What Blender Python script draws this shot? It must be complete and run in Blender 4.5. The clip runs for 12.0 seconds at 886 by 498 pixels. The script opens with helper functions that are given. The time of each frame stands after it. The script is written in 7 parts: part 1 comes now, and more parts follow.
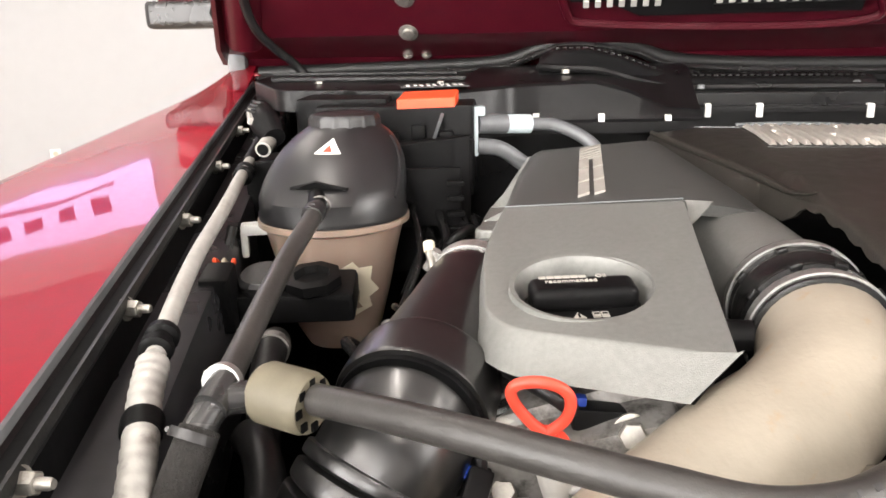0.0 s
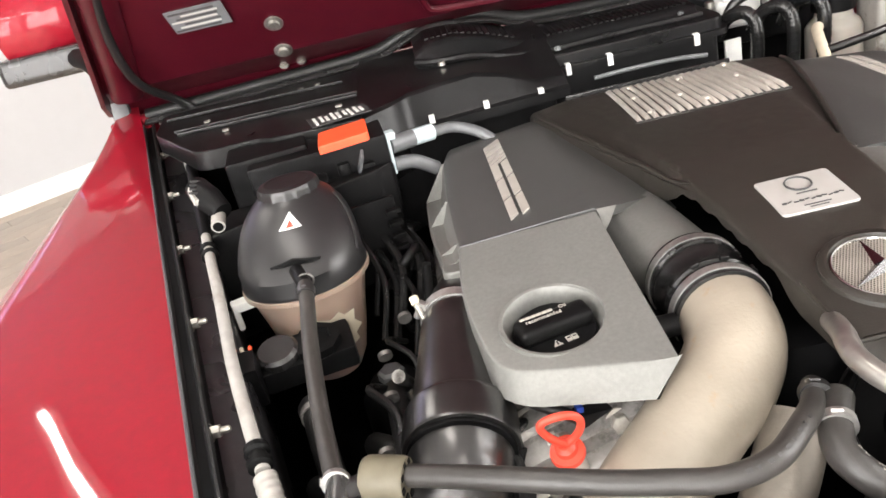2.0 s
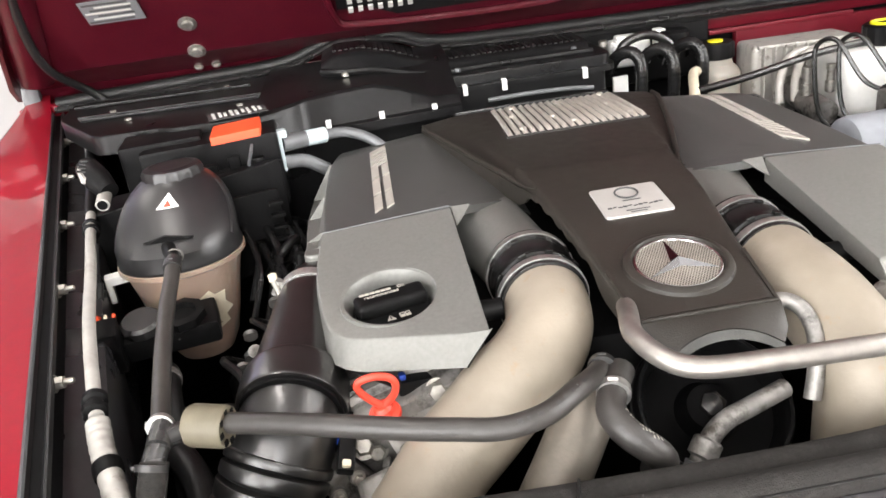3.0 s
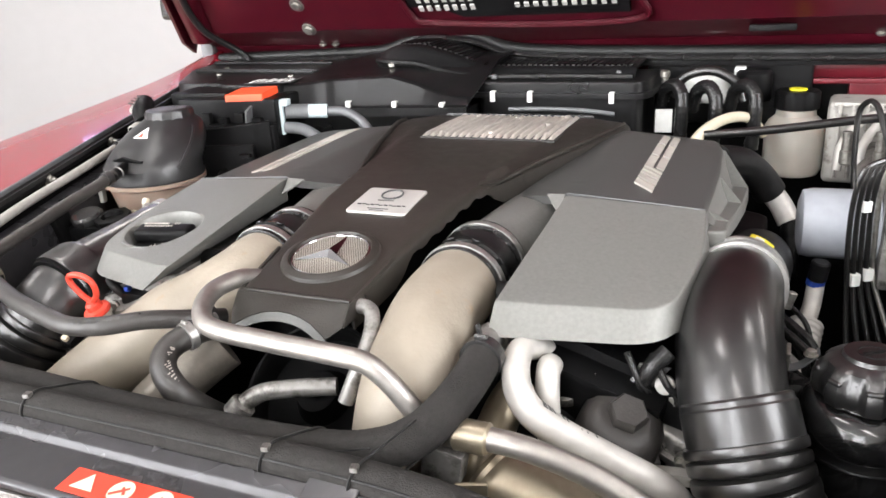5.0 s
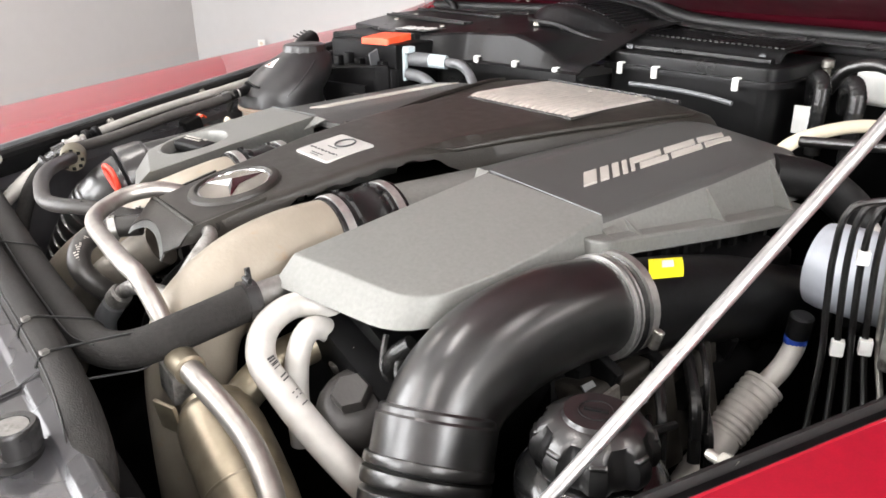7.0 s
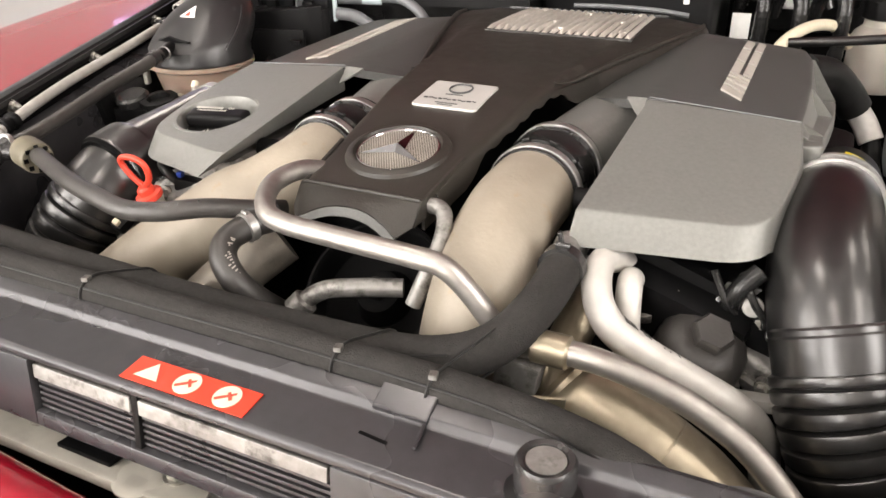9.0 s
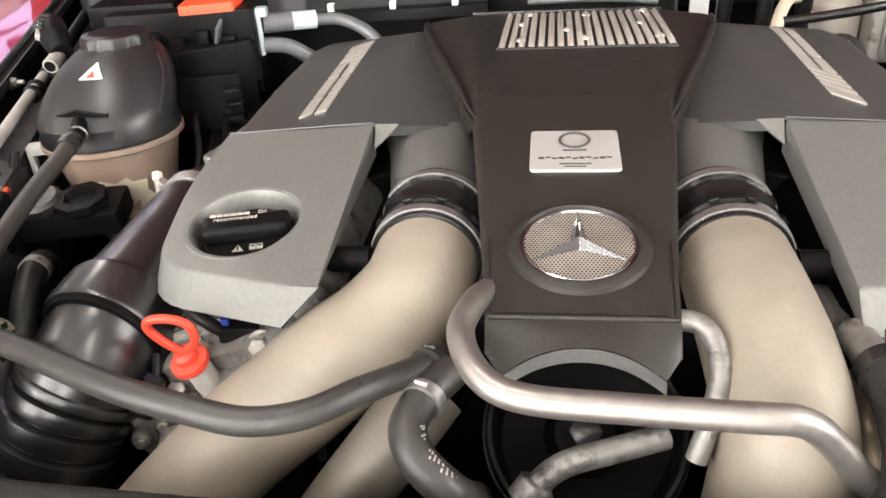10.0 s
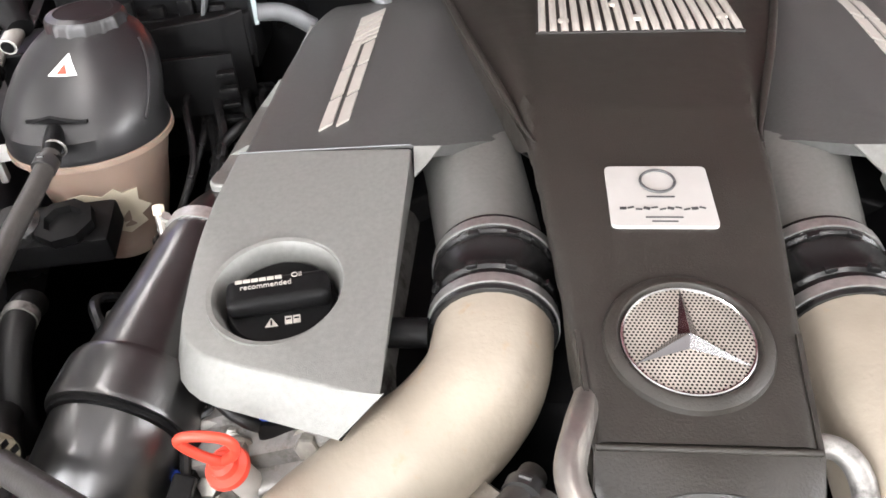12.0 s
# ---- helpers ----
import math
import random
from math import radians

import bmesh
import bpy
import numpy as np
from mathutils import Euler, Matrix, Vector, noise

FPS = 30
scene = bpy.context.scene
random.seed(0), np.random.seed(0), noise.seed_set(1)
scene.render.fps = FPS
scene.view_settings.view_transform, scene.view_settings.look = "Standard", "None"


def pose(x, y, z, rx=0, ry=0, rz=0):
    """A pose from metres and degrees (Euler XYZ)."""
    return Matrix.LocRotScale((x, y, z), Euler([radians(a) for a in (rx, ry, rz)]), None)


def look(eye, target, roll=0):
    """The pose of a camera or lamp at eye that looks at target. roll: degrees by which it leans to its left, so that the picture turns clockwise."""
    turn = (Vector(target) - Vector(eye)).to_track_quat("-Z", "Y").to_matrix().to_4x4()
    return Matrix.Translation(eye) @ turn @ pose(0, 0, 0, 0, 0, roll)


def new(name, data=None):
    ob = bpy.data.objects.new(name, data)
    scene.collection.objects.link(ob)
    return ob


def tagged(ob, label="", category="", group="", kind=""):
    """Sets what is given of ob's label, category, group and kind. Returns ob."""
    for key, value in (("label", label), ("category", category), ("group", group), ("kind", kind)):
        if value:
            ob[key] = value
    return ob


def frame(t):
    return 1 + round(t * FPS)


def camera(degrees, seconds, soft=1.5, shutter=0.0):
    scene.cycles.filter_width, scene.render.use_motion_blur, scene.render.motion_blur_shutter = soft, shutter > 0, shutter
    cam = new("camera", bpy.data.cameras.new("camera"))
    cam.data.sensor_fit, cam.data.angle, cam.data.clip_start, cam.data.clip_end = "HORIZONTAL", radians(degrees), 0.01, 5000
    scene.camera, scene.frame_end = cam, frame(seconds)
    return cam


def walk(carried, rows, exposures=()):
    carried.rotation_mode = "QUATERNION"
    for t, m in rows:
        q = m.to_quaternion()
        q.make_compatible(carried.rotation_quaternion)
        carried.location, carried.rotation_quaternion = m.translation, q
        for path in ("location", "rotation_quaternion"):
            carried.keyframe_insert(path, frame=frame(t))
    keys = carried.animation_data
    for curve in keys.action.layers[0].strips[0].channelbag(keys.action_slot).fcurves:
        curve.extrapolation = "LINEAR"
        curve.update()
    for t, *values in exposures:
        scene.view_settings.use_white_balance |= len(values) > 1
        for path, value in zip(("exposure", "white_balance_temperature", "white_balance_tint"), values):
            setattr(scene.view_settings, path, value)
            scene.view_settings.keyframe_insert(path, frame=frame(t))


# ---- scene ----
cam = camera(60.1, 12.0, soft=1.6)
# The engine bay is laid out in bay units: K metres each, x across the car, y towards the windscreen.
K, LIFT = 0.85, 0.10


ZONE = Vector((0, 0, 0))


def zone(x=0.0, y=0.0, z=0.0):
    """Sets the datum, in bay units, from which the following group of things is laid out."""
    ZONE.x, ZONE.y, ZONE.z = x, y, z


def W(p):
    return Vector(((p[0] + ZONE.x) * K, (p[1] + ZONE.y) * K, (p[2] + ZONE.z) * K + LIFT))


PATH = [
    (0, (-0.235, -0.383, 1.228), (-0.584, 1.513, 0.693), -1.3),
    (0.5, (-0.22, -0.385, 1.242), (-0.505, 1.508, 0.662), -2.1),
    (1, (-0.227, -0.376, 1.285), (-0.401, 1.439, 0.463), -4.9),
    (1.5, (-0.268, -0.422, 1.36), (-0.429, 1.366, 0.479), -11.2),
    (2, (-0.288, -0.469, 1.401), (-0.339, 1.35, 0.573), -13.8),
    (2.5, (-0.277, -0.521, 1.39), (-0.216, 1.308, 0.583), -11.1),
    (3, (-0.216, -0.541, 1.367), (-0.109, 1.302, 0.597), -8.0),
    (3.2, (-0.176, -0.549, 1.36), (-0.08, 1.3, 0.603), -7.8),
    (4.8, (0.281, -0.574, 1.324), (-0.401, 1.175, 0.636), -3.9),
    (5, (0.344, -0.53, 1.32), (-0.428, 1.187, 0.645), -3.3),
    (5.5, (0.461, -0.434, 1.312), (-0.572, 1.135, 0.627), -0.7),
    (6, (0.57, -0.342, 1.311), (-0.687, 1.041, 0.6), -0.4),
    (6.5, (0.657, -0.278, 1.311), (-0.778, 0.909, 0.584), -0.4),
    (6.7, (0.67, -0.268, 1.306), (-0.807, 0.869, 0.582), -0.7),
    (8.3, (0.543, -0.354, 1.304), (-0.674, 0.966, 0.423), -1.5),
    (8.5, (0.486, -0.401, 1.302), (-0.621, 1.002, 0.404), -1.4),
    (9, (0.294, -0.517, 1.305), (-0.498, 1.083, 0.404), -1.0),
    (9.5, (0.125, -0.505, 1.317), (-0.364, 1.199, 0.393), -2.7),
    (10, (-0.019, -0.415, 1.326), (-0.289, 1.312, 0.354), -3.9),
    (10.5, (-0.102, -0.361, 1.337), (-0.236, 1.317, 0.257), -4.2),
    (11, (-0.131, -0.317, 1.342), (-0.11, 1.319, 0.191), -5.6),
    (11.5, (-0.118, -0.29, 1.374), (-0.198, 1.334, 0.209), -3.7),
    (12, (-0.094, -0.297, 1.381), (-0.261, 1.287, 0.171), -3.2),
]
walk(cam, [(t, look(eye, target, roll)) for t, eye, target, roll in PATH],
     [(0.0, 0.02, 7050, 13), (3.0, 0.0, 6800, 12), (5.0, 0.02, 6600, 12), (6.5, 0.16, 6600, 12), (8.5, 0.15, 7200, 13), (9.0, -0.13, 7250, 14), (9.5, -0.13, 7150, 13), (10.0, -0.13, 7050, 13), (10.6, 0.03, 6750, 13), (11.5, 0.22, 6600, 13), (12.0, 0.22, 6600, 13)])

# ---- world and light ----
world = bpy.data.worlds.new("world")
scene.world = world
world.use_nodes = True
world.node_tree.nodes["Background"].inputs[0].default_value = (0.9, 0.93, 1.0, 1)
world.node_tree.nodes["Background"].inputs[1].default_value = 0.01
scene.view_settings.exposure = 0.0
CEIL = 4.35
TUBES = [(-3.0, 2.8), (-3.9, 6.9), (-1.0, 0.1), (0.9, -2.5), (-0.4, 4.6), (1.6, 2.0), (3.5, -0.6), (2.3, 6.4), (4.2, 3.8), (6.1, 1.2), (-4.6, -0.2), (-2.6, -2.9), (-1.2, -4.2)]
TUBE_TURN = math.atan2(-0.8, 0.6)
LAMP_POWER = 19.5
for tx, ty in TUBES:
    lamp = bpy.data.lights.new("ceiling_tube_lamp", "AREA")
    lamp.shape, lamp.size, lamp.size_y = "RECTANGLE", 1.75 * K, 0.05
    lamp.energy, lamp.color = LAMP_POWER, (1.0, 0.985, 0.965)
    ob = new("ceiling_tube_lamp", lamp)
    ob.matrix_world = Matrix.Translation(W((tx, ty, CEIL - 0.12))) @ pose(0, 0, 0, 0, 0, math.degrees(TUBE_TURN))

# daylight through the tall shop windows in front of the car
U, V = Vector((0.81, 0.585, 0)).normalized(), Vector((0.585, -0.81, 0)).normalized()
C0 = Vector((-8.0, 2.95, 0))
DEEP = 10.5
WIN_LOW, WIN_HIGH = 0.4, 4.1
FRONT_WINDOWS, SIDE_WINDOWS = ((0.3, 2.7), (6.8, 9.2)), ((6.8, 9.4),)
OPENINGS = [(C0 + V * DEEP + U * (a + b) / 2, V, b - a) for a, b in FRONT_WINDOWS] + [(C0 + V * (a + b) / 2, -U, b - a) for a, b in SIDE_WINDOWS]
for place, out, wide in OPENINGS:
    lamp = bpy.data.lights.new("window_daylight", "AREA")
    lamp.shape, lamp.size, lamp.size_y = "RECTANGLE", wide * K, (WIN_HIGH - WIN_LOW) * K
    lamp.energy, lamp.color = 238.0, (0.95, 0.975, 1.0)
    ob = new("window_daylight", lamp)
    ob.matrix_world = Matrix.Translation(W(place + out * 0.24 + Vector((0, 0, (WIN_LOW + WIN_HIGH) / 2)))) @ out.to_track_quat("Z", "Y").to_matrix().to_4x4()


# ---- materials ----
def nodes_of(name):
    m = bpy.data.materials.new(name)
    m.use_nodes = True
    nt = m.node_tree
    return m, nt, nt.nodes["Principled BSDF"]


def mat(name, col, rough=0.5, metal=0.0, vary=0.12, scale=60.0, bump=0.0, bump_scale=400.0, coat=0.0, stain=None, stain_scale=9.0, stain_at=0.62, rough_vary=0.1, spec=0.5, trans=0.0, sub=0.0, coat_rough=0.03):
    """A surface with colour variation at two scales, optional stains, roughness variation and fine relief."""
    m, nt, b = nodes_of(name)
    L = nt.links.new
    tc = nt.nodes.new("ShaderNodeTexCoord")
    n1 = nt.nodes.new("ShaderNodeTexNoise")
    n1.inputs["Scale"].default_value, n1.inputs["Detail"].default_value = scale, 5
    n2 = nt.nodes.new("ShaderNodeTexNoise")
    n2.inputs["Scale"].default_value, n2.inputs["Detail"].default_value = scale / 9, 3
    L(tc.outputs["Object"], n1.inputs["Vector"]), L(tc.outputs["Object"], n2.inputs["Vector"])
    add = nt.nodes.new("ShaderNodeMath")
    add.operation = "ADD"
    L(n1.outputs["Fac"], add.inputs[0]), L(n2.outputs["Fac"], add.inputs[1])
    ramp = nt.nodes.new("ShaderNodeMapRange")
    ramp.inputs["From Min"].default_value, ramp.inputs["From Max"].default_value = 0.7, 1.3
    ramp.inputs["To Min"].default_value, ramp.inputs["To Max"].default_value = 1 - vary, 1 + vary
    L(add.outputs[0], ramp.inputs["Value"])
    mul = nt.nodes.new("ShaderNodeVectorMath")
    mul.operation = "SCALE"
    mul.inputs[0].default_value = col
    L(ramp.outputs[0], mul.inputs["Scale"])
    out = mul.outputs[0]
    if stain:
        n3 = nt.nodes.new("ShaderNodeTexNoise")
        n3.inputs["Scale"].default_value, n3.inputs["Detail"].default_value, n3.inputs["Roughness"].default_value = stain_scale, 6, 0.65
        L(tc.outputs["Object"], n3.inputs["Vector"])
        r3 = nt.nodes.new("ShaderNodeMapRange")
        r3.inputs["From Min"].default_value, r3.inputs["From Max"].default_value = stain_at, stain_at + 0.16
        L(n3.outputs["Fac"], r3.inputs["Value"])
        mix = nt.nodes.new("ShaderNodeMix")
        mix.data_type = "RGBA"
        L(r3.outputs[0], mix.inputs[0]), L(out, mix.inputs[6])
        mix.inputs[7].default_value = (*stain, 1)
        out = mix.outputs[2]
    L(out, b.inputs["Base Color"])
    rr = nt.nodes.new("ShaderNodeMapRange")
    rr.inputs["To Min"].default_value, rr.inputs["To Max"].default_value = max(0.02, rough - rough_vary), min(1, rough + rough_vary)
    L(n2.outputs["Fac"], rr.inputs["Value"]), L(rr.outputs[0], b.inputs["Roughness"])
    b.inputs["Metallic"].default_value = metal
    b.inputs["Coat Weight"].default_value, b.inputs["Coat Roughness"].default_value = coat, coat_rough
    b.inputs["Specular IOR Level"].default_value = spec
    b.inputs["Transmission Weight"].default_value = trans
    b.inputs["Subsurface Weight"].default_value = sub
    if bump:
        nb = nt.nodes.new("ShaderNodeTexNoise")
        nb.inputs["Scale"].default_value, nb.inputs["Detail"].default_value = bump_scale, 4
        bp = nt.nodes.new("ShaderNodeBump")
        bp.inputs["Strength"].default_value, bp.inputs["Distance"].default_value = bump, 0.0008
        L(tc.outputs["Object"], nb.inputs["Vector"]), L(nb.outputs["Fac"], bp.inputs["Height"]), L(bp.outputs[0], b.inputs["Normal"])
    return m


RED = mat("red_metallic_paint", (0.25, 0.0035, 0.014), 0.5, 0.1, 0.08, 900, coat=1.0, rough_vary=0.04, spec=0.1)
# body red with the shade of the hood's underside put into its colour
RED_SHADED = mat("shade_darkened_red_paint", (0.045, 0.002, 0.006), 0.36, 0.1, 0.15, 300, coat=0.3)
# less glossy bay red, its colour darkened for the shade under the hood
RED_DIMMED = mat("dimmed_red_bay_paint", (0.12, 0.003, 0.01), 0.42, 0.1, 0.12, 300, coat=0.4)
COVER_GREY = mat("grey_speckled_plastic", (0.222, 0.222, 0.209), 0.45, 0.45, 0.1, 2600, bump=0.3, bump_scale=1500, spec=0.16, rough_vary=0.03)
COVER_DARK = mat("charcoal_plastic", (0.106, 0.107, 0.103), 0.4, 0.42, 0.1, 2600, bump=0.3, bump_scale=1500, rough_vary=0.03, spec=0.2)
COVER_BROWN = mat("brown_black_plastic", (0.0245, 0.022, 0.0185), 0.4, 0.0, 0.12, 700, bump=0.35, bump_scale=700)
BLACK = mat("black_plastic", (0.006, 0.006, 0.0062), 0.42, 0, 0.25, 200, bump=0.1, bump_scale=500, stain=(0.013, 0.0125, 0.012), stain_at=0.72, spec=0.13)
BLACK_GLOSS = mat("glossy_black_plastic", (0.009, 0.0088, 0.0086), 0.26, 0, 0.25, 90, bump=0.05, bump_scale=300, rough_vary=0.03, stain=(0.02, 0.019, 0.018), stain_at=0.68, spec=0.9, coat=0.5, coat_rough=0.3)
RUBBER = mat("black_rubber", (0.0095, 0.0095, 0.0095), 0.42, 0, 0.25, 150, bump=0.2, stain=(0.035, 0.033, 0.031), stain_at=0.7, spec=0.35)
FOAM = mat("charcoal_foam_sleeve", (0.026, 0.0245, 0.023), 0.9, 0, 0.25, 300, bump=0.8, bump_scale=900, spec=0.2)
GOLD = mat("beige_cast_alloy", (0.295, 0.256, 0.204), 0.52, 0.12, 0.1, 45, bump=0.3, bump_scale=300, stain=(0.31, 0.215, 0.135), stain_scale=55, stain_at=0.61)
ALU = mat("brushed_aluminium", (0.39, 0.368, 0.34), 0.38, 0.85, 0.14, 120, bump=0.15, bump_scale=250, stain=(0.38, 0.35, 0.31), stain_at=0.62)
RUBBER_GLOSS = mat("shiny_black_rubber", (0.012, 0.012, 0.012), 0.26, 0, 0.2, 150, bump=0.1)
GLOSS = mat("polished_black_plastic", (0.006, 0.006, 0.006), 0.16, 0, 0.2, 90, bump=0.04, bump_scale=200, spec=0.9)
ALU_DULL = mat("dull_cast_aluminium", (0.3, 0.29, 0.275), 0.5, 0.7, 0.25, 130, bump=0.6, bump_scale=220, stain=(0.06, 0.054, 0.048), stain_scale=45, stain_at=0.5)
ZINC = mat("zinc_plated_steel", (0.4, 0.385, 0.35), 0.36, 0.85, 0.3, 200, bump=0.2, bump_scale=300, stain=(0.16, 0.14, 0.11), stain_at=0.55, stain_scale=40)
CLAMP_STEEL = mat("dull_clamp_steel", (0.55, 0.54, 0.52), 0.42, 0.9, 0.2, 200, bump=0.15, bump_scale=300)
# black rubber made greyer in colour for the light falling on the hoses
HOSE_GREY = mat("light_lifted_grey_rubber", (0.034, 0.0315, 0.029), 0.42, 0, 0.22, 120, bump=0.25, bump_scale=600, stain=(0.055, 0.05, 0.045), stain_at=0.6, spec=0.6)
# the beige alloy darkened in colour for a pipe that lies in shade
SHADED_BEIGE = mat("shaded_cast_alloy", (0.2, 0.178, 0.15), 0.42, 0.5, 0.2, 60, bump=0.35, bump_scale=300, stain=(0.1, 0.08, 0.06), stain_at=0.55)
DOME = mat("satin_tank_black", (0.013, 0.013, 0.0135), 0.36, 0, 0.2, 60, bump=0.06, bump_scale=500, spec=0.8, rough_vary=0.05)
WHITE_PIPE = mat("pale_coated_pipe", (0.52, 0.5, 0.465), 0.46, 0.15, 0.14, 80, bump=0.15, stain=(0.42, 0.385, 0.33), stain_at=0.6)
LINE_GREY = mat("pale_line_paint", (0.36, 0.345, 0.32), 0.5, 0.1, 0.14, 80, bump=0.2, stain=(0.26, 0.24, 0.21), stain_at=0.58)
WHITE = mat("white_plastic", (0.75, 0.75, 0.72), 0.45, 0, 0.06, 100)
TANK_PINK = mat("milky_tank_plastic", (0.315, 0.228, 0.18), 0.32, 0, 0.14, 25, stain=(0.24, 0.155, 0.12), stain_at=0.6, sub=0.15)
CASTING = mat("pale_cast_alloy", (0.4, 0.385, 0.355), 0.5, 0.3, 0.12, 60, bump=0.4, bump_scale=200, stain=(0.16, 0.145, 0.125), stain_scale=45, stain_at=0.54)
FILTER = mat("brown_grey_plastic", (0.03, 0.0275, 0.0255), 0.45, 0, 0.12, 90, bump=0.3)
PRIMER = mat("pale_primed_steel", (0.4, 0.38, 0.33), 0.5, 0.2, 0.15, 50, stain=(0.2, 0.18, 0.15), stain_at=0.58)
TAPE = mat("beige_tape", (0.62, 0.55, 0.42), 0.7, 0, 0.1, 60)
ORANGE = mat("orange_red_plastic", (0.85, 0.09, 0.03), 0.45, 0, 0.05, 90)
DIP_RED = mat("red_plastic", (0.78, 0.07, 0.04), 0.4, 0, 0.06, 90)
YELLOW = mat("yellow_paper", (0.85, 0.75, 0.02), 0.5, 0, 0.03, 90)
STRUT = mat("polished_steel_rod", (0.36, 0.355, 0.35), 0.33, 0.85, 0.05, 60, rough_vary=0.03)
STAR_CHROME = mat("smoked_chrome", (0.36, 0.36, 0.37), 0.14, 1.0, 0.03, 60, rough_vary=0.04)
SLATE = mat("dark_grey_plastic", (0.024, 0.0235, 0.0235), 0.27, 0, 0.15, 90, bump=0.05, bump_scale=700, rough_vary=0.06, spec=0.75)
GRILLE_SILVER = mat("aged_silver_sheet", (0.7, 0.66, 0.6), 0.36, 0.55, 0.12, 70, bump=0.2, bump_scale=260, stain=(0.5, 0.44, 0.36), stain_at=0.66)
CHROME = mat("chrome", (0.8, 0.8, 0.8), 0.1, 1.0, 0.03, 60, rough_vary=0.04)
SILVER_MESH = mat("silver_honeycomb", (0.52, 0.48, 0.42), 0.42, 0.5, 0.2, 50)
HEAT = mat("aged_heat_shield", (0.36, 0.31, 0.23), 0.36, 0.8, 0.25, 60, stain=(0.28, 0.22, 0.15), stain_at=0.58)
PLATE = mat("satin_plate", (0.48, 0.465, 0.44), 0.4, 0.3, 0.04, 80)
INK = mat("dark_print", (0.05, 0.05, 0.05), 0.5, 0, 0.05, 80)
BLUE = mat("blue_plastic", (0.015, 0.05, 0.3), 0.4, 0, 0.05, 90)
LETTER = mat("satin_silver_lettering", (0.55, 0.52, 0.47), 0.4, 0.35, 0.05, 90)
WALLM = mat("white_wall_paint", (0.5, 0.498, 0.5), 0.85, 0, 0.02, 12, bump=0.05, bump_scale=120)
TRIMM = mat("white_gloss_trim", (0.8, 0.79, 0.77), 0.45, 0, 0.03, 20)
FLOORM = mat("tan_wood_look_floor", (0.44, 0.365, 0.29), 0.4, 0, 0.14, 6, stain=(0.36, 0.29, 0.225), stain_scale=3, stain_at=0.55)
_nt = FLOORM.node_tree
_info, _map, _mul = _nt.nodes.new("ShaderNodeObjectInfo"), _nt.nodes.new("ShaderNodeMapRange"), _nt.nodes.new("ShaderNodeVectorMath")
_map.inputs["To Min"].default_value, _map.inputs["To Max"].default_value = 0.86, 1.1
_mul.operation = "SCALE"
_b = _nt.nodes["Principled BSDF"]
_nt.links.new(_info.outputs["Random"], _map.inputs["Value"])
_nt.links.new(_b.inputs["Base Color"].links[0].from_socket, _mul.inputs[0])
_nt.links.new(_map.outputs[0], _mul.inputs["Scale"])
_nt.links.new(_mul.outputs[0], _b.inputs["Base Color"])
GROUT = mat("floor_joint", (0.2, 0.16, 0.12), 0.7, 0, 0.1, 20)
CEILM = mat("grey_ceiling_paint", (0.36, 0.36, 0.365), 0.9, 0, 0.02, 10)
VIOLET = mat("violet_sign_letters", (0.3, 0.03, 0.2), 0.5, 0, 0.05, 30)
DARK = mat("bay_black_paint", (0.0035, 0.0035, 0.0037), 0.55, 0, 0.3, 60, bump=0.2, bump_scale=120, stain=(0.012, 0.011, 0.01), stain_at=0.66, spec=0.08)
PANEL_GREY = mat("satin_grey_panel", (0.045, 0.044, 0.047), 0.28, 0.3, 0.15, 90, bump=0.06, bump_scale=700, rough_vary=0.08, spec=0.8, stain=(0.07, 0.067, 0.065), stain_at=0.62)
MOTOR = mat("pale_grey_enamel", (0.34, 0.36, 0.39), 0.4, 0.1, 0.1, 60, bump=0.08, bump_scale=300)
GREYM = mat("grey_painted_metal", (0.15, 0.155, 0.16), 0.45, 0.3, 0.15, 60)
COLLAR = mat("olive_rubber_collar", (0.12, 0.105, 0.072), 0.6, 0, 0.15, 80, bump=0.2)
PALE = mat("pale_blue_plastic", (0.5, 0.58, 0.6), 0.45, 0, 0.1, 90)


HOUSING = mat("moulded_black_plastic", (0.0075, 0.0075, 0.0078), 0.3, 0, 0.2, 120, bump=0.08, bump_scale=500, spec=0.3, rough_vary=0.07)


GLASS, _nt, _b = nodes_of("window_glass")
_b.inputs["Transmission Weight"].default_value, _b.inputs["Roughness"].default_value, _b.inputs["IOR"].default_value = 1.0, 0.0, 1.1


def glow(name, col, strength):
    m, nt, b = nodes_of(name)
    b.inputs["Base Color"].default_value = (*col, 1)
    b.inputs["Emission Color"].default_value, b.inputs["Emission Strength"].default_value = (*col, 1), strength
    return m


# ---- mesh builders (all in bay units) ----
def thing(name, base, label, category, group="", kind=""):
    ob = new(name)
    ob.empty_display_size = 0.02
    ob.location = W(base)
    return tagged(ob, label, category, group, kind)


def origin(ob):
    v = Vector((0, 0, 0))
    while ob is not None:
        v = v + ob.location
        ob = ob.parent
    return v


def finish(bm, material, smooth, at):
    bmesh.ops.recalc_face_normals(bm, faces=bm.faces)
    for v in bm.verts:
        v.co = W(v.co) - at
    me = bpy.data.meshes.new("mesh")
    if smooth is not None:
        for f in bm.faces:
            f.smooth = True
        for e in bm.edges:
            if len(e.link_faces) == 2 and e.calc_face_angle(0) > radians(smooth):
                e.smooth = False
    bm.to_mesh(me)
    bm.free()
    me.materials.append(material)
    return me


def even_shading(ob):
    """Flat faces stay flat beside rounded edges."""
    areas = [p.area for p in ob.data.polygons]
    if areas and max(areas) > 6 * sum(areas) / len(areas):
        ob.modifiers.new("even", "WEIGHTED_NORMAL").keep_sharp = True


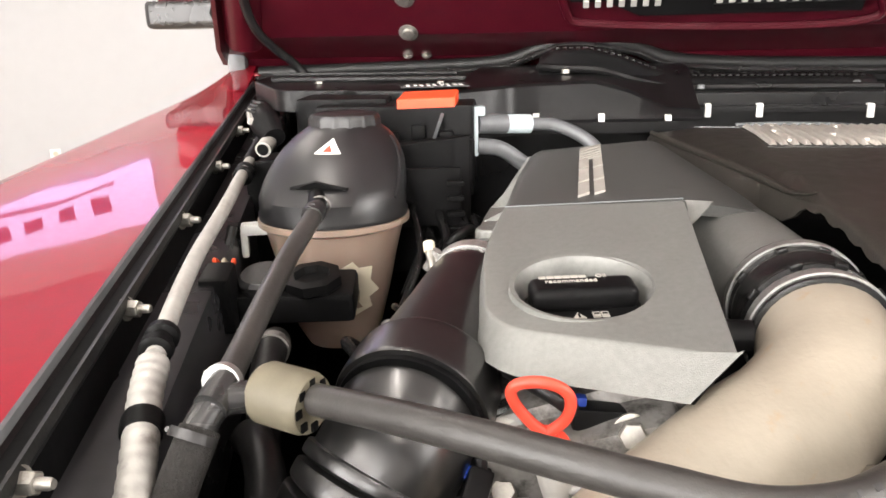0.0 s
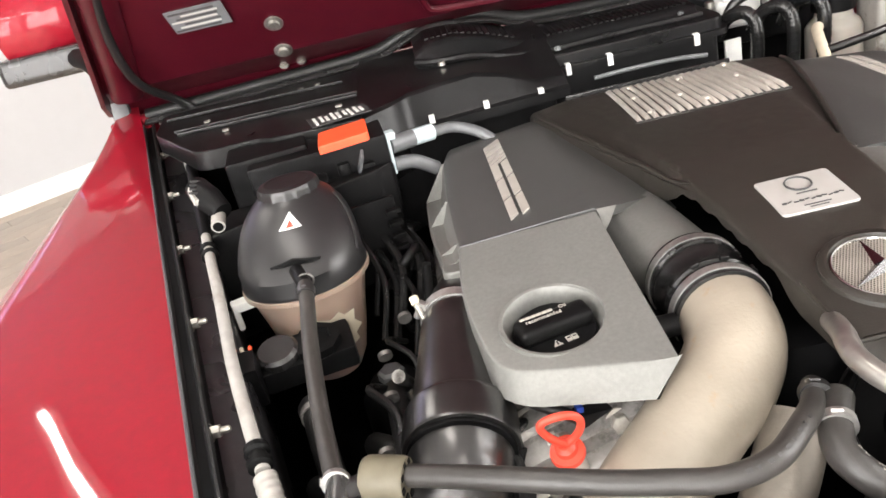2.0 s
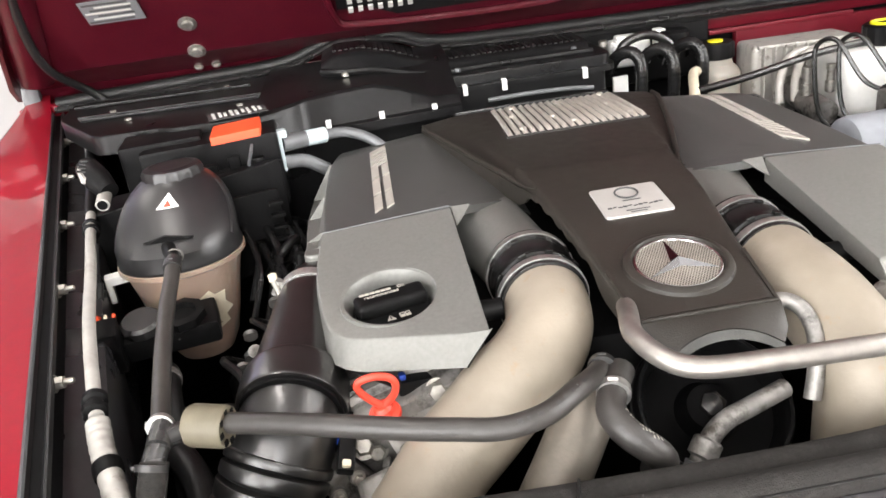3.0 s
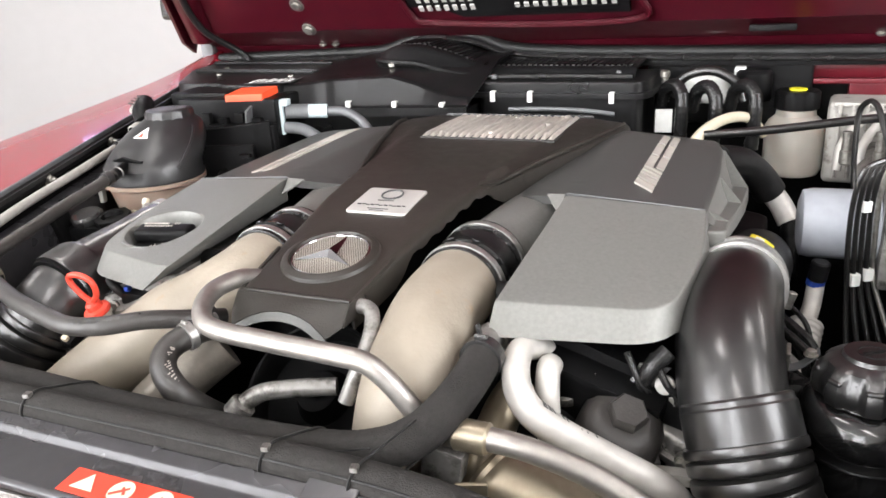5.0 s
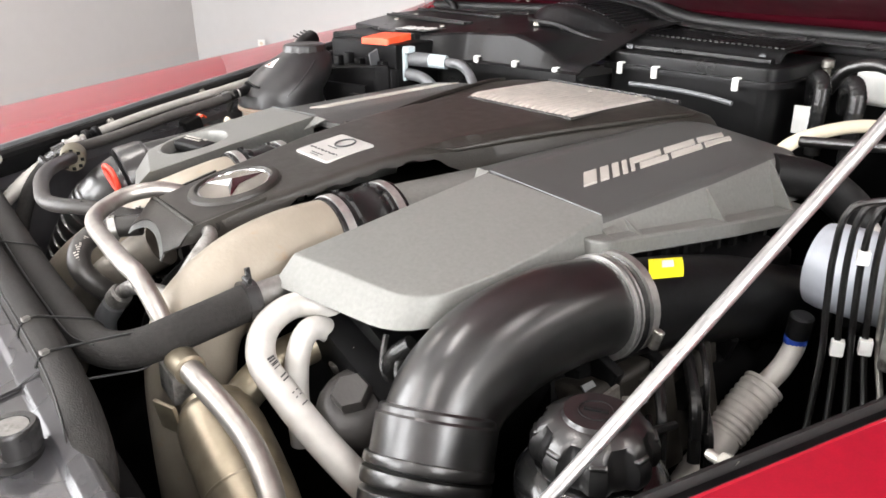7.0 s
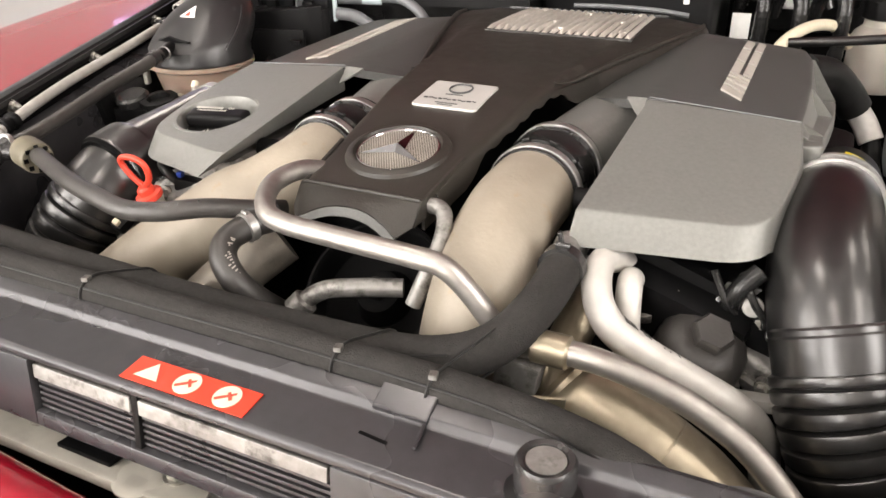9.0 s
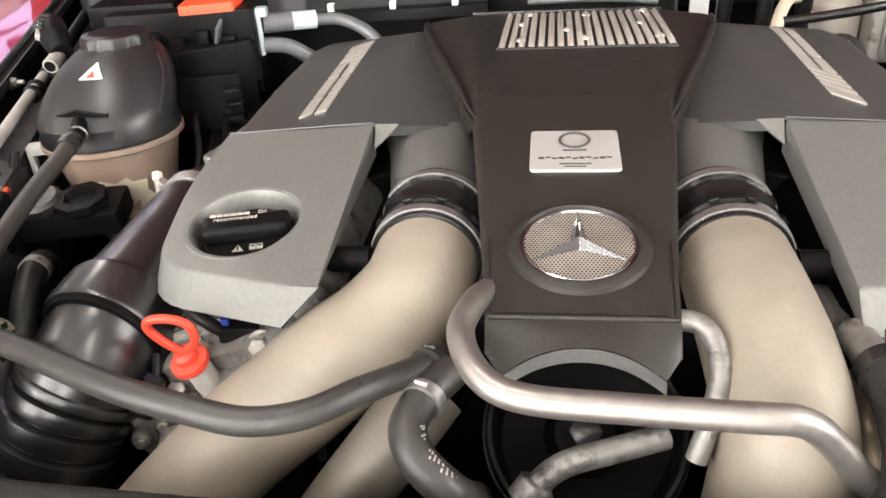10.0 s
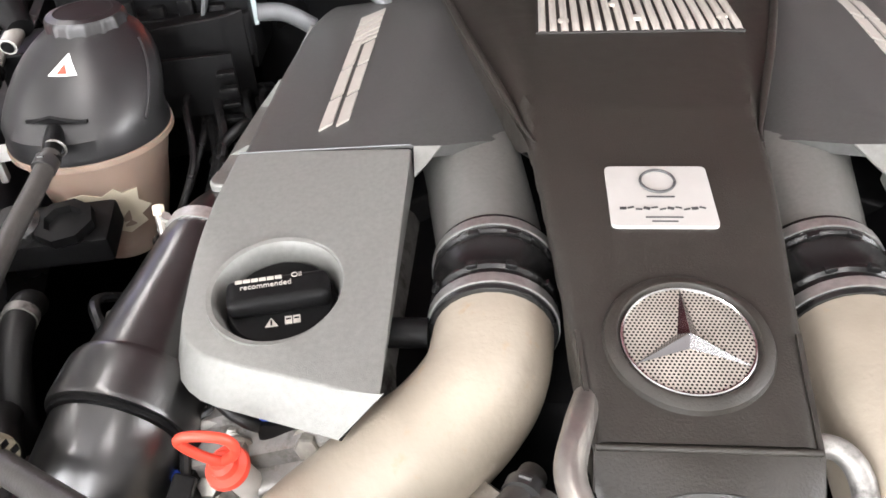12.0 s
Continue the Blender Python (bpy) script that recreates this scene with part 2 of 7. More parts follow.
def part(name, bm, material, parent, label="", smooth=38):
    ob = new(name, finish(bm, material, smooth, origin(parent)))
    ob.parent = parent
    even_shading(ob)
    return tagged(ob, label)


def solo(name, bm, material, label, category, group="", kind="", base=None, smooth=38):
    """A thing of one mesh."""
    if base is None:
        zs = [v.co.copy() for v in bm.verts]
        base = (sum(v.x for v in zs) / len(zs), sum(v.y for v in zs) / len(zs), min(v.z for v in zs))
    ob = new(name, finish(bm, material, smooth, W(base)))
    ob.location = W(base)
    return tagged(ob, label, category, group, kind)


def spline(pts, n):
    P = [Vector(p) for p in pts]
    if len(P) == 2:
        return [P[0].lerp(P[1], i / (n - 1)) for i in range(n)]
    ext = [P[0] * 2 - P[1]] + P + [P[-1] * 2 - P[-2]]
    out = []
    for i in range(n):
        u = i / (n - 1) * (len(P) - 1)
        k = min(int(u), len(P) - 2)
        f = u - k
        a, b, c, d = ext[k : k + 4]
        out.append(0.5 * ((2 * b) + (c - a) * f + (2 * a - 5 * b + 4 * c - d) * f * f + (3 * b - a - 3 * c + d) * f**3))
    return out


def tube(pts, r, n=40, seg=16, caps=True, squash=1.0, ribs=None, bm=None, straight=False):
    """A swept tube; r a number or a list of radii spread over the way; ribs (count, depth) rings it."""
    bm = bm or bmesh.new()
    C = spline(pts, n) if not straight else [Vector(p) for p in pts]
    n = len(C)
    R = [r] if isinstance(r, (int, float)) else list(r)
    up = Vector((0, 0, 1))
    rings, side = [], None
    for i, c in enumerate(C):
        t = (C[min(i + 1, n - 1)] - C[max(i - 1, 0)]).normalized()
        if side is None:
            side = t.cross(up if abs(t.z) < 0.9 else Vector((1, 0, 0))).normalized()
        side = (side - t * side.dot(t)).normalized()
        other = side.cross(t)
        u = i / (n - 1) * (len(R) - 1)
        k = min(int(u), max(len(R) - 2, 0))
        rad = R[0] if len(R) == 1 else R[k] + (R[k + 1] - R[k]) * (u - k)
        if ribs and len(ribs) > 2:
            f = abs((i / (n - 1) * ribs[0]) % 1 - 0.5) * 2
            rad *= 1 - 0.02 * f * f - ribs[1] * max(0.0, min(1.0, (f - ribs[2]) / (0.96 - ribs[2])))
        elif ribs:
            w = math.sin(i / (n - 1) * ribs[0] * 2 * math.pi)
            rad *= 1 + ribs[1] * max(-0.6, min(0.6, w * 2.2))
        rings.append([bm.verts.new(c + (side * math.cos(a) + other * squash * math.sin(a)) * rad) for a in [2 * math.pi * j / seg for j in range(seg)]])
    for a, b in zip(rings, rings[1:]):
        for j in range(seg):
            bm.faces.new((a[j], a[(j + 1) % seg], b[(j + 1) % seg], b[j]))
    if caps:
        bm.faces.new(rings[0])
        bm.faces.new(list(reversed(rings[-1])))
    return bm


def lathe(profile, centre=(0, 0, 0), axis=(0, 0, 1), seg=40, bm=None, wobble=None, caps=(True, True)):
    """Turns (radius, height) pairs about an axis."""
    bm = bm or bmesh.new()
    q = Vector((0, 0, 1)).rotation_difference(Vector(axis).normalized())
    c = Vector(centre)
    rings = []
    for r, h in profile:
        ring = []
        for j in range(seg):
            a = 2 * math.pi * j / seg
            rr = r * (wobble(a, h) if wobble else 1)
            ring.append(bm.verts.new(c + q @ Vector((rr * math.cos(a), rr * math.sin(a), h))))
        rings.append(ring)
    for a, b in zip(rings, rings[1:]):
        for j in range(seg):
            bm.faces.new((a[j], a[(j + 1) % seg], b[(j + 1) % seg], b[j]))
    if caps[0]:
        bm.faces.new(list(reversed(rings[0])))
    if caps[1]:
        bm.faces.new(rings[-1])
    return bm


def box(c, s, turn=(0, 0, 0), bevel=0.002, bm=None, seg=2):
    bm = bm or bmesh.new()
    m = Matrix.LocRotScale(Vector(c), Euler([radians(a) for a in turn]), Vector(s))
    made = bmesh.ops.create_cube(bm, size=1, matrix=m)
    if bevel:
        edges = list({e for v in made["verts"] for e in v.link_edges})
        bmesh.ops.bevel(bm, geom=edges, offset=min(bevel, min(s) * 0.45), segments=seg, profile=0.6, affect="EDGES")
    return bm


def rounded(outline, radii, seg=6):
    """A closed 2D outline with its corners rounded."""
    out, n = [], len(outline)
    for i, p in enumerate(outline):
        r = radii[i] if isinstance(radii, (list, tuple)) else radii
        p, a, b = Vector(p), Vector(outline[i - 1]), Vector(outline[(i + 1) % n])
        if r <= 0:
            out.append(p)
            continue
        da, db = (a - p), (b - p)
        ra, rb = min(r, da.length * 0.48), min(r, db.length * 0.48)
        s, e = p + da.normalized() * ra, p + db.normalized() * rb
        for k in range(seg + 1):
            f = k / seg
            out.append(s * (1 - f) ** 2 + p * 2 * f * (1 - f) + e * f * f)
    return out


def slab(outline, zf, depth, holes=(), flare=0.0, bevel=0.004, bm=None, seg=3, floor=None):
    """A plate whose upper face follows zf(x, y); its rim goes down by depth and outwards by flare."""
    bm = bm or bmesh.new()
    loops = []
    for loop in (outline, *holes):
        vs = [bm.verts.new((p[0], p[1], zf(p[0], p[1]))) for p in loop]
        loops.append(vs)
    edges = [bm.edges.new((a, b)) for vs in loops for a, b in zip(vs, vs[1:] + vs[:1])]
    bmesh.ops.triangle_fill(bm, edges=edges, use_beauty=True)
    cx = sum(p[0] for p in outline) / len(outline)
    cy = sum(p[1] for p in outline) / len(outline)
    for k, vs in enumerate(loops):
        low = []
        for v in vs:
            d = Vector((v.co.x - cx, v.co.y - cy, 0))
            if callable(flare):
                d = flare(v.co) if k == 0 else Vector()
            else:
                d = d.normalized() * flare if d.length > 1e-6 and k == 0 else Vector()
            dz = depth(v.co.x, v.co.y) if callable(depth) else depth
            low.append(bm.verts.new((v.co.x + d.x, v.co.y + d.y, (floor if floor is not None else v.co.z - dz))))
        for i in range(len(vs)):
            j = (i + 1) % len(vs)
            bm.faces.new((vs[i], vs[j], low[j], low[i]))
    bmesh.ops.recalc_face_normals(bm, faces=bm.faces)
    if bevel:
        rim = [e for vs in loops for a, b in zip(vs, vs[1:] + vs[:1]) for e in a.link_edges if e.other_vert(a) is b]
        bmesh.ops.bevel(bm, geom=rim, offset=bevel, segments=seg, profile=0.5, affect="EDGES")
    return bm


def ring(centre, axis, R, r, seg=36, tubeseg=10, bm=None):
    """A torus."""
    bm = bm or bmesh.new()
    q = Vector((0, 0, 1)).rotation_difference(Vector(axis).normalized())
    rows = []
    for i in range(seg):
        a = 2 * math.pi * i / seg
        rows.append([bm.verts.new(Vector(centre) + q @ Vector(((R + r * math.cos(b)) * math.cos(a), (R + r * math.cos(b)) * math.sin(a), r * math.sin(b)))) for b in [2 * math.pi * j / tubeseg for j in range(tubeseg)]])
    for i in range(seg):
        a, b = rows[i], rows[(i + 1) % seg]
        for j in range(tubeseg):
            bm.faces.new((a[j], a[(j + 1) % tubeseg], b[(j + 1) % tubeseg], b[j]))
    return bm


def grid_sheet(xs, ys, f, bm=None):
    """A sheet over parameters xs, ys; f gives the place."""
    bm = bm or bmesh.new()
    rows = [[bm.verts.new(f(x, y)) for x in xs] for y in ys]
    for a, b in zip(rows, rows[1:]):
        for i in range(len(xs) - 1):
            bm.faces.new((a[i], a[i + 1], b[i + 1], b[i]))
    return bm


def thicken(bm, t):
    bmesh.ops.recalc_face_normals(bm, faces=bm.faces)
    bmesh.ops.solidify(bm, geom=list(bm.faces), thickness=t)
    return bm


def span(a, b, n):
    return [a + (b - a) * i / (n - 1) for i in range(n)]


def clamp(centre, axis, R, w=0.007, name="hose_clamp", parent=None, worm=(1, 0, 0), dark=False):
    """A steel band clamp with its screw housing."""
    c = Vector(centre)
    ax = Vector(axis).normalized()
    q = Vector((0, 0, 1)).rotation_difference(ax)
    bm = lathe([(R, -w), (R + 0.0016, -w), (R + 0.0016, w), (R, w)], c, ax, 36)
    if worm:
        d = Vector(worm)
        d = (d - ax * d.dot(ax)).normalized()
        k = min(1.0, R / 0.03)
        lathe([(0.0042 * k, -0.01 * k), (0.0042 * k, 0.01 * k)], c + d * (R + 0.004 * k), ax.cross(d), 10, bm)
    return part(name, bm, SLATE if dark else CLAMP_STEEL, parent, "dark spring clamp" if dark else "steel band clamp")


def hexbolt(c, axis, r, h, bm=None, washer=1.35):
    bm = bm or bmesh.new()
    if washer:
        lathe([(r * washer, 0), (r * washer, h * 0.22)], c, axis, 18, bm)
    lathe([(r, h * 0.22), (r, h * 0.9), (r * 0.86, h)], c, axis, 6, bm)
    return bm


# ---- room ----
FLOOR = -LIFT / K
CORNERS = [C0, C0 + U * 17, C0 + U * 17 + V * DEEP, C0 + V * DEEP]


def wall(i):
    a, b = CORNERS[i], CORNERS[(i + 1) % 4]
    d = (b - a).normalized()
    mid, turn = (a + b) / 2, math.degrees(math.atan2(d.y, d.x))
    out = Vector((-d.y, d.x, 0)) * 0.08
    zmid, h = (CEIL + FLOOR) / 2, CEIL - FLOOR
    L = (b - a).length
    bm = bmesh.new()
    wins = {2: FRONT_WINDOWS, 3: SIDE_WINDOWS}.get(i)
    if wins:
        # piers, sill and head round the window openings
        edges = [-0.15] + [e for w in wins for e in w] + [L + 0.15]
        base, along = (CORNERS[3], U) if i == 2 else (CORNERS[0], V)
        for e0, e1 in zip(edges[0::2], edges[1::2]):
            box(base + along * (e0 + e1) / 2 + out + Vector((0, 0, zmid)), (e1 - e0, 0.16, h), (0, 0, turn), 0, bm)
        for e0, e1 in wins:
            for z0, z1 in ((FLOOR, WIN_LOW), (WIN_HIGH, CEIL)):
                box(base + along * (e0 + e1) / 2 + out + Vector((0, 0, (z0 + z1) / 2)), (e1 - e0, 0.16, z1 - z0), (0, 0, turn), 0, bm)
    else:
        box(mid + out + Vector((0, 0, zmid)), (L + 0.3, 0.16, h), (0, 0, turn), 0, bm)
    solo(f"wall_{i + 1}", bm, WALLM, "white painted wall of the showroom with tall shop windows" if wins else "white painted plain wall of the showroom", "wall", kind="structure")
    skirt = box(mid - out * 0.09 + Vector((0, 0, FLOOR + 0.085)), (L - 0.02, 0.022, 0.17), (0, 0, turn), 0.006)
    solo("baseboard", skirt, TRIMM, "white painted baseboard along the wall", "baseboard", kind="structure")


for i in range(4):
    wall(i)
for k, (place, face, w) in enumerate(OPENINGS):
    c = place + face * 0.08 + Vector((0, 0, (WIN_LOW + WIN_HIGH) / 2))
    along = Vector((-face.y, face.x, 0))
    deg = math.degrees(math.atan2(along.y, along.x))
    win = thing(f"window_{k + 1}", c, "tall shop window with a white frame", "window", kind="structure")
    h = WIN_HIGH - WIN_LOW
    for dx in (-w / 2 + 0.03, w / 2 - 0.03):
        part("window_frame", box(c + along * dx, (0.06, 0.09, h), (0, 0, deg), 0.006), TRIMM, win)
    for dz in (-h / 2 + 0.03, h / 2 - 0.03):
        part("window_frame", box(c + Vector((0, 0, dz)), (w - 0.12, 0.09, 0.06), (0, 0, deg), 0.006), TRIMM, win)
    pane = part("pane", box(c, (w - 0.12, 0.012, h - 0.12), (0, 0, deg), 0), GLASS, win)
    pane.visible_shadow = False
rc, rt = (CORNERS[0] + CORNERS[2]) / 2, math.degrees(math.atan2(U.y, U.x))
floor = thing("floor", rc + Vector((0, 0, FLOOR - 0.12)), "tan wood-look plank floor of the showroom", "floor", kind="structure")
part("subfloor", box(rc + Vector((0, 0, FLOOR - 0.066)), (17.4, DEEP + 0.4, 0.12), (0, 0, rt), 0), GROUT, floor, "darker joint bed")


def plank_floor():
    """Staggered planks along the long wall; those beside the car are pieces of their own."""
    long, wide, gap, th = 1.1, 0.21, 0.005, 0.008
    me = None
    rest = bmesh.new()
    for j in range(50):
        for i in range(-1, 16):
            u, v = (i + 0.37 * (j % 3)) * long + long / 2, (j + 0.5) * wide
            a, b = max(u - long / 2, 0), min(u + long / 2, 17)
            if b - a < 0.05 or v > DEEP - 0.05:
                continue
            c = C0 + U * (a + b) / 2 + V * v + Vector((0, 0, FLOOR - th / 2 - 0.001))
            near = 1.5 < u < 8.5 and v < 7.0 and b - a > long - 0.01
            if near and me is None:
                bm = box((0, 0, 0), (long - gap, wide - gap, th), (0, 0, rt), 0.0012, seg=1)
                for w in bm.verts:
                    w.co = w.co * K
                me = bpy.data.meshes.new("plank")
                bm.to_mesh(me)
                bm.free()
                me.materials.append(FLOORM)
            if near:
                ob = new("plank", me)
                ob.parent = floor
                ob.location = W(c) - origin(floor)
            else:
                box(c, (b - a - gap, wide - gap, th), (0, 0, rt), 0, rest)
    tagged(part("outer_planks", rest, FLOORM, floor), kind="stuff")
solo("ceiling", box(rc + Vector((0, 0, CEIL + 0.06)), (17.4, DEEP + 0.4, 0.12), (0, 0, rt), 0), CEILM, "plain grey painted ceiling", "ceiling", kind="structure")

TUBE_GLOW = glow("tube_glow", (1.0, 0.97, 0.93), 6.0)
for k, (tx, ty) in enumerate(TUBES):
    t = thing("ceiling_light", (tx, ty, CEIL), "white linear tube light on the ceiling", "light", "ceiling lights")
    deg = math.degrees(TUBE_TURN)
    part("housing", box((tx, ty, CEIL - 0.04), (1.85, 0.2, 0.07), (0, 0, deg), 0.01), TRIMM, t)
    part("diffuser", tube([Vector((tx, ty, CEIL - 0.085)) + Vector((math.cos(TUBE_TURN), math.sin(TUBE_TURN), 0)) * s for s in (-0.88, 0.88)], 0.03, 2, 12), TUBE_GLOW, t)


def outlet(p):
    """A duplex socket plate on the long wall."""
    t = thing("wall_outlet", p, "white duplex wall outlet plate", "outlet", "wall outlets")
    turn = math.degrees(math.atan2(U.y, U.x))
    p = Vector(p)
    inn = V * 1.0
    part("plate", box(p + inn * 0.004, (0.085, 0.008, 0.135), (0, 0, turn), 0.003), WHITE, t)
    for dz in (0.027, -0.027):
        part("socket", lathe([(0.019, 0), (0.019, 0.003)], p + inn * 0.008 + Vector((0, 0, dz)), inn, 20), TAPE, t, "cream socket face")


outlet((-4.63, 5.30, 0.42))
outlet((-7.26, 3.40, 0.40))

# lit sign high on the long wall, seen as a reflection in the wing
sign = thing("wall_sign", (-4.9, 5.1, 3.3), "violet backlit wall sign with dark lettering shapes", "sign")
S0 = Vector((-4.16, 5.64, 3.6)) + V * 0.05
turn_u = math.degrees(math.atan2(U.y, U.x))
part("panel", box(S0 - U * 1.0, (2.0, 0.06, 0.62), (0, 0, turn_u), 0.01), glow("violet_sign_face", (0.6, 0.58, 1.0), 2.0), sign)
for k, (w, h, dz) in enumerate([(0.16, 0.2, 0.02), (0.14, 0.2, 0.02), (0.16, 0.2, 0.02), (0.2, 0.2, 0.02)]):
    part("lettering", box(S0 - U * (0.5 + 0.3 * k) + V * 0.035 + Vector((0, 0, dz)), (w, 0.01, h * 0.8), (0, 0, turn_u), 0.002), VIOLET, sign)
part("lettering", box(S0 - U * 0.95 + V * 0.035 + Vector((0, 0, -0.16)), (1.2, 0.01, 0.04), (0, 0, turn_u), 0.002), VIOLET, sign)


# ---- car body round the bay ----
def rail_x(y, side=-1):
    return 0.598 + 0.295 * y - (-0.006 if side > 0 else 0)


def rail_z(y):
    return 1.139 + 0.11 * y


def sweep_rail(profile, y0, y1, side, n=24):
    """Sweeps a profile of (inwards, up) along a wing rail."""
    bm = bmesh.new()
    rows = []
    for y in span(y0, y1, n):
        rows.append([bm.verts.new((side * (rail_x(y, side) - a), y, rail_z(y) + b)) for a, b in profile])
    m = len(profile)
    for a, b in zip(rows, rows[1:]):
        for i in range(m):
            bm.faces.new((a[i], a[(i + 1) % m], b[(i + 1) % m], b[i]))
    bm.faces.new(rows[0])
    bm.faces.new(list(reversed(rows[-1])))
    return bm


def wing(side, label):
    t = thing("fender", (side * 0.85, 0.2, 0.75), label, "fender", "front fenders")
    prof = [(0.0, 0.0), (0.12, 0.0004), (0.35, 0.0008), (0.6, 0.0004), (0.85, -0.0012), (0.95, -0.011), (1.0, -0.03), (1.02, -0.06), (1.025, -0.14), (1.03, -0.85)]

    def place(s, y):
        k = s * (len(prof) - 1)
        i = min(int(k), len(prof) - 2)
        f = k - i
        a = prof[i][0] + (prof[i + 1][0] - prof[i][0]) * f
        dz = prof[i][1] + (prof[i + 1][1] - prof[i][1]) * f
        xi, xo = rail_x(y, side) + 0.013, 0.955
        lift = 0.25 * max(0, y - 0.72) ** 2
        nose = -0.5 * max(0, -0.28 - y) ** 2
        return (side * (xi + (xo - xi) * a), y, rail_z(y) + 0.012 + dz + lift + nose)

    part("panel", thicken(grid_sheet(span(0, 1, 46), span(-0.62, 1.06, 40), place), 0.006), RED, t, smooth=60)
    # left edge is grey to paint the pale reflection along the rubber seal
    part("folded_edge", sweep_rail([(-0.0135, 0.0135), (-0.0115, 0.012), (-0.011, -0.012), (-0.0145, -0.012), (-0.0155, 0.008)], -0.6, 1.02, side), GREYM if side < 0 else RED, t, "folded inner edge, grey on the left for the seal's reflection")
    return t


wing(-1, "glossy cherry red front fender with a flat top")
wing(1, "glossy cherry red front fender beside the strut")


def rail(side):
    t = thing("wing_rail", (side * 0.64, 0.2, 1.0), "black painted wing rail with a rubber edge and zinc bolts", "rail", "wing rails")
    part("edge_seal", sweep_rail([(-0.017, -0.004), (-0.016, 0.003), (-0.011, 0.006), (-0.007, 0.003), (0.0, 0.003), (0.004, 0.008), (0.0065, 0.008), (0.008, 0.002), (0.004, -0.006), (-0.016, -0.008)], -0.6, 0.98, side), RUBBER, t, "black rubber edge strip")
    part("upright", sweep_rail([(-0.009, 0.004), (0.003, 0.004), (0.006, -0.03), (0.002, -0.05), (-0.009, -0.05)], -0.6, 0.98, side), DARK, t)
    wide = 0.05 if side < 0 else 0.022
    part("shelf", sweep_rail([(0.002, -0.032), (wide - 0.004, -0.04), (wide, -0.052), (wide, -0.2), (wide - 0.006, -0.2), (wide - 0.006, -0.052), (0.002, -0.044)], -0.6, 0.98, side), PANEL_GREY, t, "dark grey painted shelf")
    for k in range(8):
        y = 0.028 + 0.188 * (k - 2)
        ax = (-side * 1.0, 0.0, 0.05)
        c = Vector((side * (rail_x(y, side) - 0.004), y, rail_z(y) - 0.002))
        b = hexbolt(c, ax, 0.0066, 0.012)
        lathe([(0.0034, 0.011), (0.0034, 0.019), (0.0025, 0.021)], c, ax, 10, b)
        part("bolt", b, ZINC, t, "zinc plated hex nut and bolt")
    return t


rail(-1)
rail(1)

bay = thing("engine_bay_shell", (0, 0.3, 0.66), "black painted inner walls and floor of the engine bay", "engine bay", kind="structure")
part("floor_tray", box((0, 0.25, 0.66), (1.9, 1.7, 0.02), bevel=0), DARK, bay)
for side in (-1, 1):
    bm = bmesh.new()
    vs = [bm.verts.new((side * (rail_x(y, side) - (0.01 if z > 0.9 else 0.06)), y, z)) for y, z in ((-0.6, 0.66), (1.0, 0.66), (1.0, 1.16), (-0.6, 1.0))]
    bm.faces.new(vs)
    part("inner_wing", thicken(bm, 0.01), DARK, bay)
part("bulkhead", box((0, 1.03, 0.95), (1.86, 0.06, 0.6), bevel=0.01), DARK, bay)
cowl = thing("cowl_panel", (0, 1.1, 1.2), "dull cherry red cowl panel under the windscreen, colour darkened for the hood's shade", "cowl panel", kind="structure")
part("panel", box((0, 1.13, 1.235), (1.86, 0.28, 0.05), bevel=0.02), RED_DIMMED, cowl)
part("firewall_face", box((0.7, 0.975, 1.165), (0.36, 0.02, 0.09), bevel=0.006), RED_DIMMED, cowl)
part("cowl_flange", box((0.62, 0.968, 1.212), (0.32, 0.014, 0.01), bevel=0.003), RED_DIMMED, cowl)
part("gutter", box((0.31, 0.976, 1.19), (0.3, 0.026, 0.12), bevel=0.006), BLACK, cowl, "black gutter under the hood seal")
part("gutter_lip", box((0.31, 0.97, 1.248), (1.16, 0.03, 0.012), bevel=0.003), BLACK, cowl, "black lip under the hood seal")
for side in (-1, 1):
    part("corner", box((side * 0.905, 1.02, 1.245), (0.09, 0.16, 0.05), (0, 0, side * 8), 0.018), RED, cowl)
zone(0.06, -0.12, 0.04)
mirror = thing("wing_mirror", (-1.1, 1.25, 1.25), "red and dark grey door mirror", "mirror")
part("shell", lathe([(0.02, -0.1), (0.075, -0.08), (0.09, 0.0), (0.075, 0.08), (0.03, 0.1)], (-1.17, 1.32, 1.43), (1, 0.2, 0.05), 24), RED, mirror)
part("base", box((-1.16, 1.31, 1.345), (0.21, 0.14, 0.06), bevel=0.016, seg=3), SLATE, mirror, "dark grey lower trim")
part("foot", box((-1.0, 1.12, 1.215), (0.035, 0.07, 0.12), (0, 0, 15), 0.012), GREYM, mirror)
part("arm", tube([(-1.0, 1.13, 1.26), (-1.05, 1.2, 1.33), (-1.12, 1.28, 1.35)], 0.022, 12, 10), BLACK, mirror)

zone(0, 0.006, 0.006)
# ---- hood, hinged at the windscreen and held open ----
HOOD = [(1.0, 1.262), (0.985, 1.285), (0.935, 1.306), (0.893, 1.326), (0.846, 1.381), (0.06, 2.285)]
hs = [0.0]
for a, b in zip(HOOD, HOOD[1:]):
    hs.append(hs[-1] + math.hypot(a[0] - b[0], a[1] - b[1]))


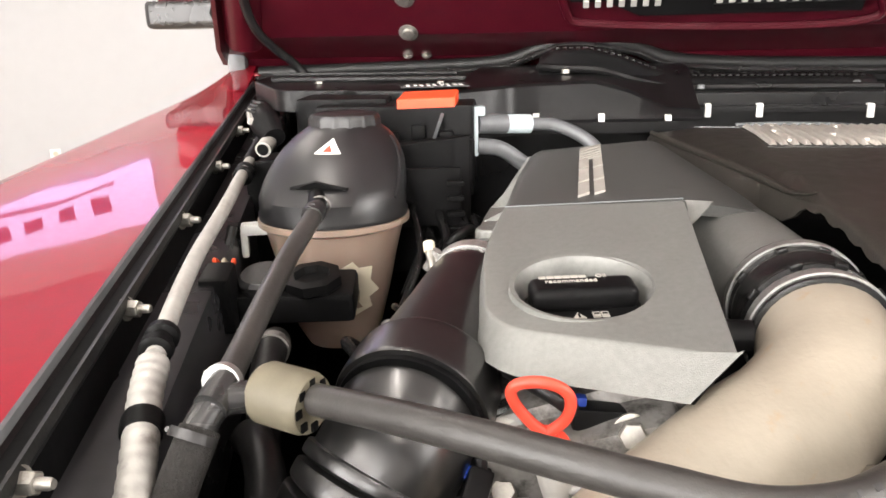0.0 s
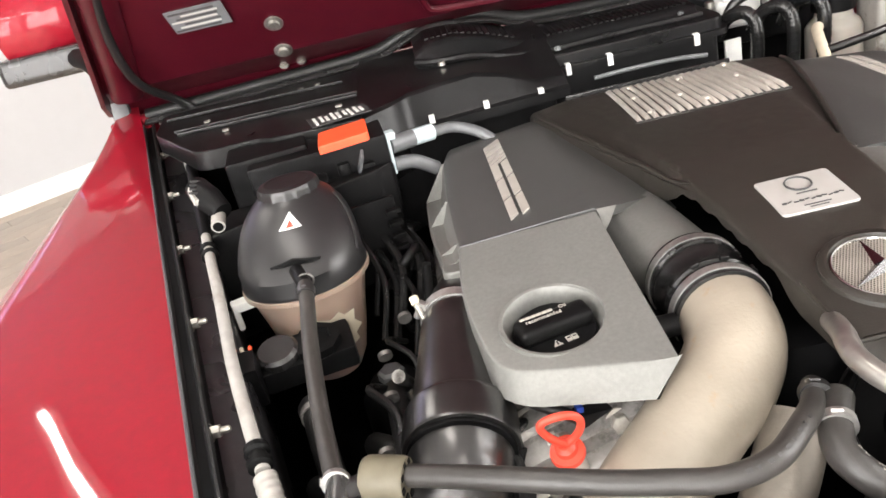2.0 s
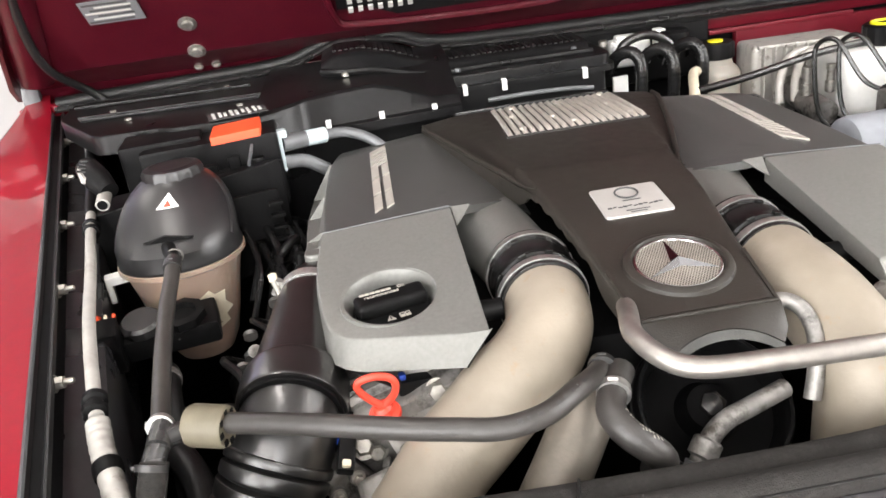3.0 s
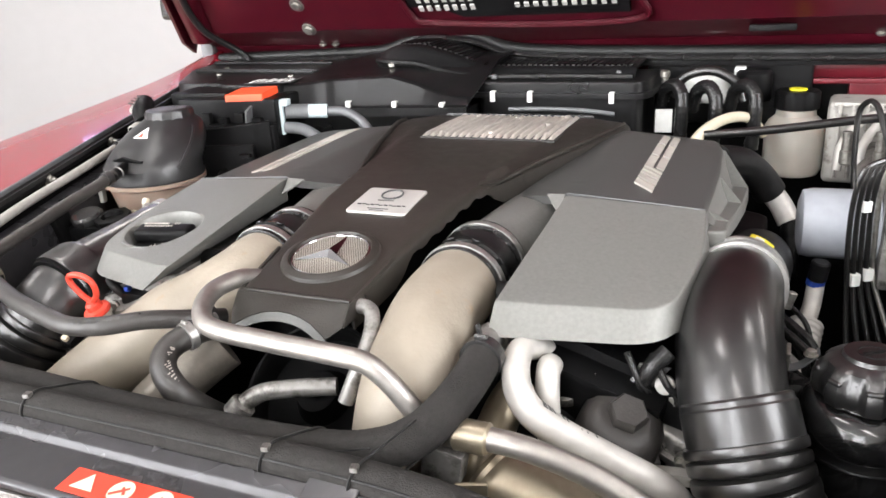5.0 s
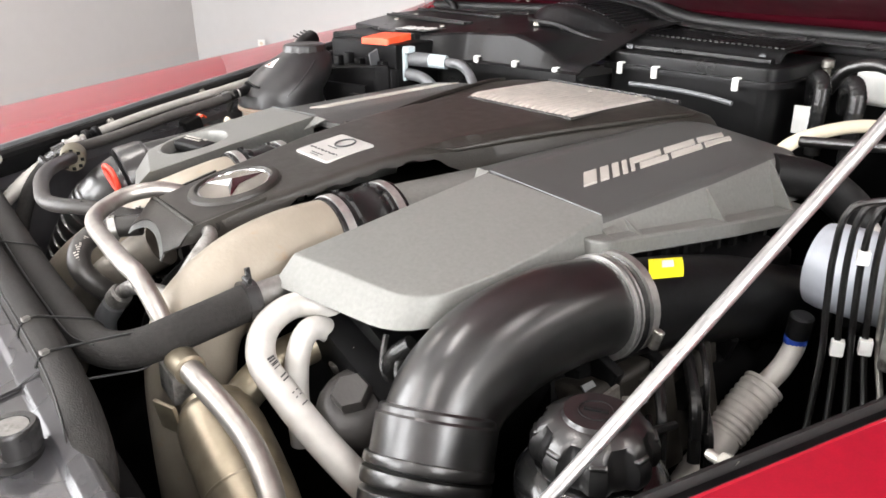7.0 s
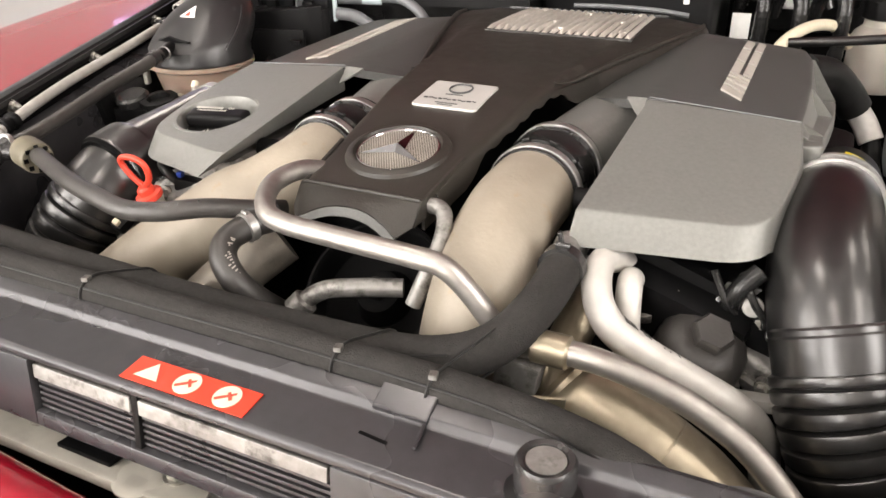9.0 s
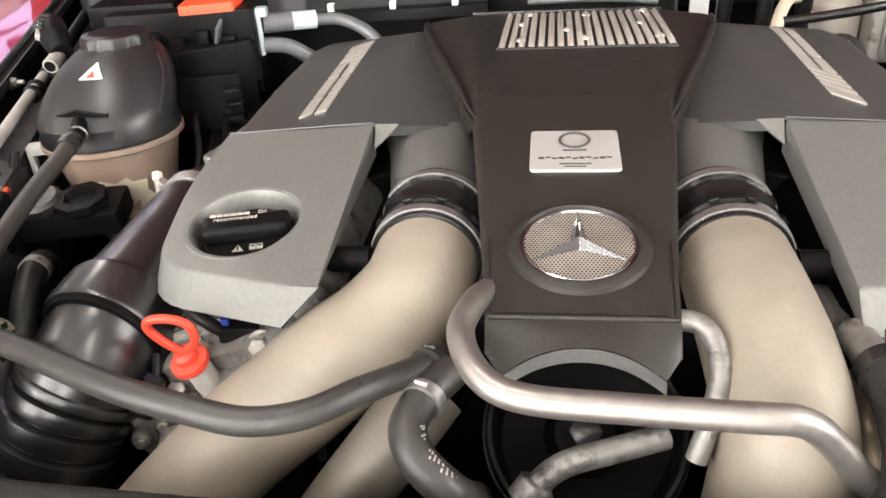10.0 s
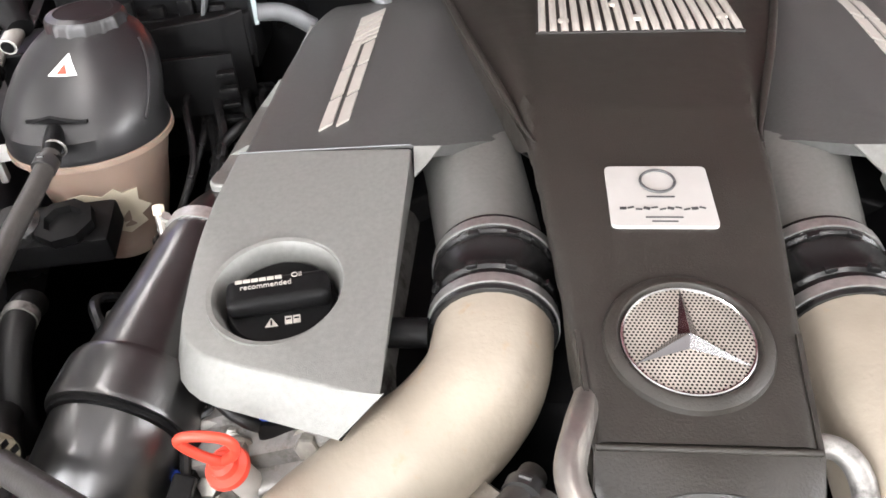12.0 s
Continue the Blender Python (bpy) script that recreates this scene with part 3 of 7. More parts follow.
def hood_at(x, s, lift=0.0):
    """A place on the hood's underside: x across, s up along it, lift towards the bay."""
    i = max(k for k in range(len(hs) - 1) if hs[k] <= s + 1e-9)
    f = (s - hs[i]) / (hs[i + 1] - hs[i])
    a, b = HOOD[i], HOOD[i + 1]
    d = Vector((0, b[0] - a[0], b[1] - a[1])).normalized()
    n = Vector((0, -d.z, d.y))
    if n.z > 0:
        n = -n
    return Vector((x, a[0] + (b[0] - a[0]) * f, a[1] + (b[1] - a[1]) * f)) + n * lift


def hood_half(s):
    return 0.955 - 0.3 * max(0, s - 0.02)


HN = Vector((0, -0.755, -0.656))
hood = thing("hood", (0, 1.0, 1.27), "cherry red hood held open, its underside in a shade-darkened red", "hood")
ss = [0, hs[1], hs[2], hs[3], hs[4], 0.3, 0.5, 0.8, 1.1, hs[5]]
part("inner_panel", thicken(grid_sheet(span(-1, 1, 31), ss, lambda u, s: hood_at(u * hood_half(s), s, -0.009)), 0.008), RED_SHADED, hood, smooth=25)
part("outer_panel", thicken(grid_sheet(span(-1, 1, 9), ss[3:], lambda u, s: hood_at(u * hood_half(s), s, -0.03)), 0.004), RED, hood)
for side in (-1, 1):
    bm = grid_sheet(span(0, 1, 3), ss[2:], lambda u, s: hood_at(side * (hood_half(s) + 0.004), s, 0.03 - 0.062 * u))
    part("side_edge", thicken(bm, 0.008), RED_SHADED, hood, "folded side edge in shade-darkened red")
    part("channel", tube([hood_at(side * (hood_half(s) - 0.045), s, 0.012) for s in (0.12, 0.4, 0.8, 1.2)], 0.03, 20, 10, squash=0.5), RED_SHADED, hood)
    for x, s, r in ((0.577, hs[3] + 0.003, 0.017), (0.572, hs[4] + 0.002, 0.017)):
        c = hood_at(side * x, s, -0.002)
        part("hinge_bolt", lathe([(r, 0), (r, 0.003), (r * 0.62, 0.004), (r * 0.58, 0.009), (r * 0.45, 0.01)], c, HN, 20), ZINC, hood, "zinc bolt with a wide washer")
    for x in (0.598, 0.563):
        c = hood_at(side * x, hs[1] + 0.006, -0.001)
        part("screw", lathe([(0.0095, 0), (0.0095, 0.003), (0.005, 0.004), (0.005, 0.007)], c, (0, -0.6, -0.2 + 0.9), 16), ZINC, hood)
# air vent let into the underside
vent = part("vent_recess", thicken(grid_sheet(span(-0.3, 0.14, 9), span(hs[3] + 0.035, 0.375, 8), lambda x, s: hood_at(x, s + (0.03 if x < -0.24 else 0) * (1 if s < 0.175 else 0), 0.006)), 0.004), BLACK, hood, "black vent backing")
part("vent_rim", tube([hood_at(-0.31, 0.375, 0.008), hood_at(-0.31, 0.185, 0.008), hood_at(-0.235, 0.145, 0.008), hood_at(0.14, 0.14, 0.008), hood_at(0.155, 0.215, 0.008), hood_at(0.155, 0.375, 0.008)], 0.007, 40, 8), RED_SHADED, hood)
for row in range(2):
    for k in range(22):
        if 7 <= k <= 10:
            continue
        part("vent_slot", box(hood_at(-0.275 + 0.0185 * k, 0.19 + 0.022 * row, 0.011), (0.009, 0.004, 0.013), (49, 0, 0), 0), PLATE, vent)
part("vent_strip", box(hood_at(0.02, 0.18, 0.011), (0.2, 0.005, 0.012), (49, 0, 0), 0.001), BLACK, vent)
lab = part("label", box(hood_at(-0.685, 0.26, 0.002), (0.1, 0.052, 0.002), (-49 - 90 + 90, 0, -4), 0), GREYM, hood, "silver printed sticker")
for k in range(7):
    part("print", box(hood_at(-0.685 + 0.006 * ((k % 3) - 1), 0.24 + 0.0065 * k, 0.0035), (0.08 - 0.008 * (k % 3), 0.0035, 0.001), (-49, 0, -4), 0), PLATE if k % 2 else INK, lab)
part("latch", box(hood_at(0.384, hs[2] + 0.02, 0.008), (0.08, 0.02, 0.012), (0, 0, 0), 0.004), BLACK, hood, "black plastic latch")
solo("washer_hose", tube([hood_at(-0.79, 0.42, 0.02), hood_at(-0.83, 0.28, 0.025), hood_at(-0.835, 0.17, 0.03), (-0.8, 0.93, 1.275), (-0.765, 0.925, 1.235), (-0.76, 0.9, 1.2)], 0.008, 40, 10), RUBBER, "thin black rubber hose hanging from the hood", "hose")
seal = thing("hood_seal", (0, 0.955, 1.25), "black rubber hood seal across the cowl", "seal")
SEAL = [(-0.88, 0.95, 1.262), (-0.6, 0.96, 1.268), (-0.43, 0.96, 1.275), (-0.36, 0.955, 1.295), (-0.3, 0.95, 1.312), (-0.2, 0.955, 1.3), (-0.1, 0.965, 1.272), (0.2, 0.97, 1.262), (0.88, 0.95, 1.258)]
part("bulb", tube(SEAL, 0.012, 80, 10), RUBBER, seal)
part("carrier_lip", tube([(x, y - 0.017, z - 0.01) for x, y, z in SEAL], 0.014, 80, 10, squash=0.4), SLATE, seal, "dark grey clamping lip")


zone()
# ---- engine covers ----
def lerp_table(pts, v):
    for (a, za), (b, zb) in zip(pts, pts[1:]):
        if v <= b:
            return za + (zb - za) * max(0.0, (v - a) / (b - a))
    return pts[-1][1]


def front_z(x, y):
    return 1.1905 + 0.155 * (y - 0.205) - 0.08 * (abs(x) - 0.19)


def rear_z(x, y):
    return 1.189 + 0.03 * (y - 0.205) - 0.1 * max(0, abs(x) - 0.2) - 0.26 * max(0, 0.19 - abs(x)) - 1.4 * max(0, y - 0.49) ** 2


def block_letters(parent, side):
    """Slanted bars and blocks in place of the wordmark; they run from bars to blocks along the car."""
    y0, y1 = (0.258, 0.523)
    x0, x1 = side * 0.2535, side * 0.2785
    L = y1 - y0

    def quad(a, b, c0, c1, skew=0.1):
        # a..b along the word (0 at the bars), c0..c1 across it
        bm = bmesh.new()
        pts = []
        for f, c in ((a, c0), (b, c0), (b + skew * (c1 - c0), c1), (a + skew * (c1 - c0), c1)):
            if side > 0:
                y = y0 + L * f
                x = x1 + (x0 - x1) * c
            else:
                y = y1 - L * f
                x = x1 + (x0 - x1) * (1 - c)
            pts.append((x, y))
        vs = [bm.verts.new((x, y, rear_z(x, y) + 0.0022)) for x, y in pts]
        f = bm.faces.new(vs)
        e = bmesh.ops.extrude_face_region(bm, geom=[f])
        for v in e["geom"]:
            if isinstance(v, bmesh.types.BMVert):
                v.co.z -= 0.003
        part("emblem_bar", bm, LETTER, parent, "satin silver emblem bar", smooth=None)

    for a, b in ((0.0, 0.075), (0.098, 0.148), (0.17, 0.21), (0.232, 0.262), (0.284, 0.307)):
        quad(a, b, 0, 1)
    for a, b in ((0.34, 0.525), (0.55, 0.765), (0.79, 0.985)):
        quad(a, b, 0, 0.4)
        quad(a + 0.02, b + 0.02, 0.58, 1)


def airbox(side, label):
    s = side
    t = thing("airbox_cover", (s * 0.27, 0.25, 1.1), label, "airbox cover", "airbox covers")
    m = lambda pts: [(s * x, y) for x, y in pts]  # noqa: E731
    out = rounded(m([(0.19, 0.2035), (0.343, 0.2155), (0.351, 0.12), (0.334, 0.008 if s > 0 else 0.006), (0.184 if s > 0 else 0.187, -0.027 if s > 0 else -0.037)]), [0.004, 0.006, 0.05, 0.034, 0.003])
    holes = []
    if s < 0:
        holes = [[(-0.273 + 0.047 * math.cos(a), 0.056 + 0.048 * math.sin(a)) for a in [2 * math.pi * k / 40 for k in range(40)]]]

    def lean(co):
        f = max(0.0, min(1.0, (0.045 - co.y) / 0.05))
        o = max(0.0, min(1.0, (abs(co.x) - 0.3) / 0.03))
        cut = max(0.0, min(1.0, (0.2 - abs(co.x)) / 0.012)) * max(0.0, min(1.0, (-0.02 - co.y) / 0.014)) if s < 0 else 0.0
        return Vector((s * (0.006 * o + 0.026 * cut), -(0.024 if s > 0 else 0.02) * f + 0.006 * cut, 0))

    bm = slab(out, front_z, lambda x, y: 0.029 - 0.005 * (y < 0.03), holes=holes, flare=lean, bevel=0.002, seg=2)
    part("front_panel", bm, COVER_GREY, t, "mid grey speckled panel")
    # pale edge along the joint between the two panels
    part("joint_edge", tube([(s * 0.191, 0.2068, front_z(0.191, 0.2068) + 0.0008), (s * 0.342, 0.2125, front_z(0.342, 0.2125) + 0.0008)], 0.0007, 2, 8), GREYM, t, "pale joint edge")

    def x_out(v):
        return lerp_table([(0, 0.342), (0.25, 0.344), (0.5, 0.344), (0.8, 0.339), (1.0, 0.329)], v)

    def rear_edge(x):
        return 0.588 - 0.12 * max(0, x - 0.19)

    def x_in(v):
        return 0.19 if v < 0.002 else (0.182 - 0.075 * min(1, v / 0.13) if v < 0.14 else 0.085)

    vs_ = [0, 0.001, 0.008] + span(0.03, 0.96, 34) + [0.985, 1.0] + [1.01 + 0.01 * k for k in range(9)]
    us = [0, 0.002] + span(0.02, 0.97, 34) + [0.985, 0.996, 1.0]

    def rear_place(u, v):
        w = min(v, 1.0)
        x = x_in(w) + (x_out(w) - x_in(w)) * u
        y = 0.2085 + (rear_edge(x) - 0.2085) * w
        q = max(0.0, min(0.98, (0.135 - x) / 0.062))
        fall = 0.05 * (1 - math.sqrt(1 - q * q))
        rim = 0.0045 * (max(0.0, u - 0.97) / 0.03) ** 2 + (0.01 if u == 0 and v < 0.1 else 0) + 0.0018 * (v < 0.0005)
        z = rear_z(x, y) - fall - rim
        if v > 1:
            a = (v - 1) / 0.09 * 1.45
            y, z = y + 0.03 * math.sin(a), z - 0.0015 - 0.045 * (1 - math.cos(a))
            x = x - 0.01 * u * (1 - math.cos(a))
        return (s * x, y, z)

    part("rear_panel", thicken(grid_sheet(us, vs_, rear_place), 0.002), COVER_DARK, t, "charcoal rear panel", smooth=40)

    # outer skirt, flange and webs
    def flange_z(y):
        return 1.1665 - 0.118 * (y - 0.186)

    def side_place(v, k):
        x = x_out(v)
        y = 0.2105 + (rear_edge(x) - 0.2105) * v
        zt, zf = rear_z(x, y) - 0.0045, flange_z(y)
        o = 0.024 + 0.052 * max(0, y - 0.24)
        i = 0.008 + 0.03 * max(0, y - 0.24)
        rows = [(0.0, zt), (0.0025, zt - 0.004), (0.5 * i, zt - 0.5 * (zt - zf)), (i, zf + 0.001), (i + 0.001, zf), (o - 0.002, zf - 0.001), (o, zf - 0.003), (o + 0.001, zf - 0.017), (o - 0.002, zf - 0.019), (0.0, zf - 0.019)]
        return (s * (x + rows[k][0]), y, rows[k][1])

    part("skirt", thicken(grid_sheet(span(0, 1, 40), range(5), side_place), 0.002), COVER_GREY, t, "light grey side skirt", smooth=40)
    bm = grid_sheet(span(0, 0.93, 34), range(4, 10), side_place)
    part("flange", thicken(bm, 0.002), COVER_GREY, t, "moulded side flange", smooth=40)
    tab = rounded(m([(0.344, 0.2135), (0.344, 0.184), (0.36, 0.183), (0.3665, 0.192), (0.3668, 0.2135)]), [0, 0.004, 0.006, 0.006, 0])
    part("flange_tab", slab(tab, lambda x, y: flange_z(y) - 0.0006, 0.02, bevel=0.003), COVER_GREY, t)
    for v, h, o in ((0.1, 0.75, 0.023), (0.46, 0.93, 0.029), (0.82, 1.0, 0.038)):
        x = x_out(v)
        y = 0.2105 + (rear_edge(x) - 0.2105) * v
        zt, zf = rear_z(x, y) - 0.004, flange_z(y)
        bm = bmesh.new()
        bm.faces.new([bm.verts.new((s * (x + a), y + c, z)) for a, c, z in ((0.0, 0, zf + (zt - zf) * h), (0.0035, 0, zf + (zt - zf) * h), (o, 0, zf - 0.001), (0.002, 0, zf - 0.001))])
        part("web", thicken(bm, 0.0028), COVER_GREY, t, "triangular web rib")
    for k in range(9):
        y = 0.26 + 0.028 * k
        part("snap_tab", box((s * (0.362 + 0.04 * (y - 0.26)), y, flange_z(y) - 0.024), (0.006, 0.007, 0.014), bevel=0.001), BLACK, t)
    # duct that leads forward to the coupler
    rings = []
    bm = bmesh.new()
    for k in range(16):
        f = k / 15
        y = 0.285 - 0.17 * f
        xi, xo = 0.101 - 0.0245 * f, 0.197 - 0.0335 * f ** 0.8
        cx, hw = (xi + xo) / 2, (xo - xi) / 2
        hh = 0.041 + 0.0025 * f
        cz = 1.1315 - 0.0015 * f
        pw = 3.4 - 1.4 * min(1, f * 1.15)
        ringv = []
        for j in range(36):
            a = 2 * math.pi * j / 36
            ca, sa = math.cos(a), math.sin(a)
            r = (abs(ca) ** pw + abs(sa) ** pw) ** (-1 / pw)
            ringv.append(bm.verts.new((s * (cx + hw * r * ca), y, cz + hh * r * sa)))
        rings.append(ringv)
    for a, b in zip(rings, rings[1:]):
        for j in range(36):
            bm.faces.new((a[j], a[(j + 1) % 36], b[(j + 1) % 36], b[j]))
    bm.faces.new(rings[0]), bm.faces.new(list(reversed(rings[-1])))
    part("duct", bm, COVER_GREY, t, "grey intake duct", smooth=60)
    bm = bmesh.new()
    zi = front_z(0.19, 0.2)
    bm.faces.new([bm.verts.new((s * x, y, z)) for x, y, z in ((0.189, 0.2065, zi + 0.0005), (0.166, 0.21, zi - 0.001), (0.178, 0.194, zi - 0.01), (0.187, 0.184, zi - 0.016))])
    part("gusset", thicken(bm, 0.002), COVER_GREY, t)
    part("side_peg", tube([(s * 0.165, 0.04, 1.135), (s * 0.2, 0.04, 1.135)], 0.011, 2, 14), BLACK, t)
    # lower body under the cover
    lo = rounded(m([(0.2, 0.2), (0.345, 0.215), (0.35, 0.45), (0.3, 0.53), (0.12, 0.54), (0.13, 0.26)]), 0.02)
    part("lower_box", slab(lo, lambda x, y: 1.135, 0.1, bevel=0.004), BLACK, t, "black lower airbox half")
    block_letters(t, s)
    return t


left_box = airbox(-1, "grey and charcoal airbox cover with the oil filler recess")
airbox(1, "grey and charcoal airbox cover with silver emblem bars")

# oil filler recess and cap in the left cover
NF = Vector((0, -0.155, 1)).normalized()
rim = [(0.0475, -0.001), (0.046, 0.002), (0.043, -0.002), (0.0405, -0.014), (0.038, -0.024), (0.001, -0.026)]
oc = Vector((-0.273, 0.056, front_z(-0.273, 0.056)))
part("filler_recess", lathe([(0.051, -0.004), (0.0505, 0.0012), (0.047, 0.0005), (0.044, -0.005), (0.042, -0.016), (0.0405, -0.03)], oc, NF, 48, caps=(False, True)), COVER_GREY, left_box, "round filler recess")
cap = thing("oil_filler_cap", oc - NF * 0.025, "black ribbed oil filler cap with white print", "oil cap")
part("disc", lathe([(0.0398, -0.028), (0.0398, -0.016), (0.0375, -0.013), (0.02, -0.0123)], oc, NF, 40, wobble=lambda a, h: 1 + 0.012 * (math.sin(a * 20) > 0)), BLACK, cap)
bm = box((0, 0, 0), (0.0735, 0.026, 0.017), bevel=0.007, seg=4)
bmesh.ops.transform(bm, matrix=Matrix.Translation(oc - NF * 0.006) @ Euler((math.atan(0.155), 0, radians(14))).to_matrix().to_4x4(), verts=bm.verts)
part("grip", bm, BLACK, cap)


def on_cap(u, v, h, w, d, material, name):
    bm = box((u, v, h), (w, d, 0.0012), bevel=0)
    bmesh.ops.transform(bm, matrix=Matrix.Translation(oc - NF * 0.006) @ Euler((math.atan(0.155), 0, radians(14))).to_matrix().to_4x4(), verts=bm.verts)
    part(name, bm, material, cap, "white printed mark")


def words(text, size, m, material, name, parent, label=""):
    """Raised lettering; m places it, in bay units."""
    cu = bpy.data.curves.new(name, "FONT")
    cu.body, cu.size, cu.extrude, cu.align_x = text, size, 0.0003, "CENTER"
    ob = bpy.data.objects.new(name, cu)
    me = bpy.data.meshes.new_from_object(ob)
    bpy.data.objects.remove(ob)
    bm = bmesh.new()
    bm.from_mesh(me)
    bmesh.ops.transform(bm, matrix=m, verts=bm.verts)
    return part(name, bm, material, parent, label, smooth=None)


CAP_M = Matrix.Translation(oc - NF * 0.006) @ Euler((math.atan(0.155), 0, radians(14))).to_matrix().to_4x4()
for k in range(6):
    on_cap(-0.027 + 0.0056 * k, 0.0085, 0.0088, 0.0048, 0.0026, LETTER, "print")
words("Oil", 0.0062, CAP_M @ Matrix.Translation((0.014, 0.0068, 0.0088)), LETTER, "lettering", cap, "white word")
words("recommended", 0.0062, CAP_M @ Matrix.Translation((-0.008, 0.0008, 0.0088)), LETTER, "lettering", cap, "white word")
tri = lathe([(0.0052, -0.0062), (0.0052, -0.0054)], (-0.007, -0.0215, 0), (0, 0, 1), 3)
bmesh.ops.rotate(tri, cent=Vector((-0.007, -0.0215, 0)), matrix=Matrix.Rotation(math.pi / 2, 3, "Z"), verts=tri.verts)
bmesh.ops.transform(tri, matrix=CAP_M, verts=tri.verts)
part("print_triangle", tri, LETTER, cap, "white printed triangle")
on_cap(-0.007, -0.0212, -0.0052, 0.0011, 0.0042, BLACK, "print_stroke")
for k in range(2):
    on_cap(0.005 + 0.0058 * k, -0.0205, -0.0056, 0.005, 0.0066, LETTER, "print_page")
    on_cap(0.005 + 0.0058 * k, -0.0198, -0.0052, 0.0034, 0.0012, BLACK, "print_stroke")


# centre cover
def centre_z(y):
    pts = [(-0.12, 1.148), (-0.07, 1.1595), (0.0, 1.172), (0.07, 1.183), (0.13, 1.193), (0.25, 1.204), (0.41, 1.2075), (0.53, 1.2085), (0.59, 1.206), (0.615, 1.198), (0.63, 1.184)]
    for (a, za), (b, zb) in zip(pts, pts[1:]):
        if y <= b:
            return za + (zb - za) * (y - a) / (b - a)
    return pts[-1][1]


def centre_half(y):
    pts = [(-0.07, 0.062), (0.0, 0.07), (0.11, 0.083), (0.2, 0.0935), (0.225, 0.099), (0.3, 0.122), (0.36, 0.141), (0.45, 0.167), (0.53, 0.188), (0.56, 0.192), (0.62, 0.19)]
    for (a, za), (b, zb) in zip(pts, pts[1:]):
        if y <= b:
            return za + (zb - za) * (y - a) / (b - a)
    return pts[-1][1]


centre = thing("engine_cover", (0, 0.2, 1.1), "brown-black textured plastic centre engine cover", "engine cover")
ys = span(-0.07, 0.63, 80)
us = [-1.0, -0.998, -0.985, -0.965, -0.94] + span(-0.91, 0.91, 33) + [0.94, 0.965, 0.985, 0.998, 1.0]


def centre_place(u, y):
    h = centre_half(y)
    x = u * h
    z = centre_z(y)
    au = abs(u)
    wing_drop = 0.0
    core = min(h - 0.004, 0.0885 + 0.11 * max(0, y - 0.2))
    if y > 0.18 and abs(x) > core:
        f = (abs(x) - core) / (h - core)
        fade = min(1, (y - 0.18) / 0.06)
        wing_drop = (0.0075 * f + 0.011 * math.sin(f * math.pi) * max(0.0, 1 - (y - 0.2) / 0.32)) * fade
    d = h - abs(x)
    edge = 0.007 * (1 - math.sqrt(max(0.0, 1 - ((0.009 - d) / 0.009) ** 2))) if d < 0.009 else 0.0
    if au > 0.999:
        edge = 0.03 - 0.017 * max(0.0, min(1.0, (y - 0.01) / 0.02, (0.24 - y) / 0.04)) - 0.003 * (math.sin(y * 190) > 0.2) * (0.0 < y < 0.24)
    return (x, y, z - wing_drop - edge)


bm = grid_sheet(us, ys, centre_place)
part("shell", thicken(bm, 0.003), COVER_BROWN, centre, smooth=50)
for side in (-1, 1):
    way = []
    for y in span(0.195, 0.57, 30):
        d = 0.004
        x = centre_half(y) - d
        way.append((side * x, y, centre_place(x / centre_half(y), y)[2] + 0.003))
    part("edge_bead", tube(way, [0.0008, 0.0034, 0.004, 0.004, 0.004, 0.003], straight=True, seg=12), COVER_BROWN, centre, "rounded raised edge")
zone(0, -0.003, 0.0055)
# front apron with its arched lower edge
def apron_low(u):
    return 1.129 + 0.0165 * max(0.0, 1 - (abs(u) / 0.84) ** 2.2) + 0.006 * max(0.0, (abs(u) - 0.84) / 0.16)


def apron_place(u, v):
    top = 1.1525
    z = top + (apron_low(u) - top) * v
    reach = 0.032 - 0.01 * max(0.0, 1 - (abs(u) / 0.84) ** 2)
    return (u * (0.062 - 0.001 * v), -0.07 - 0.004 * math.sin(min(1, v * 2.5) * 1.57) - (reach - 0.004) * v + 0.014 * v * max(0, abs(u) - 0.84) / 0.16, z)


part("apron", thicken(grid_sheet(span(-1, 1, 61), [0, 0.06, 0.15, 0.3, 0.6, 1], apron_place), 0.003), COVER_BROWN, centre, "arched front lip", smooth=50)
bm = grid_sheet(span(-0.84, 0.84, 41), (0, 0.5, 1), lambda u, v: (u * 0.061, apron_place(u, 1)[1] - 0.004 * v, apron_low(u) - 0.0075 * v - 0.001))
part("arch_lip", thicken(bm, 0.002), COVER_DARK, centre, "lighter arch lip", smooth=50)
for s in (-1, 1):
    bm = grid_sheet(span(0, 1, 9), span(0, 1, 5), lambda u, v: (s * (0.0622 + 0.006 * u), -0.073 - 0.014 * v * (1 - u) + u * 0.08, 1.152 + 0.017 * u - v * (0.0175 + 0.012 * u)))
    part("cheek", thicken(bm, 0.003), COVER_BROWN, centre, smooth=50)
part("front_edge", tube([(-0.061, -0.0698, 1.1525), (0.061, -0.0698, 1.1525)], 0.0022, 2, 12), COVER_BROWN, centre, "rounded front edge")

zone()
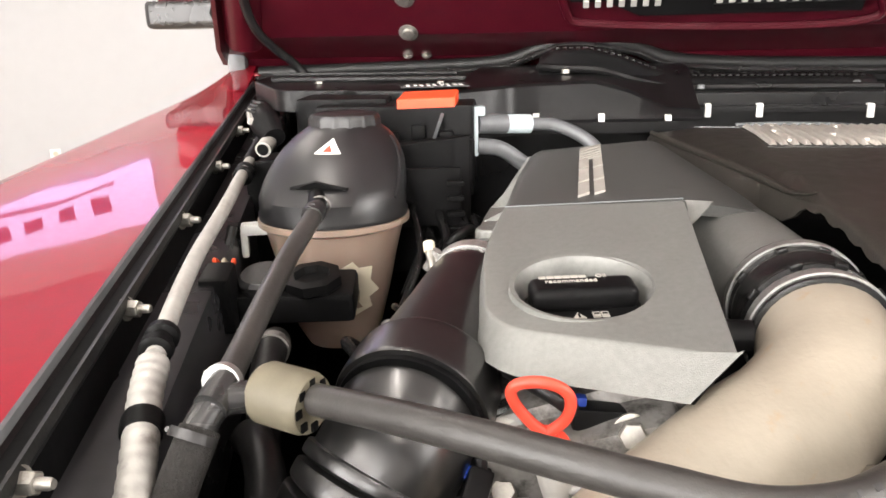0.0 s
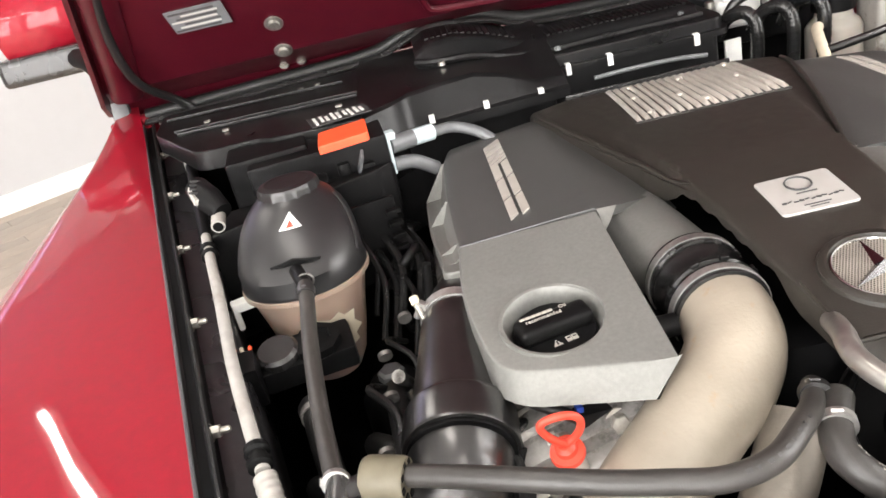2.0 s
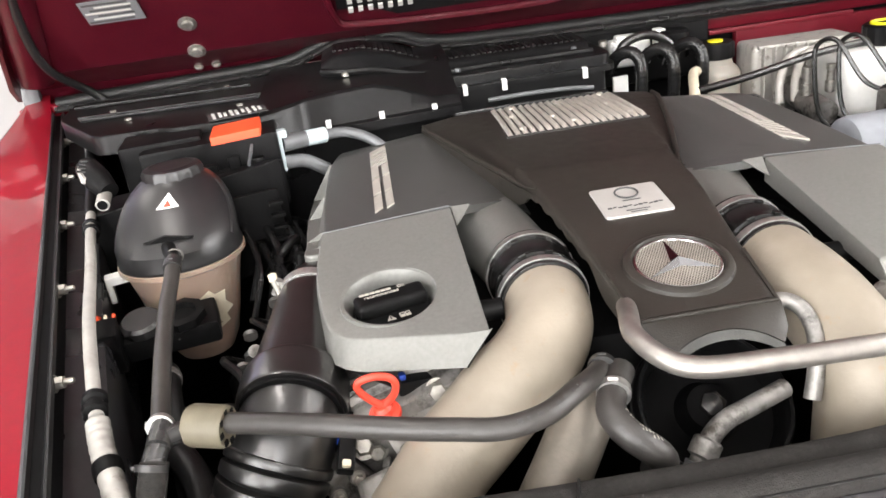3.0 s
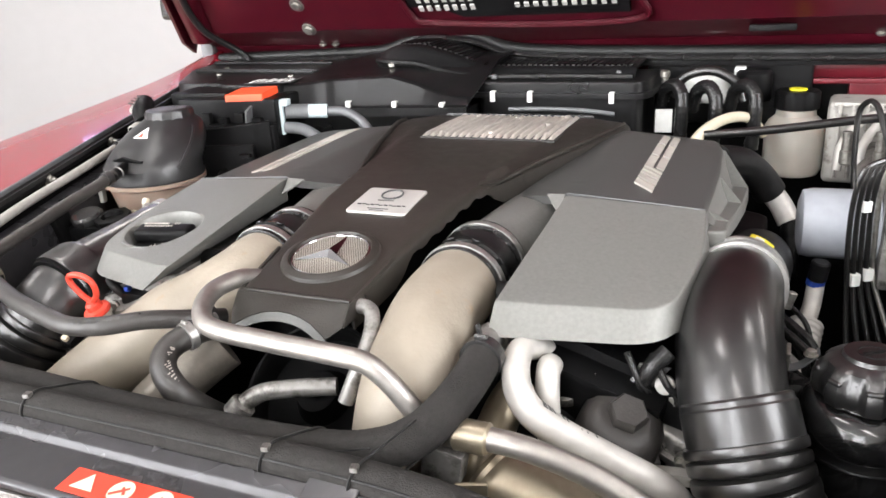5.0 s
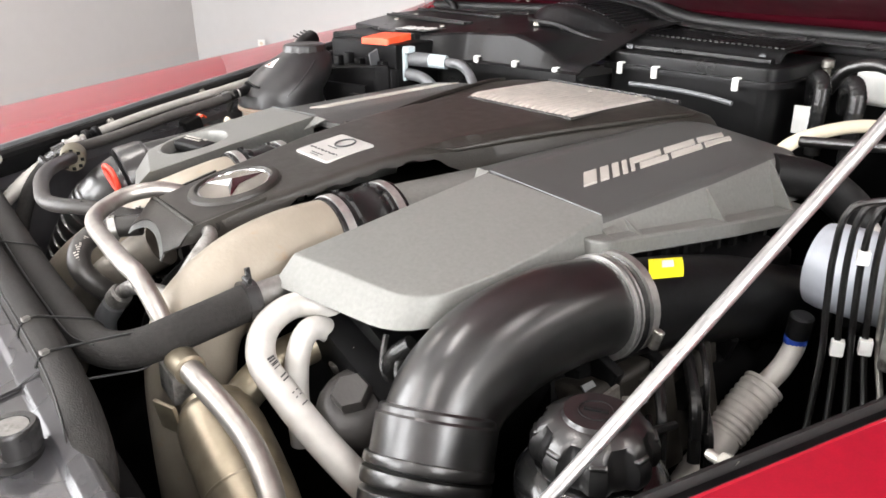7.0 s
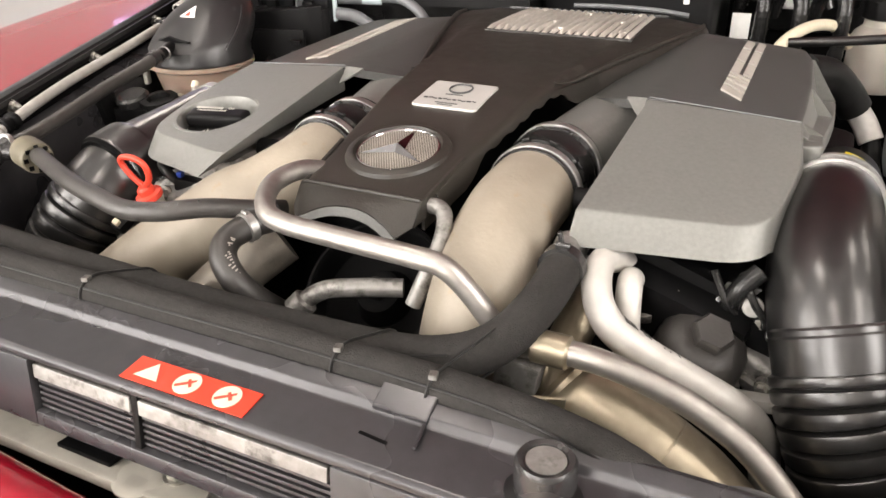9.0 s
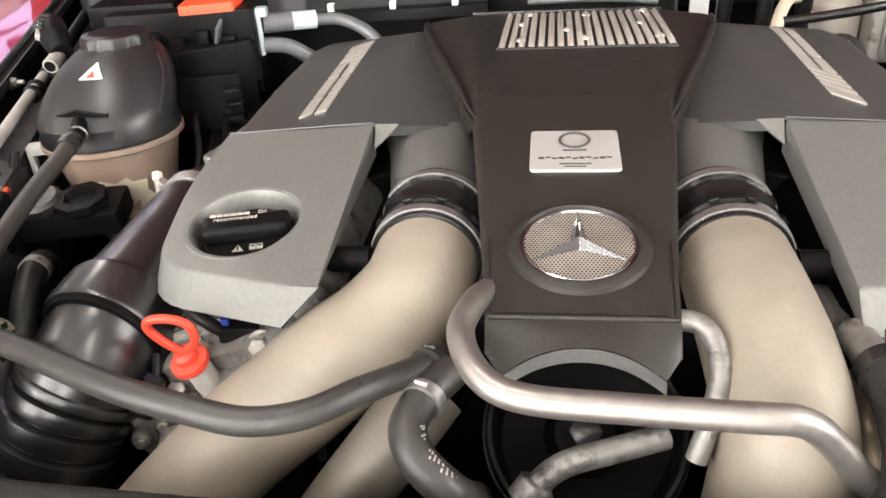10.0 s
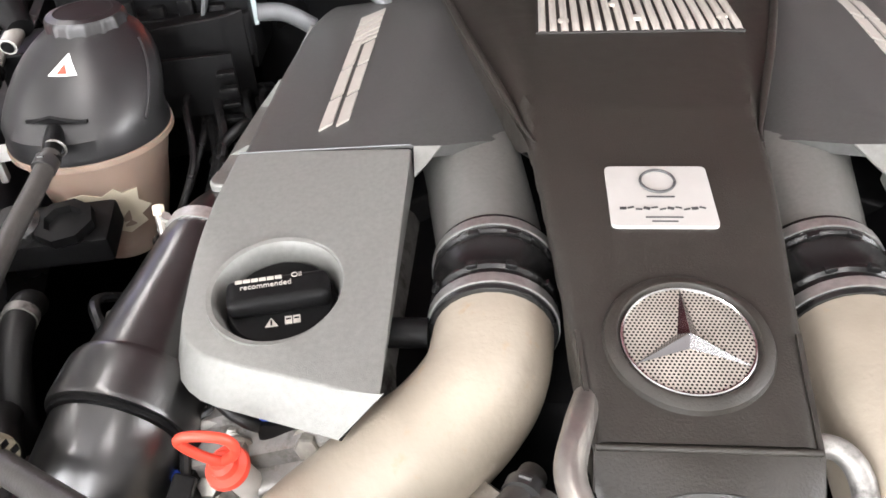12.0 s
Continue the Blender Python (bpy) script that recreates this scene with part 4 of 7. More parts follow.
# round emblem: mesh disc, chrome ring and three plain rays
B0 = Vector((0, -0.002, centre_z(-0.002) + 0.0012))
BN = Vector((0, -0.172, 1)).normalized()
emblem = thing("round_emblem", B0, "round silver honeycomb emblem with a chrome three-ray shape", "emblem")
part("bezel", lathe([(0.053, -0.004), (0.0505, 0.002), (0.046, 0.0045), (0.043, 0.0042), (0.0415, 0.001), (0.0405, -0.003)], B0, BN, 56), COVER_BROWN, emblem)
part("mesh_disc", lathe([(0.0405, -0.004), (0.0405, 0.0008), (0.02, 0.0012)], B0, BN, 48), SILVER_MESH, emblem, "silver honeycomb backing")
part("chrome_rim", ring(B0 + BN * 0.001, BN, 0.0398, 0.0014, 56, 8), CHROME, emblem)
qb = Vector((0, 0, 1)).rotation_difference(BN)
bm = bmesh.new()
for i in range(-17, 18):
    for j in range(-20, 21):
        x, y = i * 0.0027 + (0.00135 if j % 2 else 0), j * 0.00234
        if math.hypot(x, y) < 0.0388:
            c = B0 + qb @ Vector((x, y, 0.0013))
            vs = [bm.verts.new(c + qb @ Vector((0.00088 * math.cos(a), 0.00088 * math.sin(a), 0))) for a in [math.pi / 6 + k * math.pi / 3 for k in range(6)]]
            bm.faces.new(vs)
tagged(part("honeycomb", bm, DARK, emblem, smooth=None), kind="stuff")
bm = bmesh.new()
top = bm.verts.new(B0 + qb @ Vector((0, 0, 0.008)))
tips, dips = [], []
for k in range(3):
    a = math.pi / 2 + k * 2 * math.pi / 3
    tips.append(bm.verts.new(B0 + qb @ Vector((0.0388 * math.cos(a), 0.0388 * math.sin(a), 0.002))))
    a += math.pi / 3
    dips.append(bm.verts.new(B0 + qb @ Vector((0.0072 * math.cos(a), 0.0072 * math.sin(a), 0.0015))))
for k in range(3):
    bm.faces.new((top, dips[k - 1], tips[k]))
    bm.faces.new((top, tips[k], dips[k]))
part("ray_shape", bm, STAR_CHROME, emblem, "chrome three-ray shape", smooth=None)

# signature plate
PZ = lambda y: centre_z(y) + 0.0012  # noqa: E731
plate = thing("builder_plate", (0, 0.131, 1.185), "satin silver builder's plate with printed ring and line marks", "plate")
part("plate", slab(rounded([(-0.0375, 0.0945), (0.0375, 0.0945), (0.0375, 0.161), (-0.0375, 0.161)], 0.005), lambda x, y: PZ(y) + 0.001, 0.003, bevel=0.0006), PLATE, plate)
nrm = Vector((0, -0.13, 1)).normalized()
part("print_ring", ring((0, 0.1425, PZ(0.1425) + 0.0012), nrm, 0.0125, 0.0011, 40, 6), INK, plate, "dark printed ring")
for x, y, w, d in ((0, 0.1245, 0.02, 0.0012), (0, 0.1035, 0.026, 0.001), (0, 0.0995, 0.018, 0.001)):
    part("print_line", box((x, y, PZ(y) + 0.0012), (w, d, 0.0006), (7, 0, 0), 0), INK, plate)
for k in range(11):
    x = -0.028 + 0.0056 * k
    part("print_line", box((x, 0.1125 + 0.0012 * math.sin(k * 2.1), PZ(0.1125) + 0.0012), (0.0046, 0.0012 + 0.0012 * (k % 3 == 0), 0.0006), (7, 0, 22 * math.sin(k * 1.7)), 0), INK, plate)

zone(0.02, 0, 0)
# louvred heat grille at the rear of the centre cover
GY0, GY1, GX = 0.402, 0.577, 0.103
grille = thing("heat_grille", (0, 0.47, 1.2), "aged silver ribbed heat grille set in the engine cover", "grille")
part("bed", slab([(-GX, GY0), (GX, GY0), (GX - 0.004, GY1), (-GX + 0.004, GY1)], lambda x, y: centre_z(y) + 0.0016, 0.003, bevel=0.0006), FILTER, grille)
for k in range(18):
    x = -GX + 0.006 + (2 * GX - 0.012) * k / 17

    def rib_place(u, v, x=x):
        return (x * (1 - 0.035 * v) + 0.0038 * u, GY0 + 0.001 + (GY1 - GY0 - 0.002) * v, centre_z(GY0 + (GY1 - GY0) * v) + 0.0018 + 0.005 * max(0.0, 1 - u * u) ** 0.6 * min(1, v * 16 + 0.15, (1 - v) * 16 + 0.15))

    part("rib", grid_sheet(span(-1, 1, 9), [0, 0.03, 0.07, 0.5, 0.93, 0.97, 1], rib_place), GRILLE_SILVER, grille, smooth=60)
for x, y in ((-0.075, 0.425), (0.0, 0.43), (0.085, 0.43), (-0.075, 0.5), (-0.02, 0.47), (-0.068, 0.56), (0.005, 0.545), (0.07, 0.495), (0.08, 0.565)):
    part("stud", lathe([(0.0058, -0.002), (0.0055, 0.0005), (0.003, 0.0018)], (x, y, centre_z(y) + 0.0052), (0, 0, 1), 14), GRILLE_SILVER, grille)
zone()
solo("cover_rear_strip", box((0.0, 0.618, 1.2), (0.26, 0.006, 0.01), bevel=0.002), SLATE, "thin dark edge strip behind the engine cover", "trim strip")


# ---- pipes and hoses ----
def pipe(name, pts, r, material, label, category, n=50, seg=18, **kw):
    return solo(name, tube(pts, r, n, seg, **kw), material, label, category)


PIPE_L = [(-0.12, 0.09, 1.13), (-0.12, 0.04, 1.13), (-0.127, 0.004, 1.122), (-0.15, -0.025, 1.108), (-0.179, -0.044, 1.095), (-0.21, -0.058, 1.072), (-0.243, -0.075, 1.05), (-0.27, -0.095, 1.03), (-0.31, -0.12, 0.995), (-0.35, -0.14, 0.95)]
PIPE_R = [(0.12, 0.09, 1.131), (0.12, 0.03, 1.132), (0.121, -0.01, 1.13), (0.124, -0.05, 1.121), (0.127, -0.085, 1.104), (0.127, -0.107, 1.08), (0.122, -0.117, 1.03), (0.12, -0.12, 0.95), (0.12, -0.12, 0.85)]
pipe("charge_pipe", PIPE_L, [0.0425, 0.0425, 0.043, 0.043, 0.041, 0.039], GOLD, "beige cast charge pipe curving down beside the dipstick", "charge pipe", 60, 30)
pipe("charge_pipe", PIPE_R, [0.0425, 0.0425, 0.043, 0.043, 0.043, 0.044], GOLD, "beige cast charge pipe dropping straight behind the radiator", "charge pipe", 60, 30)
for s in (-1, 1):
    t = thing("charge_coupler", (s * 0.12, 0.1, 1.1), "black rubber charge pipe coupler with two band clamps", "coupler", "charge couplers")
    prof = [(0.041, 0.0), (0.0452, 0.001), (0.046, 0.003), (0.046, 0.018), (0.0445, 0.0195), (0.0445, 0.0225), (0.0468, 0.025), (0.0468, 0.029), (0.045, 0.032), (0.0446, 0.042), (0.0452, 0.05), (0.047, 0.053), (0.047, 0.057), (0.0455, 0.06), (0.0455, 0.062), (0.0475, 0.064), (0.0475, 0.082), (0.0455, 0.084), (0.043, 0.085)]
    bm = lathe(prof, (s * 0.12, 0.042, 1.1305), (0, 1, 0.02), 56)
    part("sleeve", bm, RUBBER_GLOSS, t)
    for y, R in ((0.0525, 0.0459), (0.115, 0.0474)):
        clamp((s * 0.12, y, 1.1305 + 0.02 * (y - 0.042)), (0, 1, 0.02), R, 0.0045, parent=t, worm=(0.3, 0, -1))
    for y in (0.066, 0.103):
        for a in (0.6, 1.3, 1.9, 2.6):
            part("locator", box((s * 0.12 + 0.0475 * math.cos(a), y, 1.1312 + 0.0475 * math.sin(a)), (0.004, 0.006, 0.008), (0, 90 - math.degrees(a) - 90, 0), 0.0012), RUBBER_GLOSS, t)

silver_pts = [(-0.062, -0.035, 1.155), (-0.07, -0.065, 1.164), (-0.076, -0.098, 1.162), (-0.062, -0.13, 1.155), (-0.035, -0.145, 1.151), (0.03, -0.15, 1.15), (0.09, -0.152, 1.149), (0.118, -0.149, 1.144), (0.138, -0.145, 1.125), (0.157, -0.142, 1.1), (0.172, -0.142, 1.088)]
pipe("coolant_pipe", silver_pts, 0.009, ALU, "bent bare aluminium coolant pipe across the front of the engine", "pipe", 70, 18)
t = thing("lower_coolant_pipe", (0.28, -0.14, 1.0), "aged steel pipe running down to the radiator corner", "pipe")
part("tube", tube([(0.172, -0.146, 1.088), (0.208, -0.146, 1.092), (0.243, -0.146, 1.091), (0.283, -0.14, 1.078), (0.32, -0.138, 1.062), (0.36, -0.145, 1.04), (0.41, -0.17, 1.0)], 0.0098, 50, 18), ALU, t)
part("joint_collar", lathe([(0.011, -0.016), (0.0132, -0.014), (0.0132, 0.012), (0.011, 0.014)], (0.207, -0.146, 1.092), (1, 0, 0), 24), HEAT, t)
part("bracket", box((0.182, -0.148, 1.066), (0.035, 0.02, 0.03), (0, 10, 0), 0.004), ALU_DULL, t)
t = thing("turbo_elbow", (0.26, -0.13, 1.0), "golden heat-aged metal elbow under the coolant pipe", "elbow")
part("shell", tube([(0.208, -0.128, 1.052), (0.222, -0.132, 1.044), (0.245, -0.134, 1.034), (0.28, -0.136, 1.017), (0.32, -0.14, 0.997), (0.37, -0.16, 0.97)], [0.018, 0.033, 0.036, 0.036, 0.034, 0.03], 40, 26), HEAT, t)
part("weld_seam", ring((0.29, -0.137, 1.012), (0.88, -0.12, -0.45), 0.0345, 0.0016, 40, 8), HEAT, t, "raised weld seam")
part("end_flange", lathe([(0.02, -0.004), (0.027, -0.003), (0.027, 0.003), (0.02, 0.004)], (0.214, -0.13, 1.0485), (0.85, -0.2, -0.48), 30), HEAT, t)
part("bracket_tab", box((0.212, -0.168, 1.052), (0.026, 0.004, 0.03), (10, 0, 20), 0.002), HEAT, t)
t = thing("refrigerant_pipe", (0.28, -0.1, 1.05), "pale coated pipe with dark emblem bars under the airbox", "pipe")
wp = [(0.227, -0.012, 1.104), (0.221, -0.026, 1.114), (0.215, -0.042, 1.1185), (0.2155, -0.06, 1.1165), (0.2195, -0.076, 1.109), (0.2265, -0.086, 1.0985), (0.24, -0.091, 1.085), (0.2655, -0.087, 1.0675), (0.305, -0.08, 1.046), (0.335, -0.071, 1.027), (0.354, -0.058, 1.004), (0.364, -0.045, 0.975), (0.37, -0.03, 0.93)]
part("tube", tube(wp, [0.0116, 0.0118, 0.012, 0.0125, 0.013, 0.0135, 0.0135, 0.013, 0.013], 80, 20), WHITE_PIPE, t)
part("foot", box((0.35, -0.047, 1.02), (0.04, 0.014, 0.012), (0, 8, 20), 0.003), CASTING, t, "white cast foot")
way = spline(wp, 200)
for f, w in ((0.5, 0.003), (0.51, 0.0022), (0.519, 0.0019), (0.527, 0.0016), (0.535, 0.0014), (0.56, 0.0022), (0.572, 0.0022), (0.6, 0.0016), (0.612, 0.0016), (0.625, 0.0016)):
    k = int(f * 199)
    p, d = way[k], (way[k + 2] - way[k - 2]).normalized()
    n = (Vector((0.25, 0.3, 0.95)) - d * d.dot(Vector((0.25, 0.3, 0.95)))).normalized()
    side = d.cross(n)
    bm = bmesh.new()
    bm.faces.new([bm.verts.new(p + n * 0.0128 + d * a * w / 2 + (side * c + n * (0.0012 - abs(c) * 0.2)) + d * c * 0.35) for a, c in ((-0.7, -0.004), (0.7, -0.004), (0.7, 0.004), (-0.7, 0.004))])
    part("emblem_bar", thicken(bm, 0.0004), INK, t, "dark emblem bar")
t = thing("refrigerant_pipe", (0.25, -0.06, 1.04), "pale coated short pipe with a round fitting beside the oil filter", "pipe")
part("tube", tube([(0.237, -0.006, 1.06), (0.237, -0.018, 1.086), (0.238, -0.034, 1.102), (0.24, -0.049, 1.102), (0.2425, -0.06, 1.084), (0.246, -0.066, 1.05), (0.248, -0.066, 1.0)], 0.0108, 40, 18), WHITE_PIPE, t)
part("fitting", lathe([(0.012, -0.004), (0.0155, -0.002), (0.0155, 0.006), (0.011, 0.008), (0.011, 0.014)], (0.25, -0.016, 1.066), (-0.2, -0.3, 0.9), 20), ALU_DULL, t)
part("flange", box((0.25, -0.004, 1.06), (0.048, 0.03, 0.012), (8, 6, -25), 0.004), ALU_DULL, t)
part("flange_bolt", hexbolt((0.262, -0.008, 1.064), (0.1, -0.1, 1), 0.006, 0.008), ZINC, t)
foam1 = [(0.19, -0.075, 1.124), (0.19, -0.107, 1.119), (0.185, -0.14, 1.112), (0.172, -0.168, 1.102), (0.146, -0.187, 1.094), (0.1, -0.197, 1.089), (0.0, -0.198, 1.086), (-0.13, -0.198, 1.087), (-0.26, -0.196, 1.09), (-0.4, -0.193, 1.094), (-0.55, -0.19, 1.098)]
t = thing("foam_hose", (0, -0.17, 1.05), "thick charcoal foam-sleeved hose along the radiator", "hose", "foam sleeved hoses")
part("sleeve", tube(foam1, 0.0168, 120, 18, ribs=(60, 0.012)), FOAM, t)
part("end_stub", tube([(0.188, -0.08, 1.124), (0.183, -0.035, 1.125)], 0.0125, 4, 14), ALU_DULL, t)
clamp((0.19, -0.077, 1.124), (0, 1, 0), 0.0175, 0.006, parent=t, worm=(0, 0, 1), dark=True)
part("clamp_ear", box((0.187, -0.074, 1.147), (0.0035, 0.005, 0.014), (0, -12, 0), 0.001), SLATE, t)
foam2 = [(-0.55, -0.233, 1.1), (-0.31, -0.234, 1.1), (-0.1, -0.233, 1.1), (0.066, -0.232, 1.1), (0.2, -0.234, 1.098), (0.29, -0.243, 1.086), (0.34, -0.262, 1.062), (0.37, -0.285, 1.02)]
part("seam", tube([Vector(p) + Vector((0, -0.0145, 0.0098)) for p in foam1[4:]], 0.0009, 60, 6), RUBBER, t, "sleeve seam")
t = thing("foam_hose", (0, -0.22, 1.05), "charcoal foam-sleeved hose tied beside a thicker one", "hose", "foam sleeved hoses")
part("sleeve", tube(foam2, 0.0152, 100, 16, ribs=(70, 0.01)), FOAM, t)
part("seam", tube([Vector(p) + Vector((0, -0.0125, 0.009)) for p in foam2[:6]], 0.0009, 60, 6), RUBBER, t, "sleeve seam")


def tie_loop(x, hoses, gap):
    """The tight outline round two hoses in the plane at x."""
    pts = []
    for way, r in hoses:
        c = min(spline(way, 160), key=lambda q: abs(q.x - x))
        pts += [(c.y + (r + gap) * math.cos(a), c.z + (r + gap) * math.sin(a)) for a in [2 * math.pi * k / 40 for k in range(40)]]
    pts.sort()
    hull = []
    for seq in (pts, pts[::-1]):
        half = []
        for p in seq:
            while len(half) > 1 and (half[-1][0] - half[-2][0]) * (p[1] - half[-2][1]) - (half[-1][1] - half[-2][1]) * (p[0] - half[-2][0]) <= 0:
                half.pop()
            half.append(p)
        hull += half[:-1]
    return hull


for x in (-0.155, 0.09, 0.165):
    loop = tie_loop(x, ((foam1, 0.0168), (foam2, 0.0152)), 0.001)
    strap = tube([(x + 0.25 * (y + 0.2), y, z) for y, z in loop + loop[:1]], 0.0012, straight=True, seg=6)
    top = min(loop, key=lambda q: abs(q[0] + 0.24) - (q[1] > 1.1))
    lock_head = box((x + 0.25 * (top[0] + 0.2), top[0], top[1] + 0.001), (0.006, 0.007, 0.004), (0, 0, 14), 0.001)
    tie = thing("cable_tie", (x, -0.21, 1.07), "black cable tie round the foam hoses with a pale lock", "cable tie", "cable ties")
    part("strap", strap, RUBBER, tie)
    part("lock", lock_head, ALU_DULL, tie, "pale lock head")

t = thing("vent_hose", (-0.2918, -0.12, 1.092), "black rubber vent hose sweeping across the engine front", "hose")
hp = [(-0.4193, -0.078, 1.132), (-0.3721, -0.103, 1.139), (-0.3248, -0.127, 1.144), (-0.2795, -0.145, 1.1447), (-0.2379, -0.155, 1.1423), (-0.2, -0.16, 1.139), (-0.165, -0.153, 1.14), (-0.135, -0.128, 1.139), (-0.11, -0.097, 1.13), (-0.094, -0.065, 1.12)]
part("tube", tube(hp, 0.0092, 70, 18), HOSE_GREY, t)
way = spline(hp, 200)
for k in range(9):
    i = 118 + 5 * k
    d = (way[i + 1] - way[i - 1]).normalized()
    n = (Vector((0, -0.6, 0.8)) - d * d.dot(Vector((0, -0.6, 0.8)))).normalized()
    side = d.cross(n)
    bm = bmesh.new()
    bm.faces.new([bm.verts.new(way[i] + n * 0.00935 + d * a * 0.0022 + side * c) for a, c in ((-1, -0.0016), (1 - k % 2, -0.0016), (1 - k % 2, 0.0016), (-1, 0.0016))])
    part("print", thicken(bm, 0.0002), SLATE, t, "worn grey print")
part("collar", lathe([(0.0112, -0.002), (0.017, -0.002), (0.0185, 0.002), (0.0185, 0.03), (0.0165, 0.034), (0.011, 0.034)], (-0.424, -0.076, 1.128), (-1, 0.3, 0.05), 30), COLLAR, t, "olive rubber collar")
for k in range(8):
    a = k * math.pi / 4
    part("collar_slot", box(Vector((-0.4226, -0.0765, 1.128)) + Vector((0.28, 0.93, 0)).normalized() * 0.0135 * math.cos(a) + Vector((0, 0, 0.0135 * math.sin(a))), (0.003, 0.005, 0.005), (0, 0, -16), 0), DARK, t)
clamp((-0.1, -0.082, 1.125), (0.3, 0.9, -0.2), 0.0112, 0.005, parent=t, worm=(0, 0, 1), dark=True)
t = thing("hose_tee", (-0.4713, -0.085, 1.114), "grey plastic hose tee with spring clamps", "hose fitting")
part("body", tube([(-0.4543, -0.07, 1.128), (-0.476, -0.082, 1.129), (-0.4855, -0.1, 1.114)], 0.0098, 12, 14), SLATE, t)
part("branch", tube([(-0.476, -0.07, 1.136), (-0.4779, -0.09, 1.129)], 0.0102, 4, 14), SLATE, t)
clamp((-0.4779, -0.072, 1.136), (0, 1, -0.15), 0.0103, 0.0028, parent=t, worm=(-1, 0, 0.3))
clamp((-0.4845, -0.1, 1.116), (0.2, 0.6, 0.8), 0.0122, 0.0028, parent=t, worm=(-1, 0, 0.3), dark=True)
pipe("braided_hose", [(-0.4826, -0.095, 1.118), (-0.4883, -0.125, 1.084), (-0.4902, -0.15, 1.034), (-0.4902, -0.17, 0.964)], 0.0118, FOAM, "dark braided hose dropping from the tee", "hose", 40, 16, ribs=(40, 0.02))
t = thing("tank_hose", (-0.4997, 0.0683, 1.114), "black hose from the expansion tank to the tee", "hose")
part("tube", tube([(-0.5195, 0.222, 1.174), (-0.5157, 0.182, 1.166), (-0.51, 0.1211, 1.157), (-0.5006, 0.0465, 1.144), (-0.4893, -0.0227, 1.134), (-0.4779, -0.075, 1.132)], 0.0086, 40, 16), HOSE_GREY, t)
clamp((-0.5186, 0.208, 1.1715), (0.03, -1, -0.25), 0.0089, 0.006, parent=t, worm=(0, 0, 1), dark=True)
t = thing("ac_line", (-0.5941, 0.132, 1.114), "pale grey refrigerant line along the wing rail", "pipe")
part("tube", tube([(-0.8, 0.852, 1.239), (-0.76, 0.722, 1.222), (-0.715, 0.572, 1.201), (-0.6641, 0.384, 1.181), (-0.6253, 0.244, 1.166), (-0.5941, 0.1265, 1.154), (-0.5677, 0.0392, 1.143), (-0.545, -0.0318, 1.131)], 0.0068, 60, 14), LINE_GREY, t)
part("dark_sleeve", tube([(-0.745, 0.682, 1.217), (-0.705, 0.537, 1.198), (-0.675, 0.422, 1.183)], 0.009, 20, 14), BLACK, t)
for c in ((-0.6622, 0.377, 1.178), (-0.5507, -0.0154, 1.134)):
    part("fitting", lathe([(0.0075, -0.014), (0.0115, -0.012), (0.0115, -0.006), (0.008, -0.004), (0.008, 0.004), (0.0115, 0.006), (0.011, 0.012), (0.0075, 0.014)], c, (0.27, -0.95, -0.12), 22), BLACK, t)
part("wrapped_end", tube([(-0.5431, -0.0373, 1.129), (-0.5337, -0.065, 1.119), (-0.5186, -0.1, 1.104), (-0.5072, -0.13, 1.089), (-0.5015, -0.165, 1.064)], 0.0105, 90, 16, ribs=(14, 0.04)), CASTING, t, "white tape-wrapped end")
part("band", lathe([(0.0122, -0.007), (0.0128, -0.004), (0.0128, 0.004), (0.0122, 0.007)], (-0.5261, -0.083, 1.11), (0.35, -0.85, -0.3), 20), BLACK, t)

# black intake tubes on either side
t = thing("intake_tube", (-0.3863, 0.041, 1.014), "glossy black moulded intake tube beside the expansion tank", "intake tube", "intake tubes")
LT = [(-0.335, 0.272, 1.095), (-0.349, 0.212, 1.117), (-0.3617, 0.152, 1.126), (-0.3702, 0.0865, 1.114), (-0.3759, 0.0228, 1.101)]
part("upper_tube", tube(LT, [0.034, 0.0345, 0.036, 0.04, 0.046], 30, 36), BLACK_GLOSS, t)
part("lower_elbow", tube([(-0.3759, 0.0228, 1.101), (-0.3806, -0.009, 1.091), (-0.3881, -0.0318, 1.076), (-0.3976, -0.0464, 1.058)], 0.0475, 40, 36), BLACK_GLOSS, t)
part("step_ring", lathe([(0.046, -0.03), (0.0525, -0.0295), (0.0535, -0.026), (0.053, 0.0), (0.0525, 0.006), (0.0515, 0.0065), (0.0515, 0.009), (0.05, 0.012), (0.043, 0.015)], (-0.3773, 0.0119, 1.098), (0.1, 1, 0.22), 52), BLACK_GLOSS, t)
part("ring_gap", lathe([(0.049, -0.034), (0.0495, -0.033), (0.0495, -0.0302), (0.049, -0.0298)], (-0.3773, 0.0119, 1.098), (0.1, 1, 0.22), 48), DARK, t)
part("bellows", tube([(-0.3938, -0.0409, 1.065), (-0.4061, -0.056, 1.042), (-0.424, -0.072, 1.006), (-0.4411, -0.087, 0.969), (-0.4571, -0.1, 0.924), (-0.49, -0.11, 0.84)], 0.0515, 200, 36, ribs=(11, 0.1, 0.72)), BLACK_GLOSS, t, "ribbed bellows")
clamp((-0.3617, 0.154, 1.126), (0.13, 1, 0.14), 0.0372, 0.006, parent=t, worm=(-0.9, 0, 0.5))
t = thing("intake_tube", (0.39, 0.05, 1.0), "glossy black intake elbow with a yellow label behind it", "intake tube", "intake tubes")
RT = [(0.383, 0.185, 1.112), (0.381, 0.12, 1.12), (0.381, 0.056, 1.116), (0.386, 0.006, 1.1), (0.394, -0.022, 1.075), (0.406, -0.041, 1.048)]
